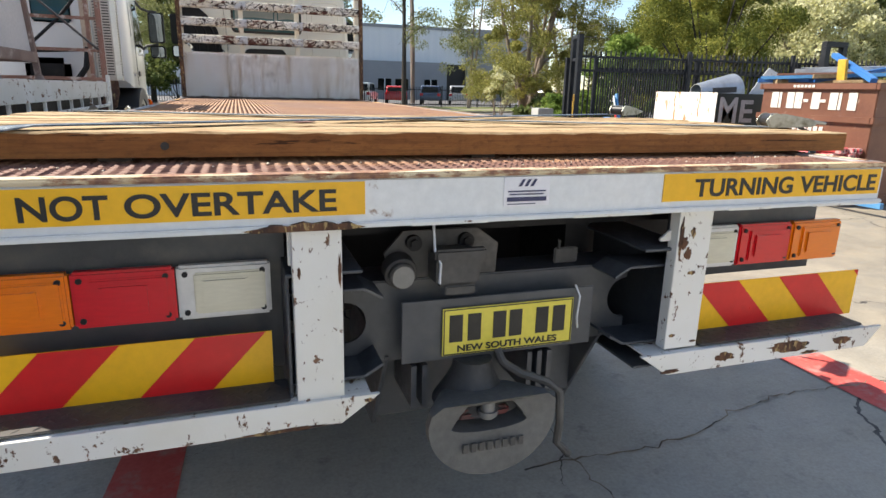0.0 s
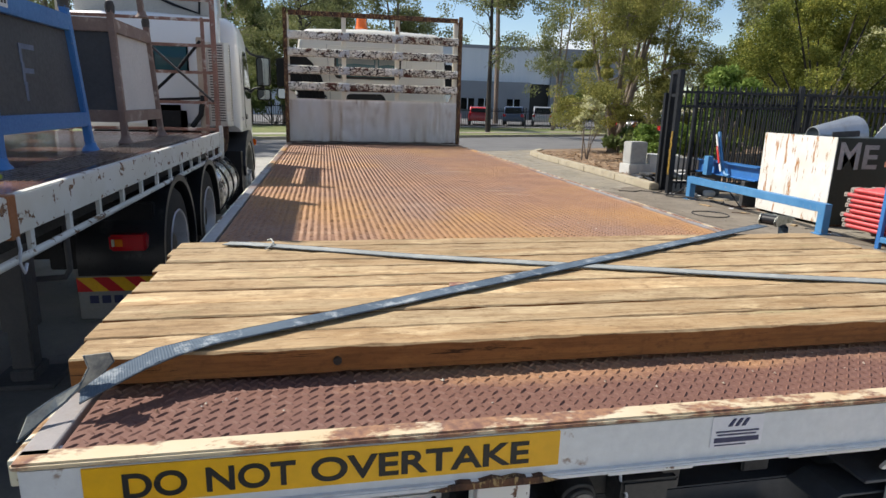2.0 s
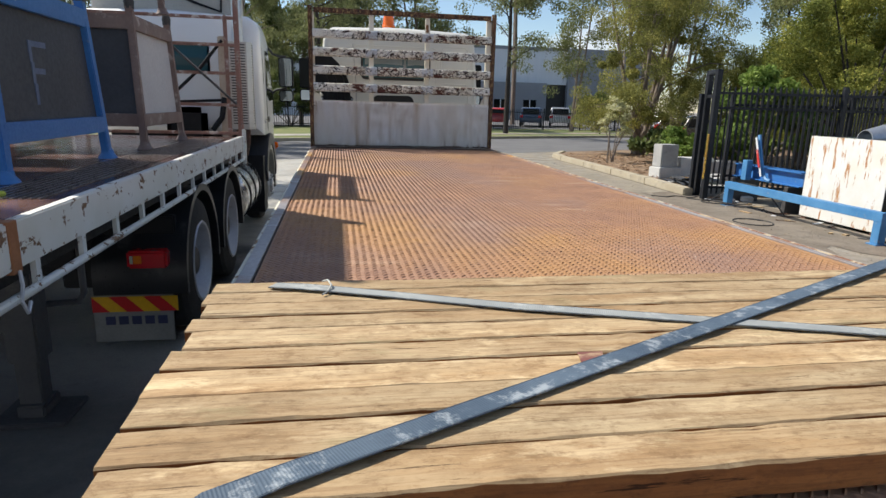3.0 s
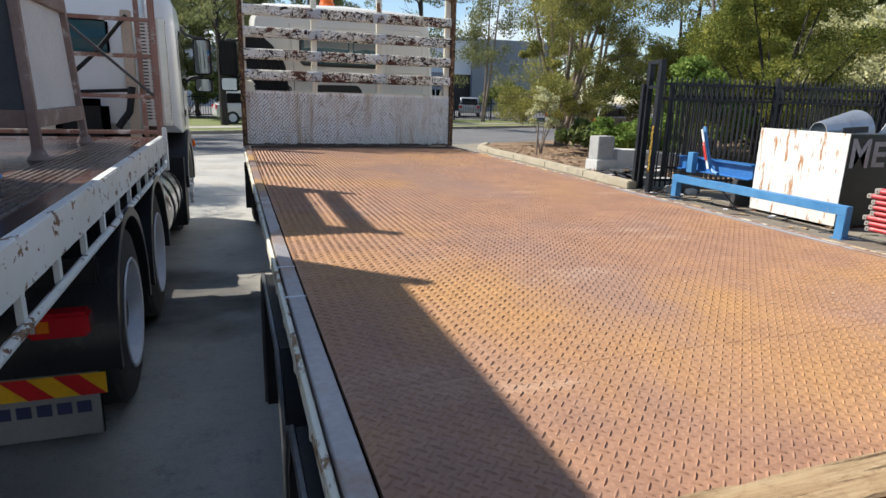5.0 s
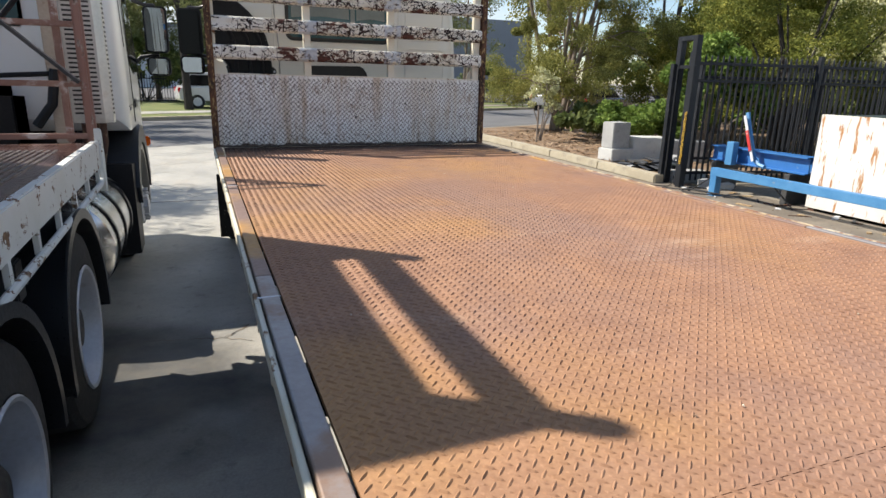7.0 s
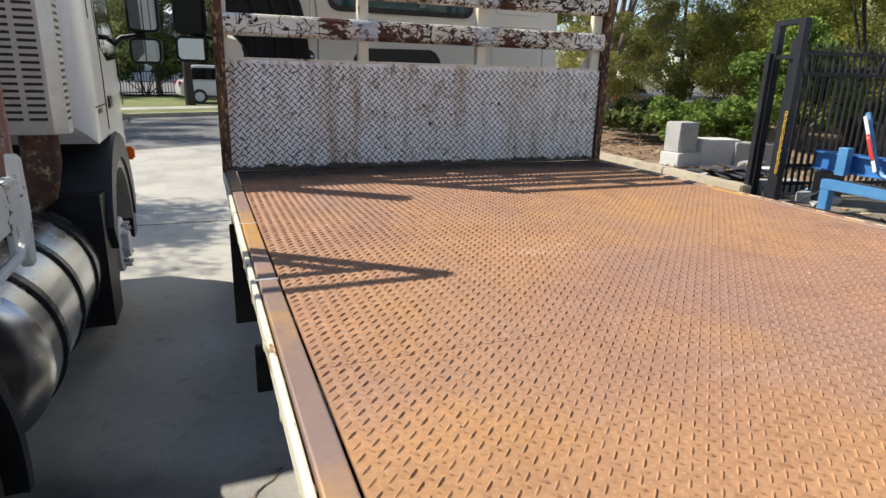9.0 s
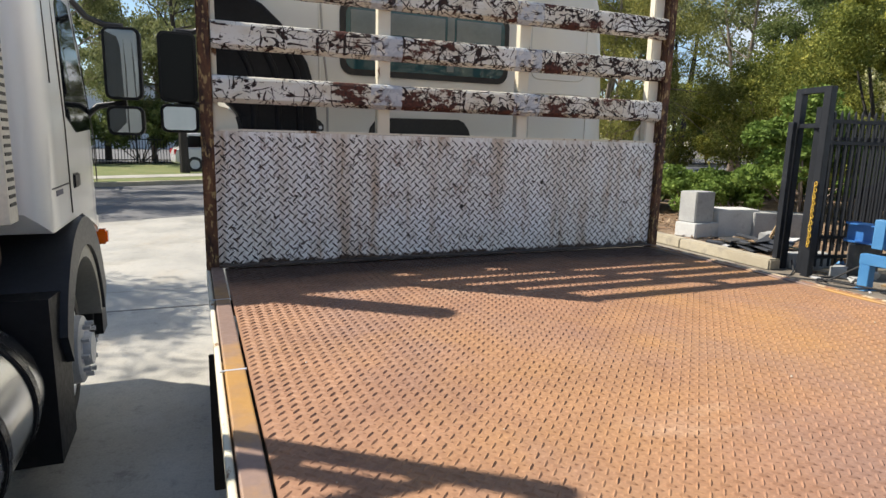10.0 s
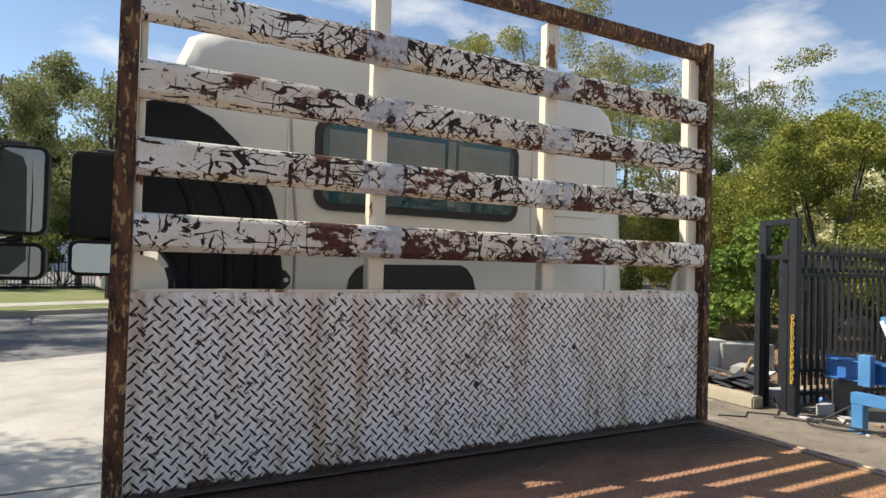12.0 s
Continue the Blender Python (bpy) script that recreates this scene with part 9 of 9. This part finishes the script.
tree((5.2, 47, 0.1), 14.5, 8, F["gum"], M["bark"], 57, "tall gum tree across the street", 2, 0.3, 110, 220, 0.24, 0.6, 1.1, 0.12, 0.24)
tree((15.0, 54, 0.1), 23, 9, F["gum"], M["bark"], 58, "very tall gum tree beyond the car park", 2, 0.5, 110, 230, 0.3, 0.75, 1.1, 0.1, 0.3)
tree((24, 47, 0.1), 20.5, 9, F["gum"], M["bark"], 59, "very tall gum tree beyond the street", 2, 0.5, 110, 230, 0.3, 0.75, 1.1, 0.1, 0.3)
tree((31.6, 40, 0.1), 17.5, 8, F["gum"], M["dark_bark"], 60, "tall gum with bare dark stems beyond the street", 3, 0.5, 100, 80, 0.28, 0.75, 1.1, 0.1, 0.3)
tree((-14, 41, 0.1), 12, 8, F["gum"], M["bark"], 62, "gum tree across the street", 2, 0.3, 100, 170, 0.24, 0.6, 1.1, 0.12, 0.24)
tree((-21, 40, 0.1), 13, 9, F["gum"], M["bark"], 63, "gum tree across the street", 2, 0.3, 100, 170, 0.26, 0.65, 1.1, 0.12, 0.24)
tree((-29, 38, 0.1), 13, 9, F["dark"], M["bark"], 64, "dark broad tree across the street", 2, 0.25, 100, 170, 0.26, 0.7, 0.8, 0.12, 0.24)
for k, (x, y, s) in enumerate(((-6.8, 40.5, 1.3), (-3.9, 41.2, 1.7), (-1.2, 42, 1.4), (2.6, 43, 1.2), (-10.5, 40, 1.6), (19, 44.5, 1.3), (-15, 39, 1.7))):
    bush((x, y, 0.1), (1.8 * s, 1.2 * s, 1.0 * s), F["dark"], 70 + k, "dark hedge shrub along the far fence", 36, 170, 0.2, 0.26, group="hedge along the far fence")
for k, (x, y, s) in enumerate(((40, 50, 3.0), (56, 40, 3.4), (60, 26, 3.6), (56, 14, 3.4), (48, 6, 3.2), (-36, 46, 3.4), (-46, 38, 3.4))):
    bush((x, y, 0), (1.9 * s, 1.6 * s, 1.25 * s), F["dark"], 80 + k, "dark distant tree mass", 80, 220, 0.34, 0.2, "distant_tree", category="tree", low=-0.5, group="distant trees")
# sapling with its stake in the garden bed
bush((7.6, 17.4, 0.1), (0.42, 0.42, 1.1), F["cream"], 90, "pale staked sapling in the garden bed", 26, 70, 0.075, 0.22, "sapling", category="sapling")
bm = bmesh.new()
rod(bm, (7.25, 17.0, 0.05), (7.25, 17.0, 1.1), 0.025, 8)
tagged(link("stake", bm, M["bark"]), "grey wooden stake beside the sapling", "stake")
# leaf litter and bark on the bed
rng_b = np.random.default_rng(5)
k = 2600
c = np.stack([rng_b.uniform(6.75, 10.5, k), rng_b.uniform(11.8, 20.5, k), rng_b.uniform(0.132, 0.16, k)], 1)
a = rng_b.normal(0, 1, (k, 3)) * np.array([1, 1, 0.15])
a /= np.linalg.norm(a, axis=1)[:, None]
b = np.cross(a, np.array([0, 0, 1.0])) + rng_b.normal(0, 0.2, (k, 3))
s_ = rng_b.uniform(0.04, 0.14, (k, 1))
vv = np.stack([c - a * s_, c + b * s_ * 0.22, c + a * s_, c - b * s_ * 0.22], 1).reshape(-1, 3)
F["litter"] = foliage("dry_leaf_litter", [(0.12, 0.075, 0.045), (0.24, 0.16, 0.1), (0.36, 0.28, 0.19)], 0.1)
tagged(raw("leaf_litter", vv.tolist(), ((np.arange(k) * 4)[:, None] + np.array([[0, 1, 2, 3]])).tolist(), F["litter"]), "dry leaves and bark strips strewn over the bed", "leaf litter", kind="stuff")

# ---- far fence, cars and buildings ----
ff = thing("street_fence", "low black picket fence along the far verge", "fence")
verts, faces = [], []
for i in range(620):
    x = -40 + i * 0.14
    y = 40.2 + 0.14 * (x + 4.4)
    o = len(verts)
    for z in (0.1, 1.55):
        verts += [(x - 0.015, y - 0.015, z), (x + 0.015, y - 0.015, z), (x + 0.015, y + 0.015, z), (x - 0.015, y + 0.015, z)]
    faces += [(o, o + 1, o + 5, o + 4), (o + 1, o + 2, o + 6, o + 5), (o + 2, o + 3, o + 7, o + 6), (o + 3, o, o + 4, o + 7)]
tagged(raw("picket", verts, faces, M["fence_paint"], ff), kind="stuff")
for z in (0.3, 1.35):
    bm = bmesh.new()
    bar(bm, (-40, 40.2 - 0.14 * 35.6, z), (47, 40.2 + 0.14 * 51.4, z), 0.04, 0.05)
    part("rail", bm, M["fence_paint"], ff)
for i in range(30):
    x = -40 + i * 3
    y = 40.2 + 0.14 * (x + 4.4)
    one("post", M["fence_paint"], ff, (x - 0.04, x + 0.04, y - 0.06, y + 0.02, 0.1, 1.65))
sheet("pavement_carpark", [(-60, 42), (-60, 34), (60, 50.5), (60, 74), (-60, 74)], 0.125, M["asphalt"], "grey car park behind the far fence")


def car(at, turn, paint, label, long=4.5, high=1.62, boot=0.25, name="car"):
    """A parked car: pressed body, glazed cabin, bumpers, lamps and wheels; its length runs along x."""
    c = thing(name, label, "car", at)
    c.rotation_euler = (0, 0, radians(turn))
    L, w = long / 2, 0.9
    bm = bmesh.new()
    low = [(-L, 0.35), (-L - 0.02, 0.75), (-L + 0.05, 0.95), (-L + boot, 1.0), (L - 1.2, 1.0), (L - 0.15, 0.85), (L, 0.65), (L, 0.35)]
    prism(bm, low, "y", -w, w)
    part("body", bm, paint, c, bevel=0.06, smooth=True)
    bm = bmesh.new()
    top = [(-L + boot - 0.1, 0.98), (-L + boot + 0.25, high - 0.05), (-L + boot + 0.6, high), (L - 2.0, high - 0.03), (L - 1.2, 0.98)]
    prism(bm, top, "y", -w + 0.1, w - 0.1)
    part("roof", bm, paint, c, bevel=0.05, smooth=True)
    for sy in (-1, 1):
        bm = bmesh.new()
        side = [(-L + boot + 0.1, 1.04), (-L + boot + 0.35, high - 0.13), (L - 2.05, high - 0.13), (L - 1.42, 1.04)]
        prism(bm, side, "y", sy * (w - 0.1), sy * (w - 0.085))
        part("side_window", bm, M["glass_dark"], c)
    bm = bmesh.new()
    vs = [bm.verts.new(p) for p in ((-L + boot - 0.09, -w + 0.2, 1.05), (-L + boot - 0.09, w - 0.2, 1.05), (-L + boot + 0.2, w - 0.25, high - 0.12), (-L + boot + 0.2, -w + 0.25, high - 0.12))]
    bm.faces.new(vs)
    part("rear_window", bm, M["glass_dark"], c)
    for sy in (-1, 1):
        one("tail_lamp", M["lens_red"], c, (-L - 0.03, -L + 0.1, sy * 0.88, sy * 0.62, 0.74, 0.95), "red tail lamp")
        for x in (-L + 0.75, L - 0.85):
            bm = bmesh.new()
            lathe(bm, [(0, 0.2), (0.02, 0.32), (0.2, 0.32), (0.215, 0.2), (0.2, 0.05)], (x, sy * (w - 0.19), 0.32), (0, sy, 0), 20)
            part("wheel", bm, M["rubber"], c, smooth=True)
            bm = bmesh.new()
            lathe(bm, [(0, 0.19), (0.018, 0.2), (0.012, 0.05)], (x, sy * (w + 0.012), 0.32), (0, sy, 0), 16)
            part("hubcap", bm, M["wheel_alu"], c, smooth=True)
    return c


M["car_white"] = surface("white_car_paint", (0.7, 0.7, 0.7), (0.74, 0.74, 0.74), 0.25, 0, 1, 30, None, bump=0, coat=0.5)
M["car_red"] = surface("red_car_paint", (0.5, 0.03, 0.03), (0.55, 0.04, 0.04), 0.25, 0, 1, 30, None, bump=0, coat=0.5)
M["car_blue"] = surface("slate_blue_car_paint", (0.05, 0.075, 0.13), (0.06, 0.09, 0.15), 0.25, 0.3, 1, 30, None, bump=0, coat=0.5)
M["car_silver"] = surface("silver_car_paint", (0.45, 0.46, 0.47), (0.5, 0.5, 0.51), 0.3, 0.6, 1, 30, None, bump=0, coat=0.5)
M["car_dark"] = surface("black_car_paint", (0.02, 0.022, 0.025), (0.03, 0.03, 0.035), 0.2, 0.2, 1, 30, None, bump=0, coat=0.5)
car((0.15, 34.4, 0.1), 8, M["car_white"], "white SUV parked on the far verge", 4.6, 1.65, 0.2, "parked_suv")
car((9.4, 49.5, 0.12), 70, M["car_white"], "white ute parked behind the far fence", 5.0, 1.7, 0.35, "parked_ute")
car((12.4, 50.3, 0.12), 75, M["car_red"], "red hatchback parked behind the far fence", 4.2, 1.5, 0.15, "parked_car")
car((15.8, 51.2, 0.12), 70, M["car_blue"], "slate-blue car parked behind the far fence", 4.5, 1.6, 0.2, "parked_car")
car((18.7, 52.0, 0.12), 70, M["car_silver"], "silver SUV parked behind the far fence", 4.5, 1.65, 0.2, "parked_suv")
car((17.6, 28.9, 0.01), 24, M["car_dark"], "dark car parked along the street", 4.6, 1.5, 0.3, "parked_car")
car((19.6, 35.0, 0.01), 24, M["car_silver"], "silver car parked along the street", 4.6, 1.5, 0.3, "parked_car")
car((3.2, 30.4, 0.1), 24, M["car_silver"], "silver car parked along the far kerb", 4.6, 1.55, 0.3, "parked_car")

M["wall_grey"] = surface("grey_wall_cladding", (0.24, 0.26, 0.29), (0.28, 0.3, 0.33), 0.7, 0, 0.3, 20, None, bump=0.05)
M["wall_pale"] = surface("pale_metal_cladding", (0.68, 0.72, 0.76), (0.74, 0.77, 0.80), 0.6, 0, 0.3, 20, None, bump=0.05, stretch=(8, 1, 0.1))
M["sign_green"] = surface("green_sign", (0.03, 0.42, 0.06), (0.04, 0.46, 0.08), 0.5, 0, 1, 20, None, bump=0)
ware = thing("warehouse", "pale metal warehouse with a low grey office front", "building")
one("upper_wall", M["wall_pale"], ware, (9, 40, 76, 100, 4.6, 9.0), "pale ribbed metal cladding")
one("fascia", M["wall_grey"], ware, (9, 40, 75.9, 76, 8.7, 9.1), "grey roof edge")
one("pier", M["wall_grey"], ware, (28.2, 40, 75.5, 76.2, 0, 9.0), "grey wall beside the loading door")
one("loading_door", M["letter_black"], ware, (25.2, 28.2, 76.2, 76.4, 0, 6.2), "dark open loading door")
one("door_head", M["wall_pale"], ware, (25.2, 28.2, 75.8, 76.2, 6.2, 7.0), "pale lintel above the door")
office = one("office_front", M["wall_grey"], ware, (9, 25.2, 74.8, 76.6, 0, 4.7), "low grey office front")
for x in (16.2, 18.4, 22.2):
    one("window", M["glass_dark"], ware, (x, x + 1.7, 74.76, 74.79, 1.2, 2.6), "dark office window")
    one("window_frame", M["wall_pale"], ware, (x + 0.8, x + 0.9, 74.74, 74.76, 1.2, 2.6), "pale window mullion")
one("green_sign", M["sign_green"], ware, (11.2, 13.4, 74.74, 74.79, 2.4, 4.0), "plain green sign board")
shed = thing("far_shed", "long pale shed beyond the gum trees", "building")
one("wall", M["wall_pale"], shed, (-45, 4, 72, 90, 0, 6.0), "pale metal wall")
one("roof", M["wall_grey"], shed, (-45.5, 4.5, 71.5, 90.5, 6.0, 6.4), "grey roof edge")
# workshop that closes the yard behind the camera, kept pale to bounce sunlight forward
work = thing("workshop", "large pale metal workshop closing the yard", "building")
one("wall", M["wall_pale"], work, (-26, 26, -17, -16.6, 0, 7.5), "pale metal wall")
one("roller_door", M["wall_pale"], work, (-4, 3, -16.6, -16.55, 0, 4.6), "pale roller door")
# unseen wall, added to close off the west side
one("wall_west", M["wall_grey"], work, (-18.3, -18.0, -16.6, 12.0, 0, 3.3), "plain grey unseen wall added to close the yard")
